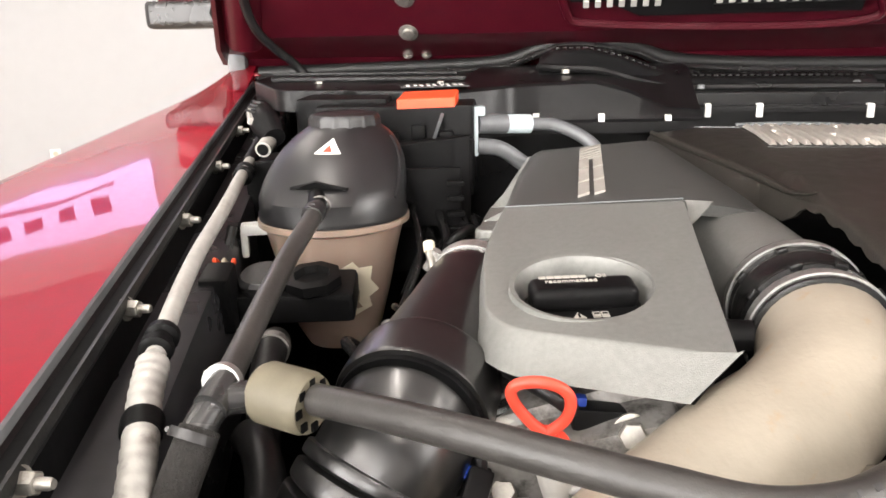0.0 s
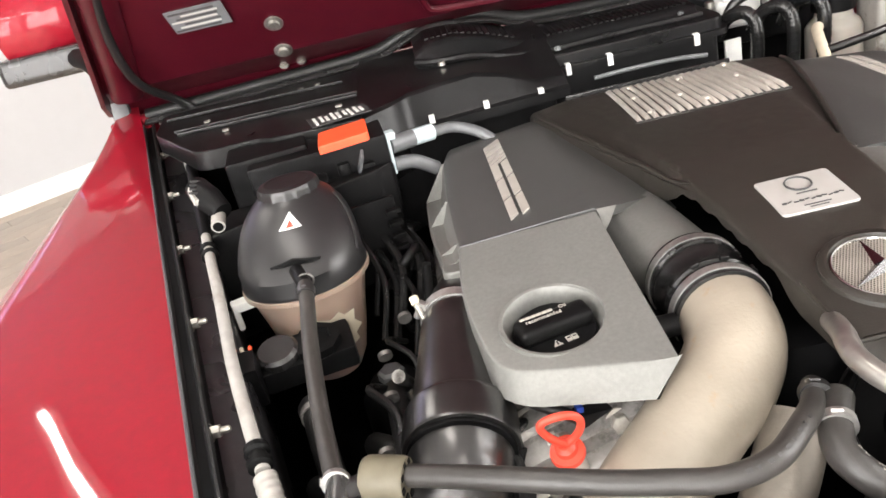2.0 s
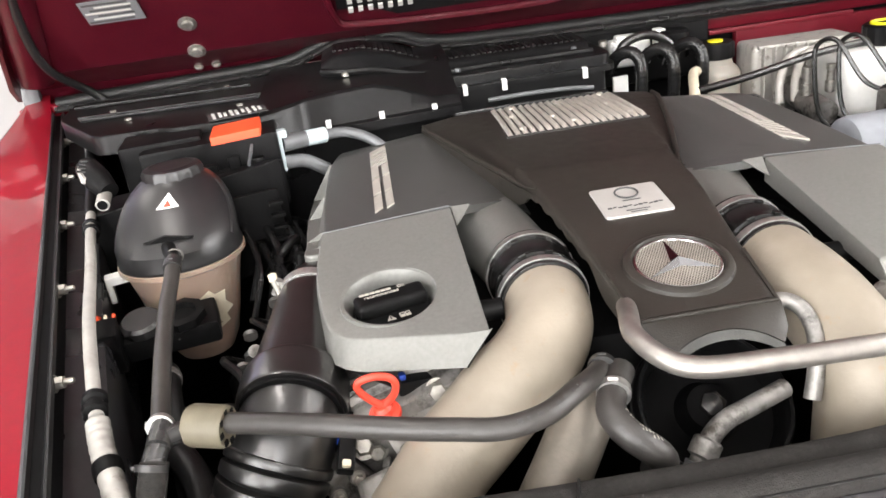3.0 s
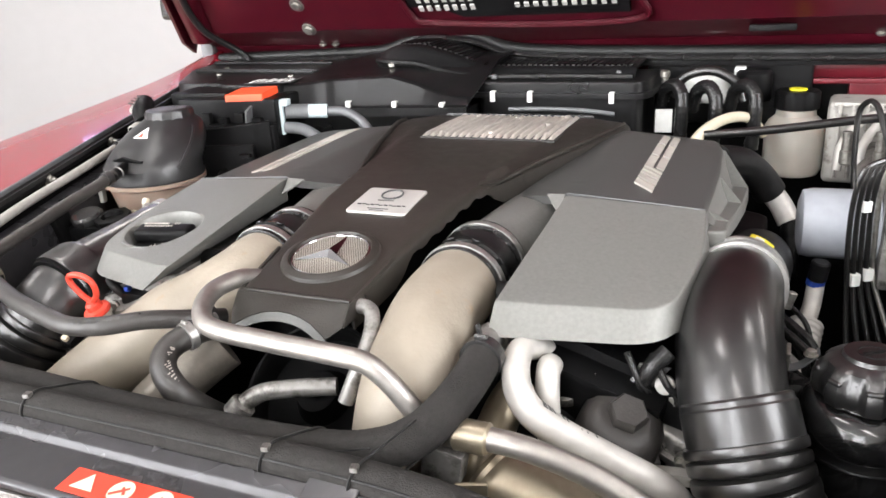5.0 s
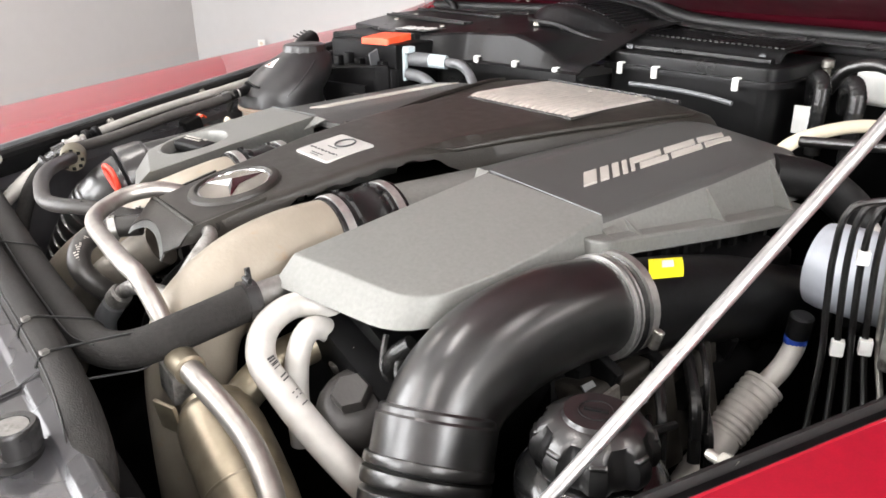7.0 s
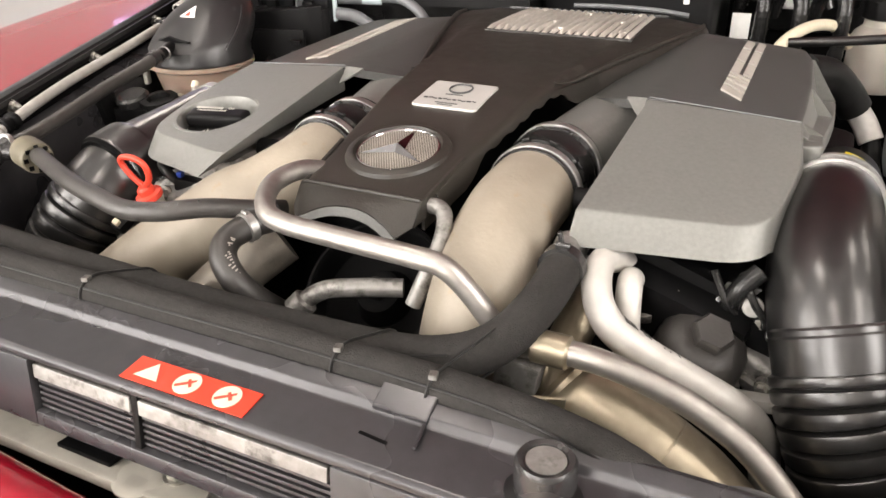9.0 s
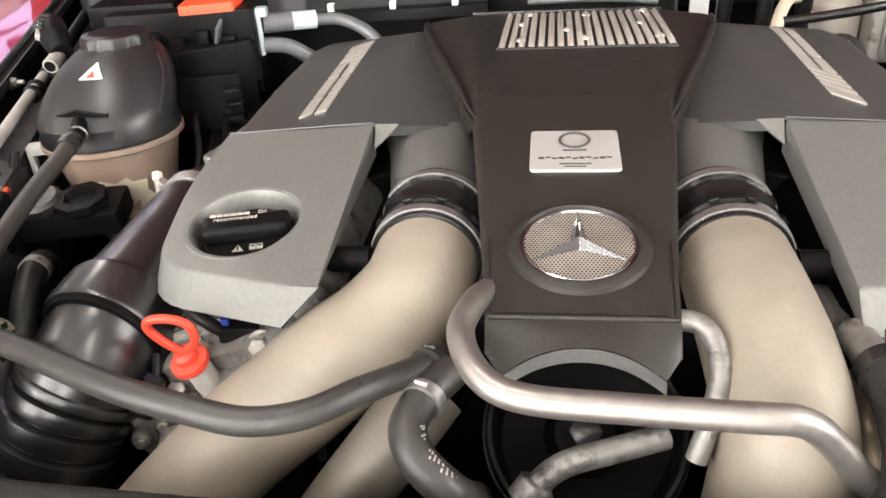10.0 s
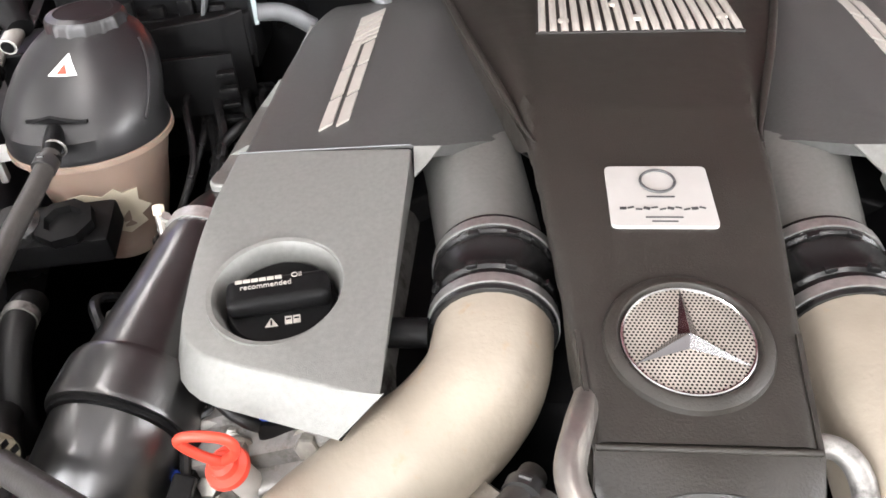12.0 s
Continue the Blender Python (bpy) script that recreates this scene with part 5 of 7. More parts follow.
part("elbow", tube(RT, [0.044, 0.046, 0.046, 0.0445, 0.0435], 50, 36), BLACK_GLOSS, t)
part("cuff", lathe([(0.044, -0.022), (0.0475, -0.02), (0.0475, 0.012), (0.0458, 0.014), (0.0458, 0.018), (0.044, 0.02)], (0.3985, -0.0285, 1.073), (-0.3, 0.45, 0.85), 44), BLACK_GLOSS, t)
part("bellows", tube([(0.402, -0.036, 1.06), (0.411, -0.049, 1.036), (0.424, -0.06, 1.006), (0.441, -0.069, 0.966), (0.462, -0.076, 0.88), (0.475, -0.082, 0.8)], 0.05, 200, 36, ribs=(12, 0.1, 0.72)), BLACK_GLOSS, t, "ribbed bellows")
part("rear_tube", tube([(0.382, 0.17, 1.108), (0.386, 0.23, 1.098), (0.39, 0.28, 1.0885), (0.394, 0.36, 1.068), (0.398, 0.5, 1.02)], [0.045, 0.045, 0.045, 0.045], 30, 34), BLACK, t)
for y, w in ((0.166, 0.0018), (0.172, 0.0012), (0.19, 0.0045)):
    clamp((0.3825, y, 1.1125 - 0.12 * (y - 0.172)), (0.03, 1, -0.1), 0.0472, w, parent=t, worm=None)
part("clamp_screw", lathe([(0.0035, -0.009), (0.0048, -0.008), (0.0048, 0.009), (0.0035, 0.01)], (0.433, 0.187, 1.095), (0.3, 0.1, 1), 12), ZINC, t)


def on_tube(a, y, lift):
    """A place on the rear tube, slightly askew."""
    y += (a - 1.35) * 0.05
    return (0.386 + (y - 0.23) * 0.08 + (0.045 + lift) * math.cos(a), y, 1.098 - (y - 0.23) * 0.19 + (0.045 + lift) * math.sin(a))


bm = grid_sheet(span(0.95, 1.57, 9), span(0.219, 0.266, 5), lambda a, y: on_tube(a, y, 0.0014))
part("label", thicken(bm, 0.0008), YELLOW, t, "bright yellow paper label")
bm = grid_sheet(span(1.2, 1.42, 5), span(0.236, 0.252, 3), lambda a, y: on_tube(a, y, 0.0026))
part("label_print", thicken(bm, 0.0004), WHITE, t)

# ---- expansion tank ----
zone(0.024, -0.018, 0.013)
TX, TY = -0.562, 0.343
tank = thing("expansion_tank", (TX, TY, 0.99), "ball-shaped coolant expansion tank, black above and milky pink below", "coolant tank")


def dome_back(z):
    """The dome leans back towards its filler neck."""
    return 0.056 * max(0.0, min(1.0, (z - 1.156) / 0.06))


def leaning(bm):
    for v in bm.verts:
        v.co.y += dome_back(v.co.z)
    return bm


DOME_R = [(1.1325, 0.0795), (1.138, 0.08), (1.141, 0.0782), (1.155, 0.0782), (1.166, 0.0772), (1.178, 0.0745), (1.19, 0.07), (1.2, 0.064), (1.208, 0.057), (1.214, 0.0502), (1.218, 0.0446), (1.222, 0.0392), (1.226, 0.036)]
part("lower_shell", lathe([(0.02, 0.985), (0.036, 0.99), (0.047, 1.01), (0.0575, 1.05), (0.066, 1.09), (0.073, 1.118), (0.0752, 1.126), (0.0752, 1.132)], (TX, TY, 0), (0, 0, 1), 56), TANK_PINK, tank, "milky pink lower shell")
part("dome", leaning(lathe([(r, z) for z, r in DOME_R], (TX, TY, 0), (0, 0, 1), 72)), DOME, tank, "satin black dome")
part("seam_lip", lathe([(0.0775, 1.124), (0.0812, 1.126), (0.0812, 1.1315), (0.0775, 1.133)], (TX, TY, 0), (0, 0, 1), 56), TANK_PINK, tank)
part("mould_line", tube([(TX + (lerp_table(DOME_R, z) + 0.0004) * math.sin(a), TY + dome_back(z) - (lerp_table(DOME_R, z) + 0.0004) * math.cos(a), z) for z, a in [(1.156 + 0.0067 * k, 1.25 + 0.03 * k) for k in range(9)]], 0.0018, 30, 8), DOME, tank, "raised mould line")
CY = TY + 0.056
part("cap", lathe([(0.035, 1.205), (0.038, 1.2065), (0.0395, 1.21), (0.039, 1.229), (0.037, 1.2335), (0.029, 1.2355), (0.027, 1.2345), (0.01, 1.2345)], (TX, CY, 0), (0, 0, 1), 90, wobble=lambda a, h: 1 + (0.03 if math.sin(a * 15) > 0.2 and 1.209 < h < 1.232 else 0)), DOME, tank, "ribbed screw cap")
part("outlet_nipple", tube([(TX + 0.005, TY - 0.066, 1.164), (TX + 0.015, TY - 0.095, 1.161), (-0.541, 0.232, 1.158)], 0.0085, 10, 14), BLACK, tank)
part("nipple_ring", ring((-0.544, 0.25, 1.1615), (0.1, -1, -0.1), 0.0088, 0.0013, 24, 8), ALU_DULL, tank)


def sticker(z0, z1, half, lift):
    """A triangular patch that lies on the dome, facing the front."""

    def place(u, v):
        z = z0 + (z1 - z0) * v
        x = 0.004 + half * u * (1 - v * 0.96)
        return (TX + x, TY + dome_back(z) - math.sqrt((lerp_table(DOME_R, z) + lift) ** 2 - x * x), z + lift * 0.6)

    return grid_sheet(span(-1, 1, 7), span(0, 1, 5), place)


bm = sticker(1.2, 1.2125, 0.014, 0.001)
part("warning_sticker", thicken(bm, 0.001), WHITE, tank, "pale triangular warning sticker")
part("sticker_mark", thicken(sticker(1.201, 1.2065, 0.0048, 0.0022), 0.0004), DIP_RED, tank, "red mark")
bm = grid_sheet(span(-1, 1, 7), span(0, 1, 4), lambda u, v: (TX + 0.005 + 0.03 * u, TY - 0.062 + 0.006 * u * u - 0.003 * v, 1.172 + 0.004 * (1 - abs(u)) * v * 2))
part("moulded_ridge", thicken(bm, 0.003), BLACK, tank)
part("lug", box((TX - 0.079, TY - 0.03, 1.121), (0.03, 0.02, 0.012), (0, 0, 20), 0.003), WHITE, tank)
part("lug_hook", box((TX - 0.089, TY - 0.036, 1.106), (0.008, 0.014, 0.03), (0, 0, 20), 0.003), WHITE, tank)
tape = [(-0.03, 1.088), (-0.012, 1.094), (0.004, 1.088), (0.016, 1.095), (0.021, 1.087), (0.032, 1.087), (0.029, 1.072), (0.034, 1.058), (0.026, 1.052), (0.027, 1.04), (0.012, 1.033), (0.0, 1.042), (-0.012, 1.05), (-0.026, 1.06)]
bm = bmesh.new()
bm.faces.new([bm.verts.new((TX + 0.02 + x, TY - math.sqrt((0.0575 + 0.2125 * (z - 1.05) + 0.0018) ** 2 - (0.02 + x) ** 2), z)) for x, z in tape])
thicken(bm, 0.001)
part("side_label", bm, TAPE, tank, "torn cream paper label", smooth=None)
solo("tank_sensor", tube([(TX - 0.09, TY - 0.06, 1.13), (TX - 0.092, TY - 0.075, 1.1), (TX - 0.085, TY - 0.09, 1.06)], 0.005, 12, 8), RUBBER, "thin black sensor lead beside the tank", "cable")

zone()
# dipstick
t = thing("dipstick", (-0.2918, -0.062, 1.052), "bright red dipstick with a ring handle", "dipstick")
part("tube", tube([(-0.2729, -0.03, 1.02), (-0.2842, -0.0391, 1.0612), (-0.2908, -0.0454, 1.0899)], 0.0105, 10, 14), WHITE_PIPE, t)
part("knob", lathe([(0.009, 0), (0.0145, 0.0015), (0.0155, 0.004), (0.0145, 0.0075), (0.0095, 0.009), (0.009, 0.015), (0.006, 0.018)], (-0.2918, -0.0464, 1.09), (-0.15, -0.35, 1), 28), DIP_RED, t)
bm = tube([(-0.2918, -0.052, 1.106), (-0.3003, -0.055, 1.1139), (-0.3088, -0.058, 1.1258), (-0.3116, -0.06, 1.135), (-0.3069, -0.061, 1.1406), (-0.2946, -0.061, 1.1423), (-0.2832, -0.059, 1.1381), (-0.2785, -0.057, 1.1296), (-0.2814, -0.054, 1.1169), (-0.2918, -0.052, 1.106)], 0.0035, 50, 10)
part("ring_handle", bm, DIP_RED, t)


# ---- cowl intake housing ----
zone(0.008, -0.015, 0.007)
house = thing("air_intake_housing", (-0.15, 0.8, 1.1), "matte black moulded air intake housing along the cowl", "air intake")
YF = [(-0.46, 0.59), (-0.405, 0.628), (-0.38, 0.655), (-0.34, 0.668), (-0.25, 0.682), (-0.16, 0.692), (-0.12, 0.7)]
ZT = [(-0.46, 1.25), (-0.38, 1.254), (-0.27, 1.257), (-0.22, 1.243), (-0.17, 1.219), (-0.12, 1.214)]


def house_place(x, k):
    y, z = lerp_table(YF, x), lerp_table(ZT, x)
    rows = [(-0.022, 1.185 - z), (-0.022, 1.2 - z), (-0.012, 1.203 - z), (-0.01, 1.206 - z), (-0.002, -0.005), (0.004, -0.0008), (0.012, 0.0)]
    if k < len(rows):
        return (x, y + rows[k][0], z + rows[k][1])
    f = (k - len(rows) + 1) / 5
    back = 1.262 + 0.006 * f
    return (x, y + 0.012 + (0.955 - y) * f, z + (back - z) * min(1, f * 1.6))


part("left_shell", thicken(grid_sheet(span(-0.46, -0.12, 40), range(12), house_place), 0.003), HOUSING, house, smooth=35)
zone(0.02, -0.026, 0.012)
lo = rounded([(-0.855, 0.94), (-0.835, 0.8), (-0.72, 0.615), (-0.62, 0.615), (-0.6, 0.6), (-0.462, 0.592), (-0.455, 0.95)], [0.02, 0.02, 0.02, 0.006, 0.006, 0.004, 0.01])
part("side_lid", slab(lo, lambda x, y: 1.247 + 0.02 * (y - 0.6), 0.03, bevel=0.003), HOUSING, house, "flat black side lid")
for y0, x0, x1 in ((0.735, -0.78, -0.47), (0.755, -0.79, -0.47), (0.86, -0.83, -0.5)):
    part("lid_step", box(((x0 + x1) / 2, y0, 1.2515 + 0.02 * (y0 - 0.6)), (x1 - x0, 0.006, 0.006), (0, 0, -4), 0.002), HOUSING, house)
for x, y in ((-0.69, 0.71), (-0.74, 0.8), (-0.5, 0.69), (-0.58, 0.88), (-0.55, 0.885)):
    part("screw", lathe([(0.006, 0), (0.006, 0.003), (0.003, 0.004)], (x, y, 1.248 + 0.02 * (y - 0.6)), (0, 0, 1), 12), ZINC, house)
lbl = part("printed_label", box((-0.497, 0.628, 1.2505), (0.092, 0.062, 0.001), (0, 0, 14), 0), INK, house, "black label with white print bars")
for k in range(9):
    part("print", box((-0.532 + 0.0088 * k, 0.618 + 0.0022 * k + 0.004 * (k % 2), 1.2515), (0.0046, 0.046 - 0.009 * (k % 3), 0.0008), (0, 0, 14), 0), WHITE, lbl)
zone(0.0, -0.01, 0.006)
# ribbed hump
HZ = [(-0.345, 1.285), (-0.32, 1.298), (-0.27, 1.298), (-0.22, 1.285), (-0.16, 1.262), (-0.11, 1.252), (0.16, 1.25)]


def hump_place(x, k):
    z = lerp_table(HZ, x)
    rows = [(0.772, min(z - 0.03, 1.262)), (0.785, z - 0.025), (0.795, z - 0.008), (0.806, z - 0.001), (0.82, z), (0.88, z + 0.002), (0.94, z + 0.004), (0.955, z - 0.01)]
    return (x, rows[k][0] + 0.04 * max(0, min(1, (x + 0.3) / 0.2)), rows[k][1])


part("grille_hump", thicken(grid_sheet(span(-0.345, 0.16, 50), range(8), hump_place), 0.003), HOUSING, house, "raised ribbed grille", smooth=45)
for k in range(44):
    x = -0.318 + 0.0108 * k
    part("grille_slat", box((x, 0.88 + 0.02 * max(0, min(1, (x + 0.3) / 0.2)), lerp_table(HZ, x) + 0.0012), (0.0062, 0.085, 0.004), (1, 0, 0), 0), HOUSING, house)
part("bead", tube([(-0.345, 0.79, 1.272), (-0.31, 0.77, 1.27), (-0.25, 0.77, 1.266), (-0.19, 0.785, 1.248), (-0.13, 0.8, 1.238), (0.0, 0.81, 1.237), (0.16, 0.81, 1.236)], 0.0065, 60, 8), HOUSING, house)
part("screw", lathe([(0.0065, 0), (0.0065, 0.006), (0.003, 0.008)], (-0.303, 0.765, 1.263), (0, 0, 1), 12), ZINC, house)
part("screw", lathe([(0.0055, 0), (0.0055, 0.005), (0.003, 0.007)], (-0.1, 0.795, 1.236), (0, 0, 1), 12), GREYM, house)
part("screw", lathe([(0.0055, 0), (0.0055, 0.005), (0.003, 0.007)], (0.13, 0.83, 1.238), (0, 0, 1), 12), GREYM, house)
ro = rounded([(-0.128, 0.772), (0.178, 0.772), (0.19, 0.8), (0.19, 0.95), (-0.128, 0.95)], [0.006, 0.015, 0.02, 0.01, 0.0])
part("right_lid", slab(ro, lambda x, y: 1.233, 0.02, bevel=0.004), HOUSING, house)
ro2 = rounded([(-0.132, 0.764), (0.185, 0.764), (0.198, 0.8), (0.198, 0.95), (-0.132, 0.95)], [0.004, 0.018, 0.02, 0.01, 0.0])
part("right_flange", slab(ro2, lambda x, y: 1.213, 0.01, bevel=0.002), HOUSING, house)
part("right_tub", slab(rounded([(-0.125, 0.775), (0.17, 0.775), (0.18, 0.8), (0.18, 0.95), (-0.125, 0.95)], 0.01), lambda x, y: 1.205, 0.2, bevel=0.003), HOUSING, house)
part("left_tub", slab(rounded([(-0.45, 0.615), (-0.37, 0.665), (-0.25, 0.69), (-0.13, 0.705), (-0.13, 0.93), (-0.45, 0.93)], 0.01), lambda x, y: 1.19, 0.16, bevel=0.003), HOUSING, house)
for x, y, z in ((-0.405, 0.612, 1.203), (-0.34, 0.645, 1.205), (-0.25, 0.659, 1.203), (-0.159, 0.67, 1.2), (-0.093, 0.762, 1.207), (-0.02, 0.762, 1.207), (0.131, 0.762, 1.206)):
    bm = box((x, y, z - 0.001), (0.009, 0.006, 0.019), bevel=0.001)
    box((x, y + 0.006, z + 0.008), (0.009, 0.014, 0.003), bevel=0.001, bm=bm)
    part("spring_clip", bm, WHITE, house, "pale metal spring clip")
solo("cable_strip", tube([(-0.055, 0.745, 1.186), (0.02, 0.742, 1.188), (0.09, 0.742, 1.186), (0.14, 0.745, 1.18)], 0.004, 20, 8), GREYM, "grey metal strip with a foil mark behind the engine cover", "strip")

zone(0.021, -0.026, 0.013)
# ---- fuse box and connectors behind the tank ----
fuse = thing("fuse_box", (-0.52, 0.55, 1.1), "black fuse box with an orange-red cover flap", "fuse box")
part("body", box((-0.535, 0.57, 1.175), (0.2, 0.11, 0.115), (0, 0, 6), 0.006), BLACK, fuse)
part("orange_flap", slab(rounded([(-0.524, 0.51), (-0.452, 0.524), (-0.457, 0.582), (-0.527, 0.566)], 0.004), lambda x, y: 1.2415 + 0.1 * (y - 0.52), 0.012, bevel=0.002), ORANGE, fuse, "orange-red plastic flap")
part("rear_block", box((-0.61, 0.585, 1.2), (0.12, 0.1, 0.08), (0, 0, 8), 0.006), BLACK, fuse)
part("side_plate", slab(rounded([(-0.56, 0.49), (-0.432, 0.512), (-0.428, 0.53), (-0.56, 0.52)], 0.006), lambda x, y: 1.19, lambda x, y: 0.05, bevel=0.003), BLACK, fuse)
for k in range(5):
    part("tooth", box((-0.6 + 0.034 * k, 0.505 + 0.004 * k, 1.19 + 0.008 * (k % 2)), (0.018, 0.02, 0.022), (0, 0, 8), 0.003), BLACK, fuse)
part("tab", box((-0.472, 0.505, 1.205), (0.004, 0.02, 0.035), (25, 20, 8), 0.001), GREYM, fuse)
part("white_bracket", box((-0.437, 0.545, 1.195), (0.02, 0.01, 0.06), (0, 0, 10), 0.003), PALE, fuse, "pale grey bracket")
part("white_bracket_top", box((-0.432, 0.552, 1.222), (0.026, 0.02, 0.012), (0, 0, 10), 0.003), PALE, fuse)
t = thing("cable_plug", (-0.4, 0.57, 1.18), "grey cable plugs with a pale blue sleeve", "connector")
part("plug", tube([(-0.43, 0.558, 1.205), (-0.395, 0.578, 1.203)], 0.013, 4, 14), GREYM, t)
part("sleeve", tube([(-0.397, 0.577, 1.203), (-0.365, 0.593, 1.201)], 0.0125, 4, 14), PALE, t, "pale blue sleeve")
part("cable", tube([(-0.366, 0.592, 1.201), (-0.33, 0.6, 1.198), (-0.29, 0.59, 1.18), (-0.26, 0.57, 1.15)], 0.0085, 20, 12), GREYM, t)
part("second_plug", tube([(-0.43, 0.55, 1.178), (-0.4, 0.563, 1.172), (-0.37, 0.575, 1.15)], 0.0105, 10, 14), GREYM, t)
t = thing("ground_plug", (-0.69, 0.48, 1.2), "black cable plug with a pale printed tag", "connector")
part("body", tube([(-0.7, 0.5, 1.226), (-0.68, 0.47, 1.215), (-0.662, 0.45, 1.2)], [0.017, 0.019, 0.014], 14, 16), BLACK, t)
part("tag", box((-0.692, 0.474, 1.222), (0.024, 0.036, 0.01), (20, 20, 30), 0.003), LINE_GREY, t, "pale tag with print bars")
for k in range(4):
    part("print", box((-0.692, 0.462 + 0.008 * k, 1.2305 + 0.003 * k), (0.018, 0.003, 0.002), (20, 20, 30), 0), INK, t)
part("nozzle", tube([(-0.67, 0.452, 1.196), (-0.667, 0.425, 1.19)], 0.0095, 4, 14), LINE_GREY, t, "pale open nozzle")
part("nozzle_bore", lathe([(0.007, 0), (0.007, 0.0008)], (-0.667, 0.4245, 1.19), (0.1, -1, -0.2), 16), DARK, t)
# black frame behind the tank
t = thing("carrier_bracket", (-0.62, 0.46, 1.0), "black metal carrier panel behind the expansion tank", "bracket")
part("plate", slab(rounded([(-0.7, 0.44), (-0.64, 0.45), (-0.45, 0.49), (-0.43, 0.51), (-0.7, 0.53)], 0.006), lambda x, y: 1.185 + 0.1 * (x + 0.56), 0.16, bevel=0.003), BLACK, t)
part("strap", box((-0.505, 0.445, 1.13), (0.14, 0.006, 0.07), (0, 0, 14), 0.002), BLACK, t)
for k in range(6):
    part("hook", box((-0.44, 0.44, 1.06 + 0.018 * k), (0.02, 0.012, 0.006), (0, 0, 14), 0.002), BLACK, t)
solo("wiring_loop", tube([(-0.47, 0.42, 1.05), (-0.44, 0.4, 1.09), (-0.42, 0.42, 1.1), (-0.43, 0.44, 1.07), (-0.46, 0.43, 1.03), (-0.45, 0.38, 1.0), (-0.42, 0.36, 1.04), (-0.41, 0.36, 1.1)], 0.006, 50, 10), RUBBER, "black wiring loop in the dark behind the tank", "cable")
# float sensor block and lead in front of the tank
t = thing("level_sensor", (-0.55, 0.22, 1.05), "black level sensor block with a dark grey round cap", "sensor")
part("bracket", box((-0.562, 0.242, 1.075), (0.11, 0.06, 0.03), (8, 0, 12), 0.006), BLACK, t)
part("round_cap", lathe([(0.023, 0), (0.025, 0.003), (0.025, 0.012), (0.021, 0.016)], (-0.59, 0.228, 1.088), (0, -0.25, 1), 28), SLATE, t, "dark grey round cap")
part("hex_ring", lathe([(0.026, 0), (0.028, 0.002), (0.028, 0.012), (0.018, 0.013), (0.016, 0.006)], (-0.545, 0.236, 1.088), (0, -0.2, 1), 8), BLACK, t)
t = thing("side_connector", (-0.63, 0.2, 1.05), "black connector with orange-red wires", "connector")
part("body", box((-0.622, 0.2, 1.085), (0.028, 0.035, 0.06), (15, 0, 10), 0.005), BLACK, t)
for dx in (-0.008, 0.0, 0.008):
    part("wire", tube([(-0.622 + dx, 0.21, 1.112), (-0.624 + dx * 1.2, 0.216, 1.117), (-0.626 + dx, 0.224, 1.112)], 0.0022, 10, 6), ORANGE if dx else TAPE, t)
solo("bypass_hose", tube([(-0.562, 0.172, 1.048), (-0.552, 0.152, 1.064), (-0.545, 0.122, 1.062), (-0.538, 0.09, 1.042), (-0.53, 0.06, 1.0), (-0.525, 0.03, 0.94)], 0.0135, 30, 16), RUBBER, "short black hose stub with a pale clamp below the tank", "hose")
solo("hose_clip", lathe([(0.014, -0.005), (0.0152, -0.005), (0.0152, 0.005), (0.014, 0.005)], (-0.5485, 0.137, 1.0645), (0.22, -0.97, 0.02), 24), ALU_DULL, "pale spring clip on the hose stub", "clamp")
for p in ([(-0.47, 0.2, 1.03), (-0.46, 0.12, 1.04), (-0.455, 0.05, 1.03), (-0.46, -0.02, 1.0)], [(-0.5, 0.15, 1.0), (-0.47, 0.1, 1.02), (-0.44, 0.06, 1.0), (-0.42, 0.0, 0.98)], [(-0.56, 0.1, 1.0), (-0.53, 0.05, 1.03), (-0.5, 0.0, 1.03), (-0.48, -0.06, 1.0)]):
    solo("coolant_hose", tube(p, 0.014, 30, 14), RUBBER, "dull black hose low in the bay", "hose", "low hoses")
t = thing("large_bolt", (-0.48, 0.28, 0.95), "grey hex plug on a dark canister low in the bay", "bolt")
part("canister", lathe([(0.045, 0.9), (0.045, 0.965), (0.035, 0.98), (0.028, 0.99)], (-0.482, 0.29, 0), (0, 0, 1), 30), BLACK, t)
part("hex", lathe([(0.018, 0.985), (0.018, 1.0), (0.014, 1.004)], (-0.482, 0.288, 0), (0, 0, 1), 6), GREYM, t)
solo("brace_rod", tube([(-0.45, 0.3, 0.95), (-0.455, 0.22, 1.02), (-0.46, 0.18, 1.06)], 0.008, 12, 10), ALU_DULL, "dull metal brace rod beside the intake tube", "rod")

zone()
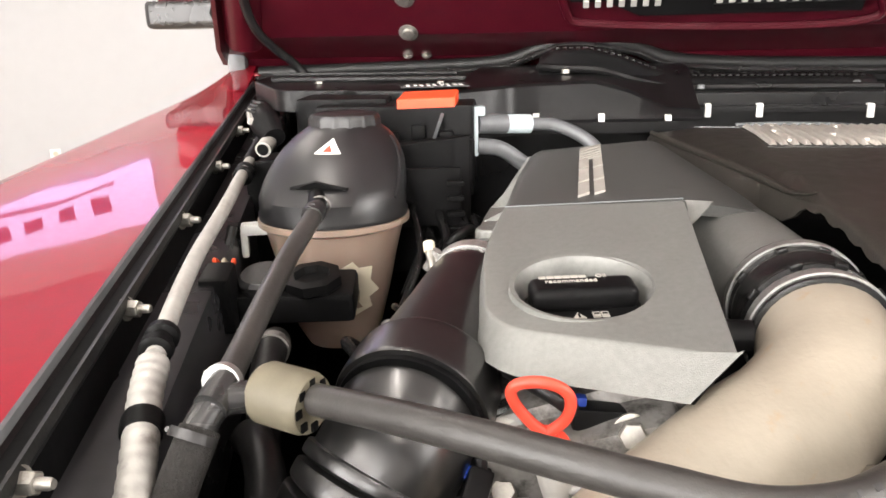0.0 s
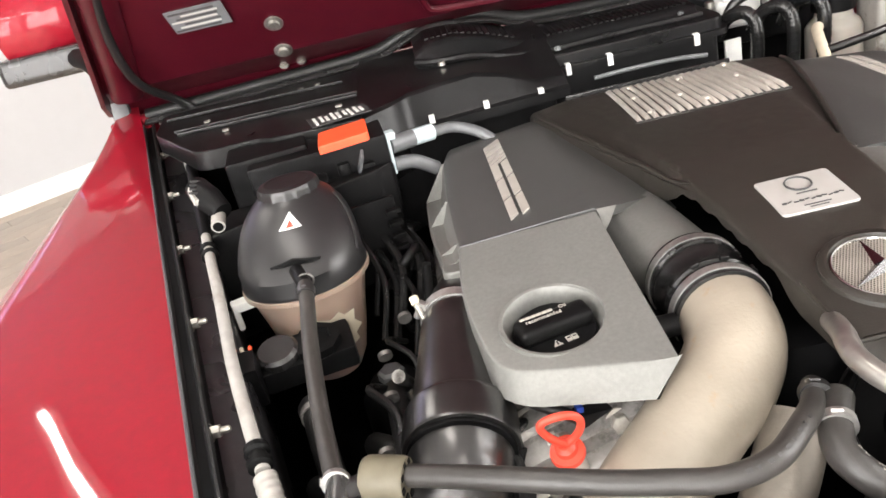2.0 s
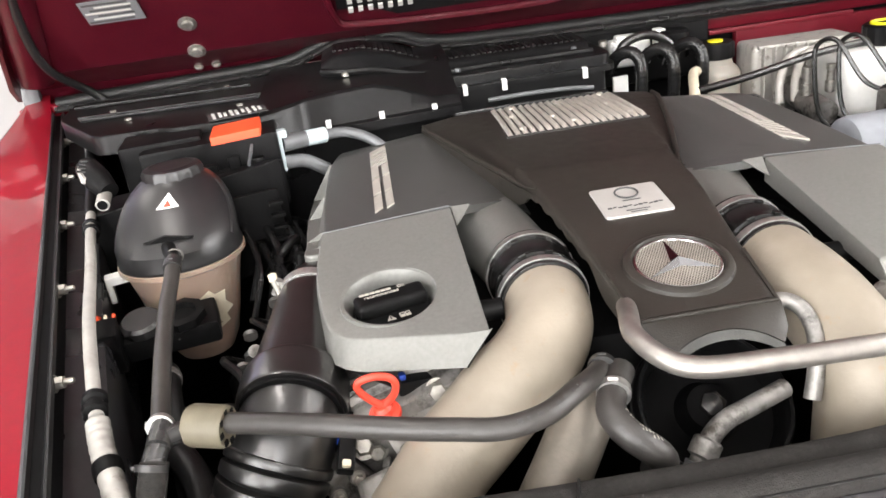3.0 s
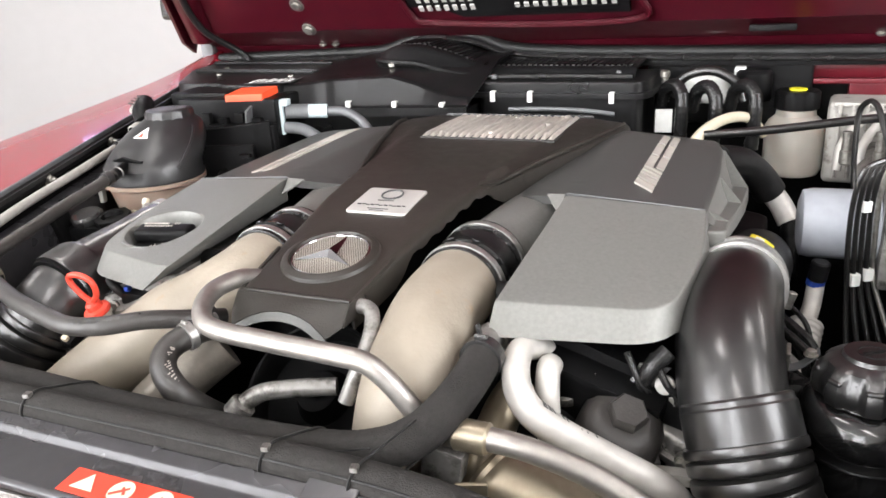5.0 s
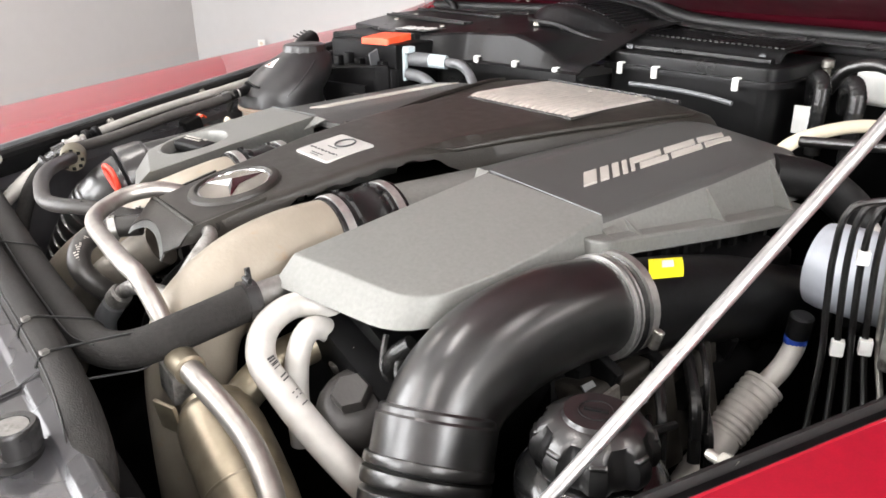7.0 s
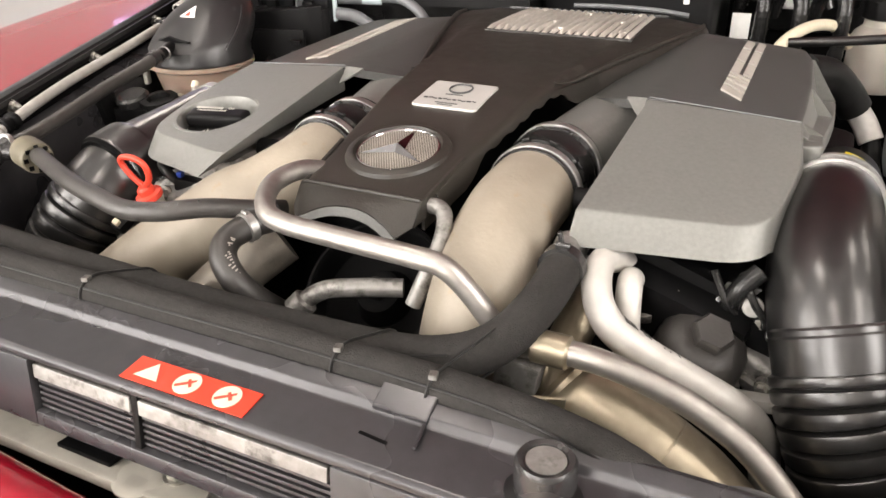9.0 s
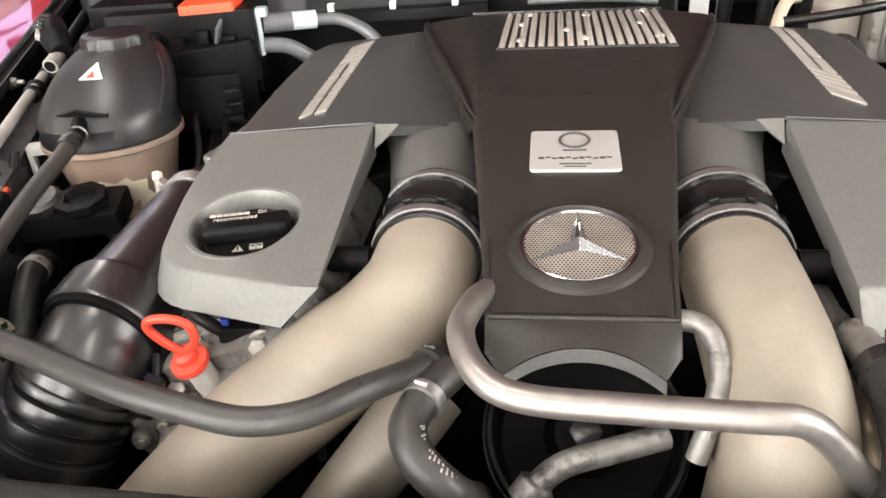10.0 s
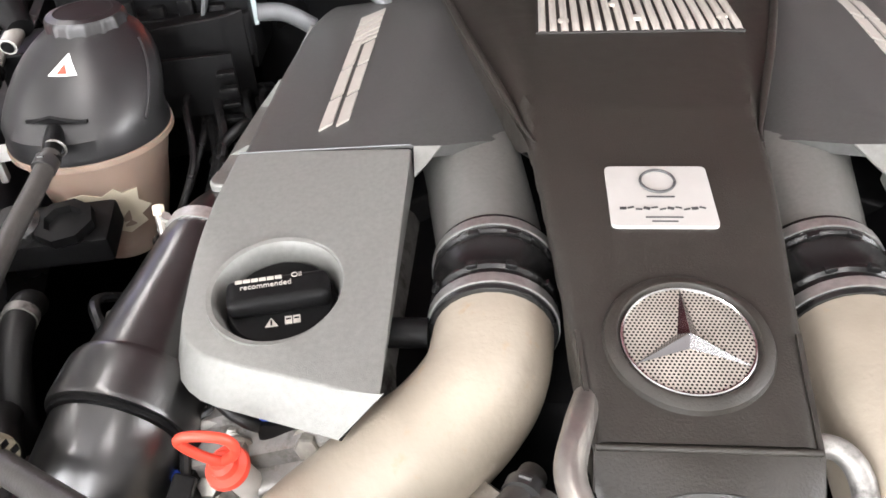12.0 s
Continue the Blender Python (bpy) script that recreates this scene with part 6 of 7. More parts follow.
# ---- engine front, low and mostly dark ----
block = thing("engine_block", (0, 0.2, 0.7), "dirty cast alloy engine front with dark plastic below the covers", "engine")
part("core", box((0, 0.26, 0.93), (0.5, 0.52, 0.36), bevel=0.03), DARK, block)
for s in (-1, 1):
    # right head and timing cover are coloured near black for the shaded gap
    part("cylinder_head", box((s * 0.27, 0.24, 1.04), (0.2, 0.5, 0.14), (0, s * 20, 0), 0.02), ALU_DULL if s < 0 else DARK, block, "dirty cast alloy head" if s < 0 else "engine head darkened to near black for shade")
    part("timing_cover", box((s * 0.262, 0.0, 1.045), (0.13, 0.05, 0.11), (12, s * 18, 0), 0.014), ALU_DULL if s < 0 else DARK, block, "cast alloy timing cover" if s < 0 else "timing cover darkened to near black for shade")
    part("cam_housing", lathe([(0.036, 0), (0.036, 0.012), (0.03, 0.016), (0.012, 0.018)], (s * 0.225, -0.018, 1.03), (0, -1, 0.35), 30), BLACK, block, "round black sensor housing")
    for dx, dz, r in () if s > 0 else ((0.03, 0.035, 0.008), (0.045, -0.01, 0.0075), (-0.02, 0.045, 0.009), (0.0, -0.05, 0.0085)):
        part("flange_bolt", hexbolt((s * (0.262 + dx), -0.025 + 0.02 * abs(dz), 1.05 + dz), (0, -1, 0.3), r, 0.012), ZINC, block, "zinc flange bolt")
    for k in range(5):
        x = 0.21 + 0.03 * k
        part("rib", box((s * x, -0.026, 1.0 + 0.006 * (k % 2)), (0.008, 0.014, 0.05), (12, 0, s * 10 * (k - 2)), 0.003), ALU_DULL, block)


def connector(c, turn, marker, label):
    """A small black plug with a coloured lock and its lead."""
    t = thing("sensor_plug", c, label, "connector", "sensor plugs")
    c = Vector(c)
    q = Euler([radians(a) for a in turn]).to_matrix()
    part("body", box(c, (0.034, 0.016, 0.015), turn, 0.003), BLACK, t)
    part("lock", box(c + q @ Vector((-0.012, 0, 0.01)), (0.007, 0.008, 0.0065), turn, 0.002), marker, t, "coloured lock tab")
    part("lead", tube([c + q @ Vector((0.016, 0, 0)), c + q @ Vector((0.035, 0.008, 0.002)), c + q @ Vector((0.05, 0.03, -0.015))], 0.004, 12, 8), RUBBER, t)


connector((-0.262, -0.015, 1.1), (0, 5, 10), BLUE, "black sensor plug with a blue lock tab")
connector((-0.2558, -0.015, 1.084), (10, 5, -5), WHITE, "black sensor plug with a white lock tab")
connector((-0.3296, -0.0227, 1.064), (0, -30, 60), BLUE, "black sensor plug with a blue lock tab")
connector((-0.3343, -0.05, 1.059), (20, -30, 80), TAPE, "black sensor plug with a cream lock tab")
connector((0.336, 0.037, 1.042), (0, 30, 100), BLUE, "black sensor plug with a blue lock tab")
connector((0.285, 0.03, 1.085), (0, 0, 30), BLUE, "black sensor plug with a blue lock tab")
connector((0.31, 0.05, 1.05), (0, 40, 60), WHITE, "black sensor plug with a white lock tab")
solo("vacuum_line", tube([(-0.3201, 0.0137, 1.114), (-0.3012, -0.0136, 1.118), (-0.2823, -0.0227, 1.111), (-0.2729, -0.0136, 1.095)], 0.0055, 20, 10), RUBBER, "thin black line under the airbox cover", "hose")
solo("engine_bolt", hexbolt((0.347, 0.023, 1.009), (0, -0.8, 0.6), 0.01, 0.014), ZINC, "zinc hex bolt head on the engine", "bolt", "engine bolts")
solo("engine_bolt", hexbolt((-0.319, -0.026, 1.046), (0, -0.7, 0.7), 0.009, 0.014), ZINC, "zinc hex bolt head on the engine", "bolt", "engine bolts")
for k, p in enumerate(([(0.3, 0.02, 1.09), (0.32, 0.0, 1.06), (0.325, 0.01, 1.01), (0.31, 0.03, 0.95)], [(0.35, 0.08, 1.07), (0.345, 0.05, 1.03), (0.34, 0.04, 0.98), (0.33, 0.03, 0.92)], [(0.22, 0.04, 1.1), (0.25, 0.01, 1.09), (0.28, 0.0, 1.095), (0.3, 0.02, 1.09)])):
    solo("wiring_sleeve", tube(p, 0.006, 24, 10, ribs=(14, 0.06)), BLACK, "black corrugated wiring sleeve", "cable", "wiring sleeves")

filt = thing("oil_filter_cap", (0.284, -0.03, 1.0), "black oil filter cap with a hex boss", "oil filter")
FA = Vector((0.3, -0.4, 0.87)).normalized()
fc = Vector((0.308, -0.045, 1.07))
part("cap", lathe([(0.032, -0.08), (0.0365, -0.07), (0.038, -0.03), (0.0365, -0.016), (0.031, -0.006), (0.018, 0.001)], fc, FA, 40, wobble=lambda a, h: 1 + (0.02 if math.sin(a * 16) > 0.5 and h < -0.013 else 0)), FILTER, filt)
part("hex_boss", lathe([(0.0175, -0.001), (0.0175, 0.009), (0.0155, 0.0115), (0.007, 0.011)], fc, FA, 6), FILTER, filt)

pul = thing("pulley", (0.005, -0.08, 1.0), "large black pulley with a polished rim under the coolant pipe", "pulley")
PA = Vector((0, -0.62, 0.78)).normalized()
pc = Vector((0.006, -0.07, 1.06))
part("rim", lathe([(0.066, -0.03), (0.0725, -0.026), (0.0725, -0.002), (0.07, 0.002), (0.067, 0.002), (0.064, -0.004), (0.061, -0.03)], pc, PA, 60), BLACK, pul)
part("web", lathe([(0.064, -0.03), (0.064, -0.026), (0.03, -0.03), (0.022, -0.012), (0.012, -0.01)], pc, PA, 48), DARK, pul)
part("hub_bolt", lathe([(0.012, -0.012), (0.012, -0.002), (0.009, 0.0)], pc, PA, 6), SLATE, pul)
solo("drive_belt", ring(pc - PA * 0.014, PA, 0.0735, 0.0016, 50, 6), RUBBER, "black drive belt on the pulley", "belt")

t = thing("marked_hose", (-0.1, -0.14, 1.05), "short black hose bend with white print marks", "hose")
mp = [(-0.085, -0.085, 1.122), (-0.1, -0.11, 1.12), (-0.108, -0.132, 1.114), (-0.1, -0.15, 1.105), (-0.082, -0.158, 1.09), (-0.072, -0.148, 1.07), (-0.07, -0.12, 1.04)]
part("tube", tube(mp, 0.0125, 40, 16), HOSE_GREY, t)
way = spline(mp, 200)
for k in range(16):
    i = 70 + 4 * k
    d = (way[i + 1] - way[i - 1]).normalized()
    n = Vector((0.8, -0.3, 0.5))
    n = (n - d * d.dot(n)).normalized()
    side = d.cross(n)
    bm = bmesh.new()
    bm.faces.new([bm.verts.new(way[i] + n * (0.0126 - abs(c) * 0.22) + d * a * 0.0004 + side * c + d * c * 0.3) for a, c in ((-1.6, -0.003), (1.6, -0.003), (1.6, 0.003 - 0.0014 * (k % 3)), (-1.6, 0.003 - 0.0014 * (k % 3)))])
    part("print", thicken(bm, 0.0004), LETTER, t, "pale print mark")
clamp((-0.1, -0.112, 1.12), (0.3, 0.9, 0.1), 0.0128, 0.004, parent=t, worm=(0, 0, 1))
t = thing("elbow_pipe", (-0.02, -0.1, 1.03), "dull grey elbow pipe with a flared joint", "pipe")
part("tube", tube([(0.055, -0.1, 1.085), (0.02, -0.115, 1.085), (-0.012, -0.125, 1.08), (-0.032, -0.135, 1.065), (-0.045, -0.145, 1.045)], 0.0085, 30, 14), ALU_DULL, t)
part("joint", lathe([(0.009, -0.012), (0.0125, -0.01), (0.0125, 0.004), (0.01, 0.006)], (-0.03, -0.134, 1.067), (0.6, 0.4, 0.7), 20), ALU_DULL, t)
part("foot", tube([(-0.038, -0.14, 1.055), (-0.052, -0.15, 1.03), (-0.06, -0.15, 0.99)], 0.0125, 12, 14), GREYM, t)
t = thing("bypass_pipe", (0.08, -0.08, 1.08), "thin grey metal pipe beside the cover apron", "pipe")
part("tube", tube([(0.058, -0.06, 1.15), (0.075, -0.063, 1.149), (0.084, -0.075, 1.143), (0.086, -0.09, 1.128), (0.08, -0.105, 1.105), (0.072, -0.115, 1.08)], 0.0072, 30, 12), ALU_DULL, t)
part("nut", lathe([(0.0065, 0), (0.0078, 0.002), (0.0078, 0.01), (0.006, 0.012)], (0.052, -0.052, 1.152), (1, -0.2, 0), 14), SLATE, t)
pipe("lower_charge_pipe", [(-0.105, -0.06, 1.085), (-0.135, -0.095, 1.058), (-0.17, -0.125, 1.02), (-0.21, -0.15, 0.965), (-0.25, -0.17, 0.89)], 0.027, SHADED_BEIGE, "beige cast pipe behind the charge pipe, darkened as in shade", "pipe", 30, 22)
pipe("lower_charge_pipe", [(0.205, -0.02, 1.07), (0.2, -0.06, 1.06), (0.195, -0.1, 1.03), (0.19, -0.12, 0.98), (0.19, -0.13, 0.9)], 0.018, HEAT, "golden heat-aged pipe behind the coolant joint", "pipe", 30, 18)

# ---- right side of the bay ----
ps = thing("steering_reservoir", (0.492, 0.035, 0.98), "glossy black fluid reservoir with a lobed screw cap", "reservoir")
part("bowl", lathe([(0.03, 0.96), (0.042, 0.975), (0.048, 1.0), (0.0495, 1.02), (0.047, 1.032), (0.0475, 1.036), (0.0535, 1.043), (0.0565, 1.053), (0.0555, 1.063), (0.05, 1.072), (0.042, 1.0765), (0.036, 1.077), (0.033, 1.084)], (0.496, 0.038, 0), (0, 0, 1), 50), GLOSS, ps)
part("seam", ring((0.496, 0.038, 1.03), (0, 0, 1), 0.0495, 0.002, 50, 8), GLOSS, ps)
cap_ = part("cap", lathe([(0.034, 1.076), (0.041, 1.08), (0.043, 1.086), (0.0425, 1.095), (0.039, 1.101), (0.037, 1.106), (0.0345, 1.11), (0.028, 1.1135), (0.024, 1.1145), (0.0225, 1.118), (0.01, 1.1185)], (0.496, 0.038, 0), (0, 0, 1), 96, wobble=lambda a, h: 1 + (0.055 * max(-1.0, min(1.0, 2.5 * math.cos(8 * a))) * (h < 1.108))), BLACK_GLOSS, ps, "lobed black screw cap")
for k in range(8):
    a = k * math.pi / 4
    part("lobe", box((0.496 + 0.038 * math.cos(a), 0.038 + 0.038 * math.sin(a), 1.1), (0.009, 0.013, 0.007), (0, 22, math.degrees(a)), 0.0025, seg=3), BLACK_GLOSS, cap_)
part("cap_mark", ring((0.496, 0.038, 1.1185), (0, 0, 1), 0.012, 0.0008, 24, 6), BLACK, cap_)
part("grip_bar", box((0.496, 0.038, 1.119), (0.018, 0.004, 0.002), (0, 0, 30), 0.001), BLACK, cap_)
solo("reservoir_hose", tube([(0.52, -0.02, 1.0), (0.54, -0.05, 0.98), (0.55, -0.1, 0.94), (0.55, -0.16, 0.88)], 0.012, 24, 12), RUBBER, "black hose below the reservoir", "hose")

ac = thing("ac_hose", (0.465, 0.28, 0.95), "pale ribbed alloy service hose with a black valve cap", "hose")
part("upper_pipe", tube([(0.467, 0.37, 1.045), (0.4665, 0.367, 1.035), (0.464, 0.355, 1.018), (0.458, 0.335, 1.0)], 0.0105, 20, 16), WHITE_PIPE, ac)
part("ferrule", tube([(0.459, 0.338, 1.003), (0.455, 0.31, 0.982), (0.453, 0.285, 0.963)], 0.0205, 60, 20, ribs=(9, 0.05)), WHITE_PIPE, ac, "ribbed crimp ferrule")
part("lower_hose", tube([(0.453, 0.288, 0.966), (0.454, 0.24, 0.935), (0.458, 0.18, 0.9), (0.462, 0.12, 0.85)], 0.0185, 60, 20, ribs=(30, 0.025)), WHITE_PIPE, ac)
part("valve_cap", lathe([(0.0095, 0), (0.0115, 0.002), (0.0115, 0.024), (0.0095, 0.026)], (0.4675, 0.369, 1.05), (0.12, -0.05, 1), 20), BLACK, ac, "black valve cap")
part("blue_band", lathe([(0.0105, -0.007), (0.0112, -0.006), (0.0112, 0.0), (0.0105, 0.001)], (0.467, 0.37, 1.0495), (0.12, -0.05, 1), 20), BLUE, ac, "blue band")

absu = thing("brake_hydraulic_unit", (0.54, 0.44, 1.0), "alloy brake hydraulic unit with a grey round motor", "brake unit")
part("motor", lathe([(0.03, -0.062), (0.043, -0.058), (0.0455, -0.047), (0.0455, 0.03)], (0.503, 0.445, 1.102), (1, 0.05, 0), 40), MOTOR, absu, "pale blue-grey round motor")
part("block", box((0.575, 0.45, 1.1), (0.08, 0.12, 0.13), (0, 0, 0), 0.006), ALU_DULL, absu, "cast alloy valve block")
part("ecu", box((0.64, 0.45, 1.1), (0.05, 0.12, 0.13), (0, 0, 0), 0.008), BLACK, absu)
for k in range(2):
    part("port", lathe([(0.014, 0), (0.014, 0.006), (0.009, 0.007), (0.008, 0.001)], (0.565, 0.389, 1.075 + 0.05 * k), (0, -1, 0), 20), HEAT, absu)
for k in range(5):
    dx, dy = 0.008 * k, 0.011 * k
    bl = thing("brake_line", (0.5 + dx, 0.35 + dy, 1.0), "thin black brake line bent down beside the hydraulic unit", "brake line", "brake lines")
    part("tube", tube([(0.6, 0.43 + dy * 0.6, 1.19 + 0.002 * k), (0.56 + dx, 0.4 + dy, 1.206), (0.515 + dx, 0.362 + dy, 1.204), (0.5 + dx, 0.352 + dy, 1.19), (0.495 + dx, 0.354 + dy, 1.15), (0.496 + dx, 0.356 + dy, 1.1), (0.5 + dx, 0.356 + dy, 1.05), (0.504 + dx * 1.4, 0.345 + dy, 1.0), (0.512 + dx * 2, 0.32 + dy, 0.93)], 0.0032, 60, 8), BLACK_GLOSS if k < 4 else ZINC, bl)
    if k == 2:
        part("clip", box((0.4955 + dx, 0.354 + dy, 1.155 - 0.004 * k), (0.011, 0.009, 0.014), (0, 0, 30), 0.002), WHITE, bl, "white line clip")
    if k in (1, 3):
        part("clip", box((0.5 + dx, 0.356 + dy, 1.056), (0.012, 0.01, 0.016), (0, 0, 30), 0.002), WHITE, bl, "white line clip")
for k in range(2):
    solo("brake_line", tube([(0.54 + 0.05 * k, 0.6, 1.06), (0.52 + 0.045 * k, 0.64, 1.1), (0.515 + 0.045 * k, 0.655, 1.19), (0.52 + 0.045 * k, 0.65, 1.222), (0.535 + 0.045 * k, 0.62, 1.225), (0.56 + 0.05 * k, 0.57, 1.16), (0.6 + 0.05 * k, 0.52, 1.15), (0.7, 0.5, 1.155)], 0.0042, 60, 8), BLACK_GLOSS, "thin black brake line arching over the booster", "brake line", "arched brake lines")
master = thing("master_cylinder", (0.56, 0.8, 1.0), "cast alloy brake master cylinder with a booster behind", "brake cylinder")
part("booster", box((0.585, 0.85, 1.13), (0.2, 0.09, 0.14), (0, 0, -4), 0.012, seg=3), CASTING, master, "pale ribbed casting")
for k in range(9):
    part("booster_rib", box((0.5 + 0.0205 * k, 0.803 - 0.0012 * k, 1.135), (0.005, 0.014, 0.125), (0, 0, -4), 0.002), CASTING, master)
part("top_rib", box((0.585, 0.806, 1.196), (0.19, 0.02, 0.008), (0, 0, -4), 0.003), CASTING, master)
for k in range(2):
    part("pale_pipe", tube([(0.5 + 0.03 * k, 0.74, 1.1), (0.505 + 0.03 * k, 0.75, 1.14), (0.53 + 0.03 * k, 0.77, 1.175), (0.57 + 0.03 * k, 0.785, 1.185), (0.61 + 0.02 * k, 0.79, 1.17)], 0.0075, 30, 10), WHITE_PIPE, master, "pale curved pipe")
part("cylinder", tube([(0.565, 0.83, 1.115), (0.55, 0.74, 1.1), (0.545, 0.66, 1.09)], 0.024, 10, 20), ALU_DULL, master)
for x in (0.505, 0.55):
    part("union", lathe([(0.007, -0.02), (0.009, -0.018), (0.009, 0.0), (0.007, 0.002), (0.007, 0.02), (0.0085, 0.022), (0.0085, 0.03)], (x, 0.66, 1.15), (0, 0, 1), 14), ZINC, master)
part("black_crossbar", tube([(0.3, 0.645, 1.172), (0.4, 0.66, 1.18), (0.55, 0.7, 1.194), (0.7, 0.72, 1.2)], 0.007, 24, 12), BLACK_GLOSS, master)
t = thing("coolant_reservoir", (0.435, 0.88, 1.08), "white fluid reservoir with a black cap and yellow disc", "reservoir")
part("body", lathe([(0.045, 1.06), (0.05, 1.07), (0.05, 1.145), (0.045, 1.155), (0.034, 1.165), (0.032, 1.178)], (0.435, 0.878, 0), (0, 0, 1), 36), mat("milky_reservoir_plastic", (0.42, 0.39, 0.34), 0.4, 0, 0.08, 40, sub=0.1), t, "milky white body")
part("cap", lathe([(0.034, 1.176), (0.037, 1.178), (0.037, 1.205), (0.034, 1.209), (0.02, 1.209)], (0.435, 0.878, 0), (0, 0, 1), 48, wobble=lambda a, h: 1 + (0.03 if math.sin(a * 14) > 0 and 1.177 < h < 1.206 else 0)), BLACK, t)
part("disc", lathe([(0.015, 1.209), (0.015, 1.2115)], (0.435, 0.878, 0), (0, 0, 1), 24), YELLOW, t, "yellow disc")
t = thing("brake_fluid_tank", (0.66, 0.72, 1.08), "large white brake fluid tank with a black and yellow cap", "reservoir")
part("body", box((0.675, 0.73, 1.13), (0.17, 0.15, 0.12), (0, 0, -12), 0.022, seg=4), WHITE, t, "milky white body")
part("cap", lathe([(0.036, 1.188), (0.04, 1.19), (0.04, 1.222), (0.036, 1.226), (0.02, 1.226)], (0.69, 0.72, 0), (0, 0, 1), 48, wobble=lambda a, h: 1 + (0.04 if math.sin(a * 16) > 0 and 1.189 < h < 1.223 else 0)), BLACK, t)
part("cap_ring", ring((0.69, 0.72, 1.2265), (0, 0, 1), 0.026, 0.0035, 32, 6), YELLOW, t, "yellow cap print")
part("outlet", box((0.68, 0.65, 1.1), (0.07, 0.04, 0.06), (0, 0, -12), 0.012), BLACK, t)
# valves and corrugated hoses at the right end of the intake
t = thing("heater_valve", (0.27, 0.9, 1.15), "white heater valve block with metal studs", "valve")
part("body", box((0.275, 0.935, 1.203), (0.085, 0.045, 0.055), (0, 0, -6), 0.012, seg=3), WHITE, t)
part("cap", box((0.27, 0.93, 1.232), (0.05, 0.035, 0.016), (0, 0, -6), 0.008), WHITE, t)
part("stud", lathe([(0.006, 0), (0.006, 0.03), (0.009, 0.032), (0.009, 0.042), (0.006, 0.044)], (0.205, 0.88, 1.2), (0, 0, 1), 12), ZINC, t)
part("ear", box((0.335, 0.92, 1.225), (0.02, 0.03, 0.04), (0, 0, 0), 0.004), WHITE, t)
part("white_tag", box((0.215, 0.81, 1.162), (0.03, 0.006, 0.042), (0, 0, 5), 0.001), WHITE, t, "white tag")
for k, (x, y) in enumerate(((0.235, 0.8), (0.292, 0.785), (0.355, 0.8))):
    solo("corrugated_hose", tube([(x - 0.03, y + 0.05, 1.18), (x - 0.022, y + 0.03, 1.214), (x - 0.002, y + 0.005, 1.227), (x + 0.012, y - 0.01, 1.212), (x + 0.014, y - 0.015, 1.18), (x + 0.012, y - 0.012, 1.12)], 0.0118, 60, 14, ribs=(22, 0.06)), RUBBER_GLOSS, "black corrugated hose arching beside the intake housing", "hose", "corrugated hoses")
solo("ribbed_band", tube([(0.22, 0.86, 1.2), (0.245, 0.86, 1.235), (0.29, 0.86, 1.245), (0.33, 0.86, 1.225), (0.345, 0.86, 1.19)], 0.009, 40, 10), BLACK_GLOSS, "black hose looped over the heater valve", "hose")
solo("pump_motor", lathe([(0.03, 0), (0.032, 0.004), (0.032, 0.05), (0.026, 0.056)], (0.36, 0.91, 1.185), (0, 0, 1), 26), BLACK, "small black round actuator on the bulkhead", "actuator")
solo("white_hose", tube([(0.28, 0.6, 1.14), (0.291, 0.638, 1.168), (0.31, 0.69, 1.18), (0.335, 0.747, 1.182), (0.362, 0.79, 1.172), (0.385, 0.82, 1.14)], 0.0088, 60, 14, ribs=(40, 0.015)), TAPE, "cream braided hose arching behind the airbox", "hose")
solo("heater_hose", tube([(0.33, 0.52, 1.16), (0.362, 0.575, 1.145), (0.388, 0.61, 1.115), (0.405, 0.62, 1.09)], 0.024, 24, 18), RUBBER, "thick black heater hose behind the airbox", "hose")
t = thing("hose_nipple", (0.43, 0.62, 1.05), "pale grey nipple with a braided collar", "hose fitting")
part("nipple", tube([(0.4, 0.62, 1.097), (0.42, 0.615, 1.075), (0.435, 0.605, 1.05)], 0.017, 10, 16), WHITE_PIPE, t)
part("tail", tube([(0.435, 0.605, 1.05), (0.44, 0.59, 1.02), (0.44, 0.56, 0.98)], 0.013, 12, 14, ribs=(8, 0.08)), BLACK, t)
t = thing("exhaust_shield", (0.43, 0.3, 0.9), "black and brown engine castings under the intake tube", "engine part")
part("manifold", tube([(0.35, 0.12, 1.03), (0.38, 0.2, 1.015), (0.39, 0.32, 0.99), (0.39, 0.45, 0.96)], 0.042, 20, 20), DARK, t)
part("rail_cover", box((0.36, 0.3, 1.06), (0.08, 0.34, 0.07), (6, 10, 0), 0.015), BLACK, t)
for k in range(5):
    part("fin", box((0.405, 0.15 + 0.06 * k, 1.05 - 0.01 * k), (0.03, 0.012, 0.06), (0, 20, 0), 0.004), BLACK, t)
part("alloy_boss", lathe([(0.02, 0), (0.022, 0.004), (0.022, 0.03), (0.012, 0.034)], (0.43, 0.09, 1.02), (0.5, -0.6, 0.5), 24), BLACK, t)
for p in ((0.42, 0.06, 1.04), (0.435, 0.11, 1.0), (0.45, 0.16, 0.98)):
    part("stud", lathe([(0.006, 0), (0.006, 0.02), (0.004, 0.022)], p, (0.6, -0.4, 0.7), 10), ZINC, t)
solo("steel_strap", box((0.435, 0.14, 1.0), (0.004, 0.02, 0.14), (10, 0, 0), 0.001), ZINC, "thin bare steel strap in the bay", "strap")
st = thing("hood_strut", (0.56, -0.05, 1.15), "polished chrome hood strut rod", "strut")
part("rod", tube([(0.533, -0.15, 1.061), (0.568, 0.0, 1.193), (0.637, 0.3, 1.457), (0.706, 0.6, 1.72)], 0.0043, 20, 14), STRUT, st)
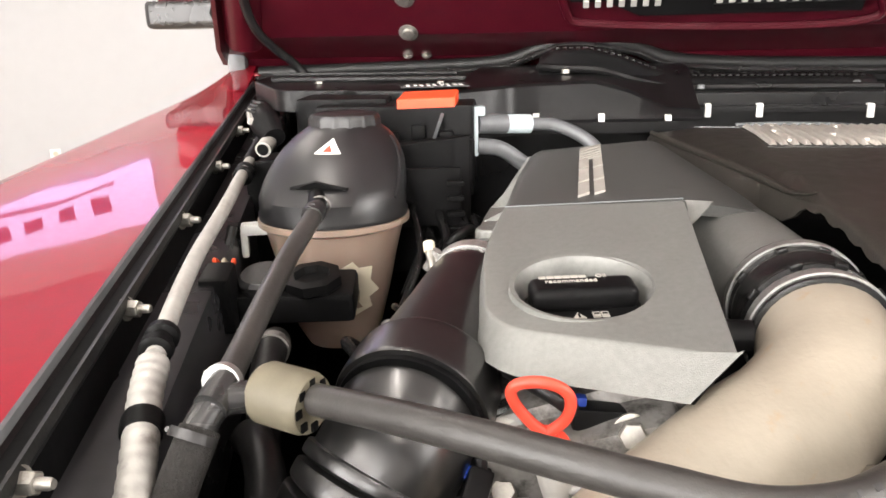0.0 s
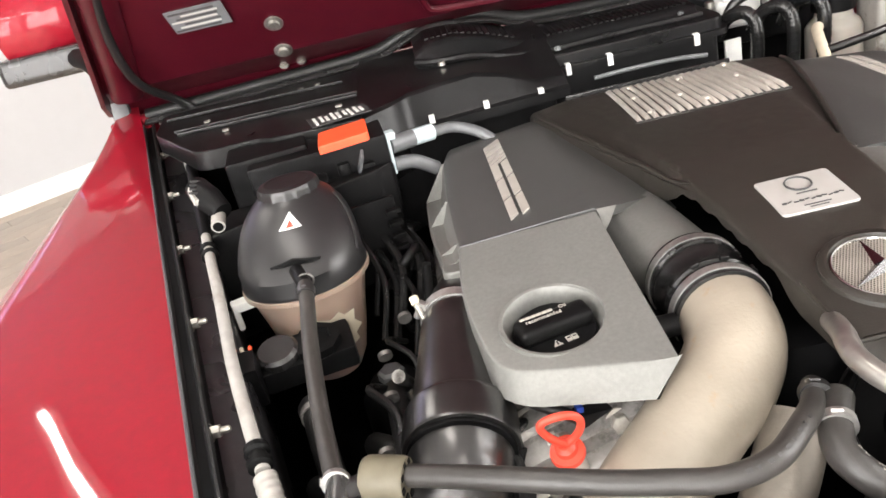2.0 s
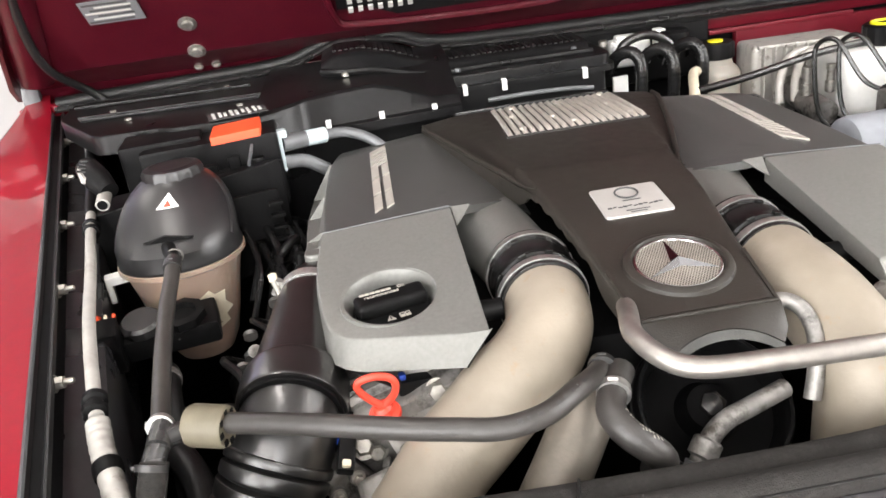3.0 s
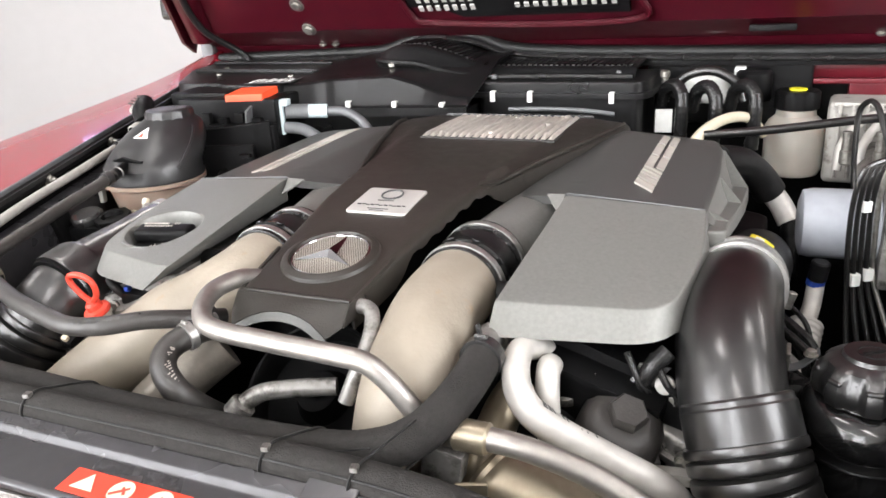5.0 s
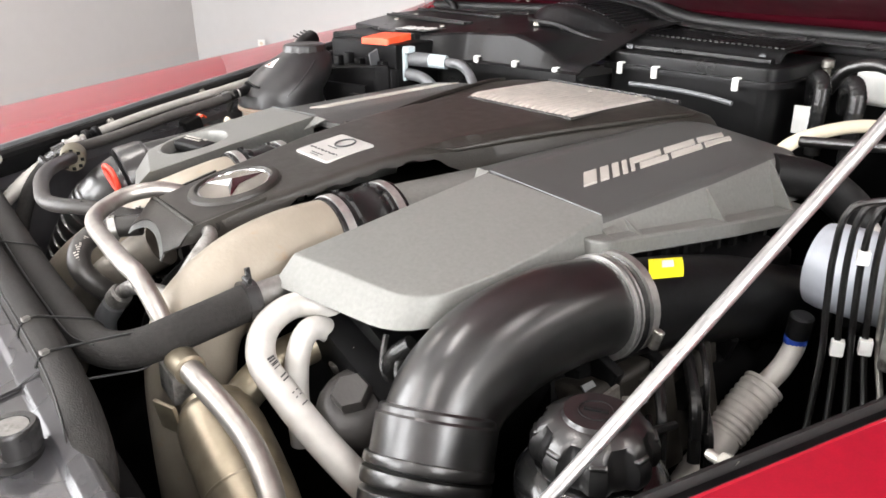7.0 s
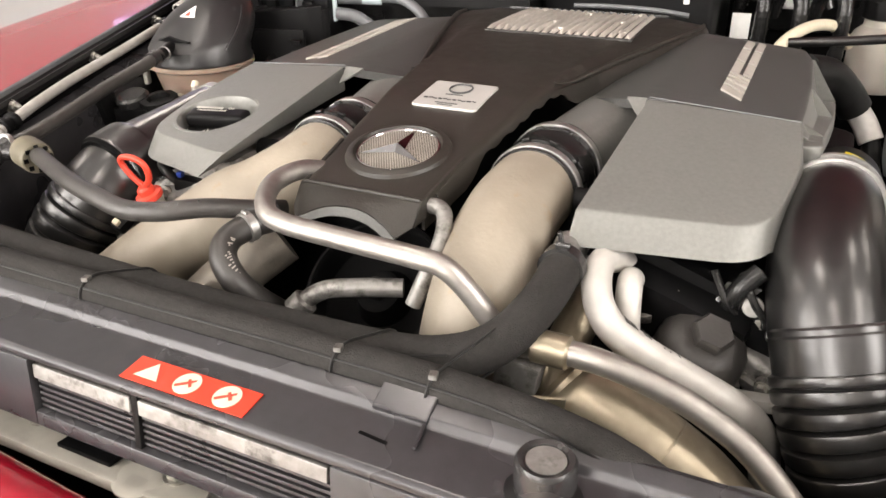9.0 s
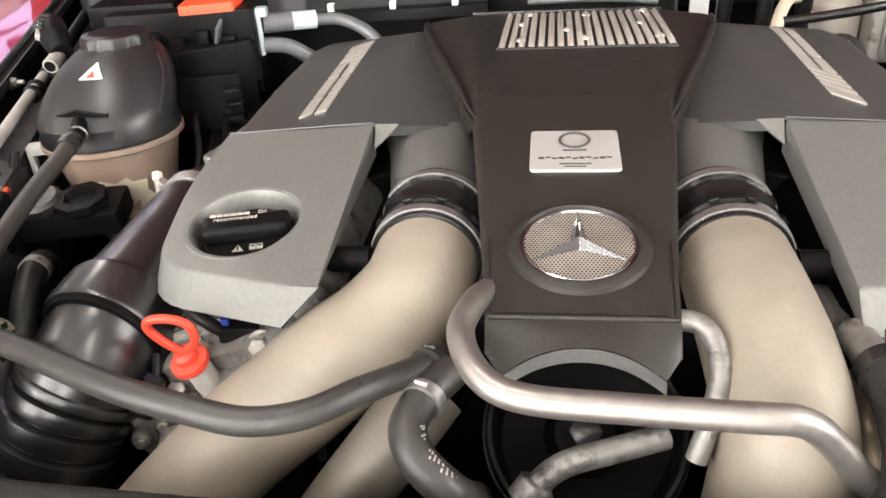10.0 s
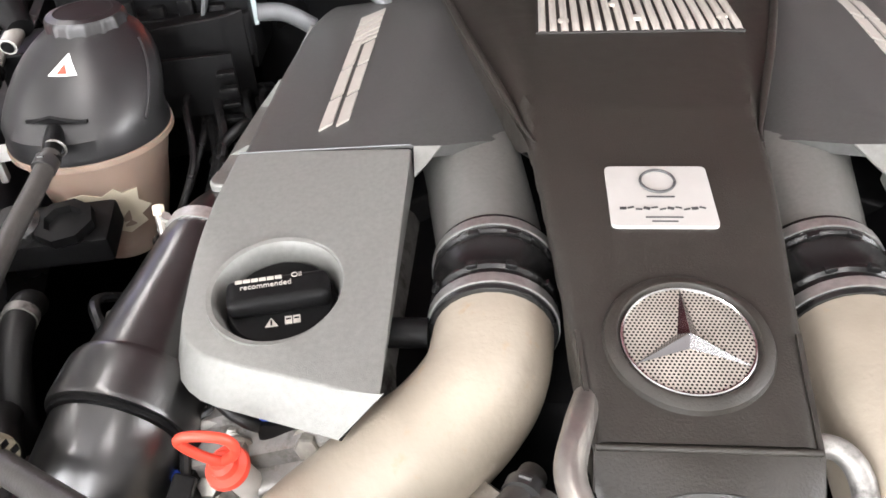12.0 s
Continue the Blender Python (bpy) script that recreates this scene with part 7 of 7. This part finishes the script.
part("ball_joint", lathe([(0.009, -0.012), (0.011, -0.008), (0.011, 0.008), (0.008, 0.012)], (0.532, -0.154, 1.057), (0.17, 0.74, 0.65), 16), BLACK, st)

zone(0.006, -0.0085, 0.0)
# ---- radiator support at the front ----
front = thing("radiator_panel", (0, -0.28, 0.95), "dark grey radiator top panel with a slot and moulded clips", "radiator panel")
XS0, XS1, XA, XB = -0.17, 0.11, -0.575, 0.475


def front_beam(profile, x0, x1, name, material, label=""):
    """Sweeps a profile of (y, z) across the car."""
    bm = bmesh.new()
    a, b = [[bm.verts.new((x, y, z)) for y, z in profile] for x in (x0, x1)]
    m = len(profile)
    for i in range(m):
        bm.faces.new((a[i], a[(i + 1) % m], b[(i + 1) % m], b[i]))
    bm.faces.new(a), bm.faces.new(list(reversed(b)))
    bmesh.ops.recalc_face_normals(bm, faces=bm.faces)
    long = [e for e in bm.edges if abs(e.verts[0].co.x - e.verts[1].co.x) > 0.01]
    bmesh.ops.bevel(bm, geom=long, offset=0.0012, segments=2, profile=0.5, affect="EDGES")
    return part(name, bm, material, front, label)


front_beam([(-0.232, 1.03), (-0.232, 1.0935), (-0.2345, 1.098), (-0.24, 1.1), (-0.2515, 1.0965), (-0.2555, 1.091), (-0.2965, 1.0865), (-0.3, 1.084), (-0.3005, 1.079), (-0.25, 1.06)], XA, XB, "top_plate", PANEL_GREY, "dark grey glossy top face")
for x0, x1 in ((XA, XS0), (XS1, XB)):
    front_beam([(-0.296, 1.0785), (-0.3015, 1.0785), (-0.308, 1.02), (-0.298, 1.02)], x0, x1, "face", PANEL_GREY)
front_beam([(-0.29, 1.033), (-0.3065, 1.033), (-0.308, 1.02), (-0.295, 1.02)], XS0 + 0.001, XS1 - 0.001, "face_lower", PANEL_GREY)
for x0, x1 in ((XS0 + 0.004, -0.064), (-0.056, XS1 - 0.003)):
    part("slot_bar", box(((x0 + x1) / 2, -0.2995, 1.0695), (x1 - x0, 0.004, 0.0125), (-8, 0, 0), 0.0015), ALU_DULL, front, "pale bar in the slot")
part("slot_post", box((-0.06, -0.299, 1.058), (0.006, 0.006, 0.05), (-8, 0, 0), 0.001), BLACK, front)
for k in range(5):
    part("fin", box((-0.03, -0.297 - 0.0006 * k, 1.0585 - 0.0055 * k), (XS1 - XS0 - 0.006, 0.004, 0.0028), (-8, 0, 0), 0.0006), PANEL_GREY, front, "dark condenser fin")
part("fin_pack", box((-0.03, -0.29, 1.05), (XS1 - XS0, 0.004, 0.05), (-8, 0, 0), 0), DARK, front)
for x in (-0.3, 0.135):
    bm = box((x, -0.244, 1.098), (0.042, 0.024, 0.006), (22, 0, 0), 0.002)
    box((x, -0.2335, 1.094), (0.042, 0.006, 0.018), (0, 0, 0), 0.002, bm=bm)
    box((x + 0.02, -0.262, 1.0925), (0.003, 0.03, 0.003), (6, 0, 8), 0.001, bm=bm)
    part("moulded_clip", bm, PANEL_GREY, front, "black saddle clip")
    part("tool_slot", box((x - 0.008, -0.276, 1.0888), (0.022, 0.0025, 0.001), (5, 0, -6), 0), DARK, front)
lab = thing("warning_label", (-0.02, -0.288, 1.09), "red warning label with three pale pictogram shapes", "label")
part("sheet", box((-0.02, -0.2825, 1.0888), (0.112, 0.024, 0.0008), (5.8, 0, 0), 0), mat("red_label_vinyl", (0.72, 0.045, 0.02), 0.45, 0, 0.04, 60), lab)
bm = bmesh.new()
def label_z(y):
    return 1.0892 + 0.1 * (y + 0.2825)


bm.faces.new([bm.verts.new((-0.055 + a, -0.2825 + b, label_z(-0.2825 + b) + 0.0005)) for a, b in ((-0.012, -0.007), (0.01, -0.007), (-0.001, 0.009))])
part("triangle", thicken(bm, 0.0004), TAPE, lab, "pale triangle")
for x in (-0.022, 0.014):
    part("disc", lathe([(0.0105, 0), (0.0105, 0.0006)], (x, -0.2825, label_z(-0.2825)), (0, -0.1, 1), 28), TAPE, lab, "pale round pictogram")
    part("stroke", box((x, -0.2825, label_z(-0.2825) + 0.0008), (0.018, 0.0022, 0.0005), (5.8, 0, 40), 0), DIP_RED, lab)
    part("stroke", box((x + 0.002, -0.282, label_z(-0.282) + 0.0008), (0.009, 0.0022, 0.0005), (5.8, 0, -50), 0), DIP_RED, lab)
buf = thing("hood_buffer", (0.235, -0.262, 1.07), "grey rubber hood buffer with a pale top", "buffer")
part("base", lathe([(0.024, 0), (0.024, 0.008), (0.018, 0.01), (0.016, 0.016)], (0.242, -0.274, 1.081), (0, 0, 1), 30), RUBBER, buf)
part("cup", lathe([(0.016, 0.012), (0.0185, 0.014), (0.0185, 0.03), (0.0165, 0.033), (0.013, 0.032), (0.012, 0.029)], (0.242, -0.274, 1.081), (0, 0, 1), 30), SLATE, buf, "dark grey cup")
part("pale_top", lathe([(0.012, 0.028), (0.012, 0.0315), (0.006, 0.032)], (0.242, -0.274, 1.081), (0, 0, 1), 24), ALU_DULL, buf, "pale top")
part("support_arm", box((0.3, -0.268, 1.082), (0.12, 0.04, 0.012), (3, 0, 0), 0.004), ALU_DULL, front, "bare alloy arm")
solo("corner_elbow", lathe([(0.045, -0.05), (0.048, -0.02), (0.046, 0.0), (0.038, 0.02), (0.024, 0.032), (0.01, 0.036)], (0.355, -0.245, 1.055), (0.1, -0.1, 1), 36), GREYM, "grey domed end cap at the radiator corner", "cap")
zone(0, 0.042, -0.014)
lock = thing("lock_carrier", (-0.15, -0.34, 0.9), "pale primed lock carrier with dark openings", "bracket")
part("plate", box((-0.12, -0.335, 0.995), (0.3, 0.05, 0.012), (-6, 0, 0), 0.004), PRIMER, lock, "pale primed steel plate")
part("opening", box((-0.135, -0.335, 1.0035), (0.06, 0.026, 0.004), (-6, 0, 0), 0.001), DARK, lock)
for x, y in ((-0.21, -0.325), (-0.05, -0.33), (0.0, -0.34)):
    part("bolt", hexbolt((x, y, 1.001), (0, 0, 1), 0.009, 0.01), ZINC, lock)
part("dimple", lathe([(0.022, 0.0), (0.022, 0.002), (0.015, 0.004), (0.008, 0.002)], (-0.075, -0.345, 1.0), (0, 0, 1), 24), PRIMER, lock)
zone(0, 0.022, -0.006)
nose = thing("front_panel", (0, -0.4, 0.9), "cherry red front crossmember below the grille", "body panel", kind="structure")
part("crossmember", tube([(-0.62, -0.36, 0.995), (-0.3, -0.375, 0.985), (0.0, -0.39, 0.98), (0.3, -0.375, 0.985), (0.62, -0.36, 0.995)], 0.032, 40, 16), RED, nose)
part("lower_face", box((0, -0.37, 0.85), (1.3, 0.03, 0.26), bevel=0.01), BLACK, nose)
part("core_panel", box((0, -0.25, 0.87), (1.05, 0.03, 0.36), bevel=0.004), DARK, nose)
zone()


# ---- small fittings in the dark gaps round the engine ----
rng = random.Random(7)


def loose_lead(pts, r, label="thin black lead in the engine bay"):
    solo("wire", tube(pts, r, 30, 8), RUBBER_GLOSS, label, "cable", "thin leads")


def casting(c, s, turn, label, material=ALU_DULL, boss=2):
    """A rough casting lump with bosses and a rib."""
    t = thing("casting", c, label, "engine part", "small castings")
    c = Vector(c)
    q = Euler([radians(a) for a in turn]).to_matrix()
    part("body", box(c, s, turn, min(s) * 0.25, seg=3), material, t)
    part("rib", box(c + q @ Vector((0, -s[1] * 0.5, 0)), (s[0] * 0.9, s[1] * 0.35, s[2] * 0.16), turn, 0.0015), material, t)
    for k in range(boss):
        p = c + q @ Vector((s[0] * (-0.3 + 0.6 * k / max(1, boss - 1)), -s[1] * 0.5, s[2] * 0.2))
        part("boss", lathe([(0.0085, -0.002), (0.008, 0.006), (0.005, 0.0065)], p, q @ Vector((0, -1, 0.2)), 14), material, t)
        part("bolt", hexbolt(p + q @ Vector((0, -0.006, 0)), q @ Vector((0, -1, 0.2)), 0.005, 0.006), ZINC, t, "zinc bolt")


casting((-0.318, 0.012, 1.07), (0.06, 0.03, 0.05), (14, -18, 8), "pale cast alloy bracket under the airbox cover", CASTING)
plug = thing("timing_plug", (-0.232, 0.012, 1.09), "round alloy plug in a black seat under the airbox cover", "engine part")
part("seat", lathe([(0.016, -0.004), (0.017, 0.0), (0.015, 0.005), (0.011, 0.006)], (-0.232, 0.014, 1.089), (0, -0.85, 0.5), 26), BLACK, plug)
part("plug", lathe([(0.0115, 0.0), (0.0115, 0.006), (0.009, 0.0075), (0.0045, 0.007), (0.004, 0.004)], (-0.232, 0.014, 1.089), (0, -0.85, 0.5), 26), CASTING, plug, "pale alloy plug")
part("gasket_line", tube([(-0.25, 0.014, 1.082), (-0.258, 0.01, 1.088), (-0.268, 0.008, 1.086), (-0.276, 0.006, 1.093), (-0.29, 0.008, 1.092)], 0.0016, 20, 6), BLACK, plug)
casting((-0.2587, -0.03, 1.0535), (0.06, 0.024, 0.05), (18, -20, 0), "dull cast cover beside the dipstick")
casting((-0.2918, -0.055, 1.017), (0.07, 0.03, 0.04), (25, -15, 5), "dirty cast alloy lug low on the engine")
casting((-0.339, -0.0318, 1.014), (0.04, 0.03, 0.06), (0, -30, 20), "dirty cast alloy lug beside the intake tube")
casting((0.33, 0.02, 1.07), (0.05, 0.03, 0.035), (10, 15, -8), "dark cast bracket under the airbox cover", GREYM)
casting((0.345, 0.0, 1.02), (0.045, 0.03, 0.05), (15, 20, -12), "dirty cast alloy lug beside the intake elbow")
casting((0.24, 0.01, 1.04), (0.05, 0.03, 0.05), (15, 10, 0), "dirty cast alloy lug behind the pale pipes", GREYM)
casting((0.19, 0.02, 1.1), (0.028, 0.05, 0.03), (0, 10, 0), "small alloy bracket between duct and airbox", ALU_DULL, 1)
casting((-0.19, 0.02, 1.09), (0.028, 0.05, 0.03), (0, -10, 0), "small alloy bracket between duct and airbox", ALU_DULL, 1)
for side in (-1, 1):
    for k in range(9):
        x0, y0, z0 = side * rng.uniform(0.22, 0.35), rng.uniform(-0.03, 0.05), rng.uniform(1.0, 1.1)
        pts = [(x0, y0, z0)]
        for j in range(3):
            x0, y0, z0 = x0 + side * rng.uniform(-0.02, 0.035), y0 + rng.uniform(-0.012, 0.014), z0 - rng.uniform(-0.006, 0.035)
            pts.append((x0, y0, z0))
        loose_lead(pts, rng.choice((0.0026, 0.0035, 0.0045)))
for k in range(7):
    x0, y0, z0 = rng.uniform(0.24, 0.355), rng.uniform(0.0, 0.05), rng.uniform(1.02, 1.1)
    connector((x0, y0, z0), (rng.uniform(-20, 20), rng.uniform(-40, 40), rng.uniform(-90, 90)), (BLUE, BLACK, WHITE_PIPE, BLACK)[k % 4], "small black sensor plug under the airbox cover")
for side in (-1, 1):
    for k in range(5):
        solo("engine_bolt", hexbolt((side * rng.uniform(0.25, 0.34), rng.uniform(-0.04, 0.0), rng.uniform(1.0, 1.09)), (0, -0.8, 0.6), 0.006, 0.01), ZINC, "zinc hex bolt head on the engine", "bolt", "engine bolts")
t = thing("stud_bracket", (0.34, 0.012, 1.04), "pale cast bracket with a blue stud cap beside the intake elbow", "bracket")
part("plate", slab(rounded([(0.322, -0.004), (0.352, 0.002), (0.356, 0.02), (0.33, 0.03), (0.32, 0.016)], 0.004), lambda x, y: 1.052, 0.05, bevel=0.003), ALU_DULL, t)
part("stud_cap", lathe([(0.006, 0), (0.0065, 0.003), (0.005, 0.009), (0.003, 0.01)], (0.337, 0.008, 1.053), (0, -0.3, 1), 16), BLUE, t, "blue stud cap")
part("bolt", hexbolt((0.342, -0.004, 1.024), (0, -0.8, 0.6), 0.0085, 0.01), CASTING, t, "pale bolt head")
solo("engine_bolt", hexbolt((0.257, -0.002, 1.086), (0, -0.8, 0.6), 0.0085, 0.011), CASTING, "pale hex bolt head under the airbox cover", "bolt", "engine bolts")
# airbox wall and small pieces round the right intake elbow
snork = thing("airbox_wall", (0.4, 0.22, 0.95), "brown-black moulded airbox wall under the intake tube", "airbox")
part("panel", box((0.402, 0.215, 1.0), (0.05, 0.2, 0.12), (0, -8, 3), 0.008, seg=3), COVER_BROWN, snork)
for y, d in ((0.15, 0.012), (0.205, 0.02), (0.275, 0.014)):
    part("facet", box((0.424 + d * 0.3, y, 1.005), (d, 0.038, 0.1), (6, -10, rng.uniform(-14, 14)), 0.005, seg=2), COVER_BROWN, snork)
for k, (c, a) in enumerate((((0.438, 0.1, 1.045), (0, 20, 70)), ((0.452, 0.115, 1.03), (10, -15, 40)), ((0.432, 0.085, 1.02), (30, 0, 100)))):
    connector(c, a, (BLACK, ZINC, BLACK)[k], "small black plug beside the reservoir cap")
t = thing("hose_bracket", (0.43, 0.12, 1.06), "bent grey steel bracket under the intake tube", "bracket")
part("strip", thicken(grid_sheet(span(0, 1, 12), span(0, 1, 2), lambda u, v: (0.412 + 0.05 * u, 0.118 + 0.014 * v + 0.01 * u, 1.066 - 0.02 * math.sin(u * 3.0) + 0.004 * u)), 0.0018), GREYM, t)
part("bolt", hexbolt((0.455, 0.125, 1.066), (0, 0, 1), 0.005, 0.006), ZINC, t)
# pieces on the engine face beside the oil filter
for k in range(5):
    a = 0.262 + 0.022 * k
    t = thing("cable_bracket", (a, 0.0, 1.06), "dark bent bracket with a lead on the engine face", "bracket", "cable brackets")
    h = rng.uniform(1.075, 1.105)
    part("strip", thicken(grid_sheet(span(0, 1, 8), span(0, 1, 2), lambda u, v: (a + 0.01 * v + 0.006 * math.sin(5 * u + k), -0.012 + 0.012 * u * u + 0.004 * k % 0.01, h - 0.045 * u)), 0.0022), (GREYM, SLATE, ALU_DULL, SLATE, GREYM)[k], t)
    part("boss", lathe([(0.009, 0), (0.0085, 0.008), (0.005, 0.009)], (a + 0.006, -0.006, h - 0.02), (0.1, -0.9, 0.4), 16), (SLATE, ALU_DULL)[k % 2], t)
    loose_lead([(a - 0.006, -0.004, h + 0.008), (a + 0.008, -0.018, h - 0.012), (a + 0.018, -0.012, h - 0.03), (a + 0.012, 0.01, h - 0.06)], 0.0034)
solo("coolant_hose", tube([(0.335, -0.002, 1.115), (0.322, -0.012, 1.1), (0.315, -0.01, 1.075), (0.322, 0.005, 1.045), (0.33, 0.02, 1.0)], 0.0085, 30, 14), RUBBER_GLOSS, "small black hose beside the oil filter", "hose")
connector((-0.3352, -0.0209, 1.068), (0, -50, 60), BLUE, "black sensor plug with a blue lock tab")

# leads in the dark well behind the tank and beside the covers
for k in range(7):
    x0, y0, z0 = -0.4 - 0.012 * k, 0.3 + rng.uniform(0, 0.16), 1.12 - rng.uniform(0, 0.06)
    loose_lead([(x0, y0 + 0.1, z0 - 0.02), (x0 - 0.01, y0 + 0.03, z0 + rng.uniform(-0.01, 0.02)), (x0 + 0.012, y0 - 0.04, z0 - 0.02), (x0, y0 - 0.1, z0 - 0.07)], rng.choice((0.004, 0.006, 0.0075)))
for k in range(6):
    x0, y0, z0 = rng.uniform(-0.47, -0.43), rng.uniform(0.04, 0.3), rng.uniform(1.03, 1.09)
    loose_lead([(x0, y0 + 0.06, z0 - 0.03), (x0 + rng.uniform(-0.02, 0.02), y0 + 0.02, z0), (x0 + rng.uniform(-0.02, 0.02), y0 - 0.03, z0 - 0.004), (x0 + 0.01, y0 - 0.07, z0 - 0.05)], rng.choice((0.0035, 0.005, 0.007)))
for k in range(5):
    c = (rng.uniform(-0.46, -0.42), 0.06 + 0.06 * k, rng.uniform(1.04, 1.08))
    solo("hose_clip", lathe([(0.0075, -0.003), (0.0088, -0.003), (0.0088, 0.003), (0.0075, 0.003)], c, (0.2, -0.9, rng.uniform(-0.5, 0.5)), 18), ALU_DULL, "small dull steel clip in the dark bay", "clamp", "hose clips")
for k in range(6):
    x0, y0, z0 = rng.uniform(0.43, 0.47), rng.uniform(0.1, 0.26), rng.uniform(1.0, 1.06)
    loose_lead([(x0 - 0.03, y0 + 0.03, z0 + 0.01), (x0, y0, z0), (x0 + 0.02, y0 - 0.02, z0 - 0.015), (x0 + 0.03, y0 - 0.03, z0 - 0.06)], rng.choice((0.003, 0.0045, 0.006)))
# coupling lead ends by the tank clamp
t = thing("clamp_screw", (-0.3957, 0.152, 1.134), "steel worm screw with a pale plastic end on the tube clamp", "clamp")
part("screw", tube([(-0.3938, 0.144, 1.139), (-0.3995, 0.156, 1.153)], 0.004, 4, 10), ZINC, t)
part("pale_end", lathe([(0.003, 0), (0.005, 0.001), (0.005, 0.009), (0.003, 0.01)], (-0.3995, 0.156, 1.153), (-0.2, 0.6, 0.7), 8), TAPE, t, "pale plastic end")

plank_floor()
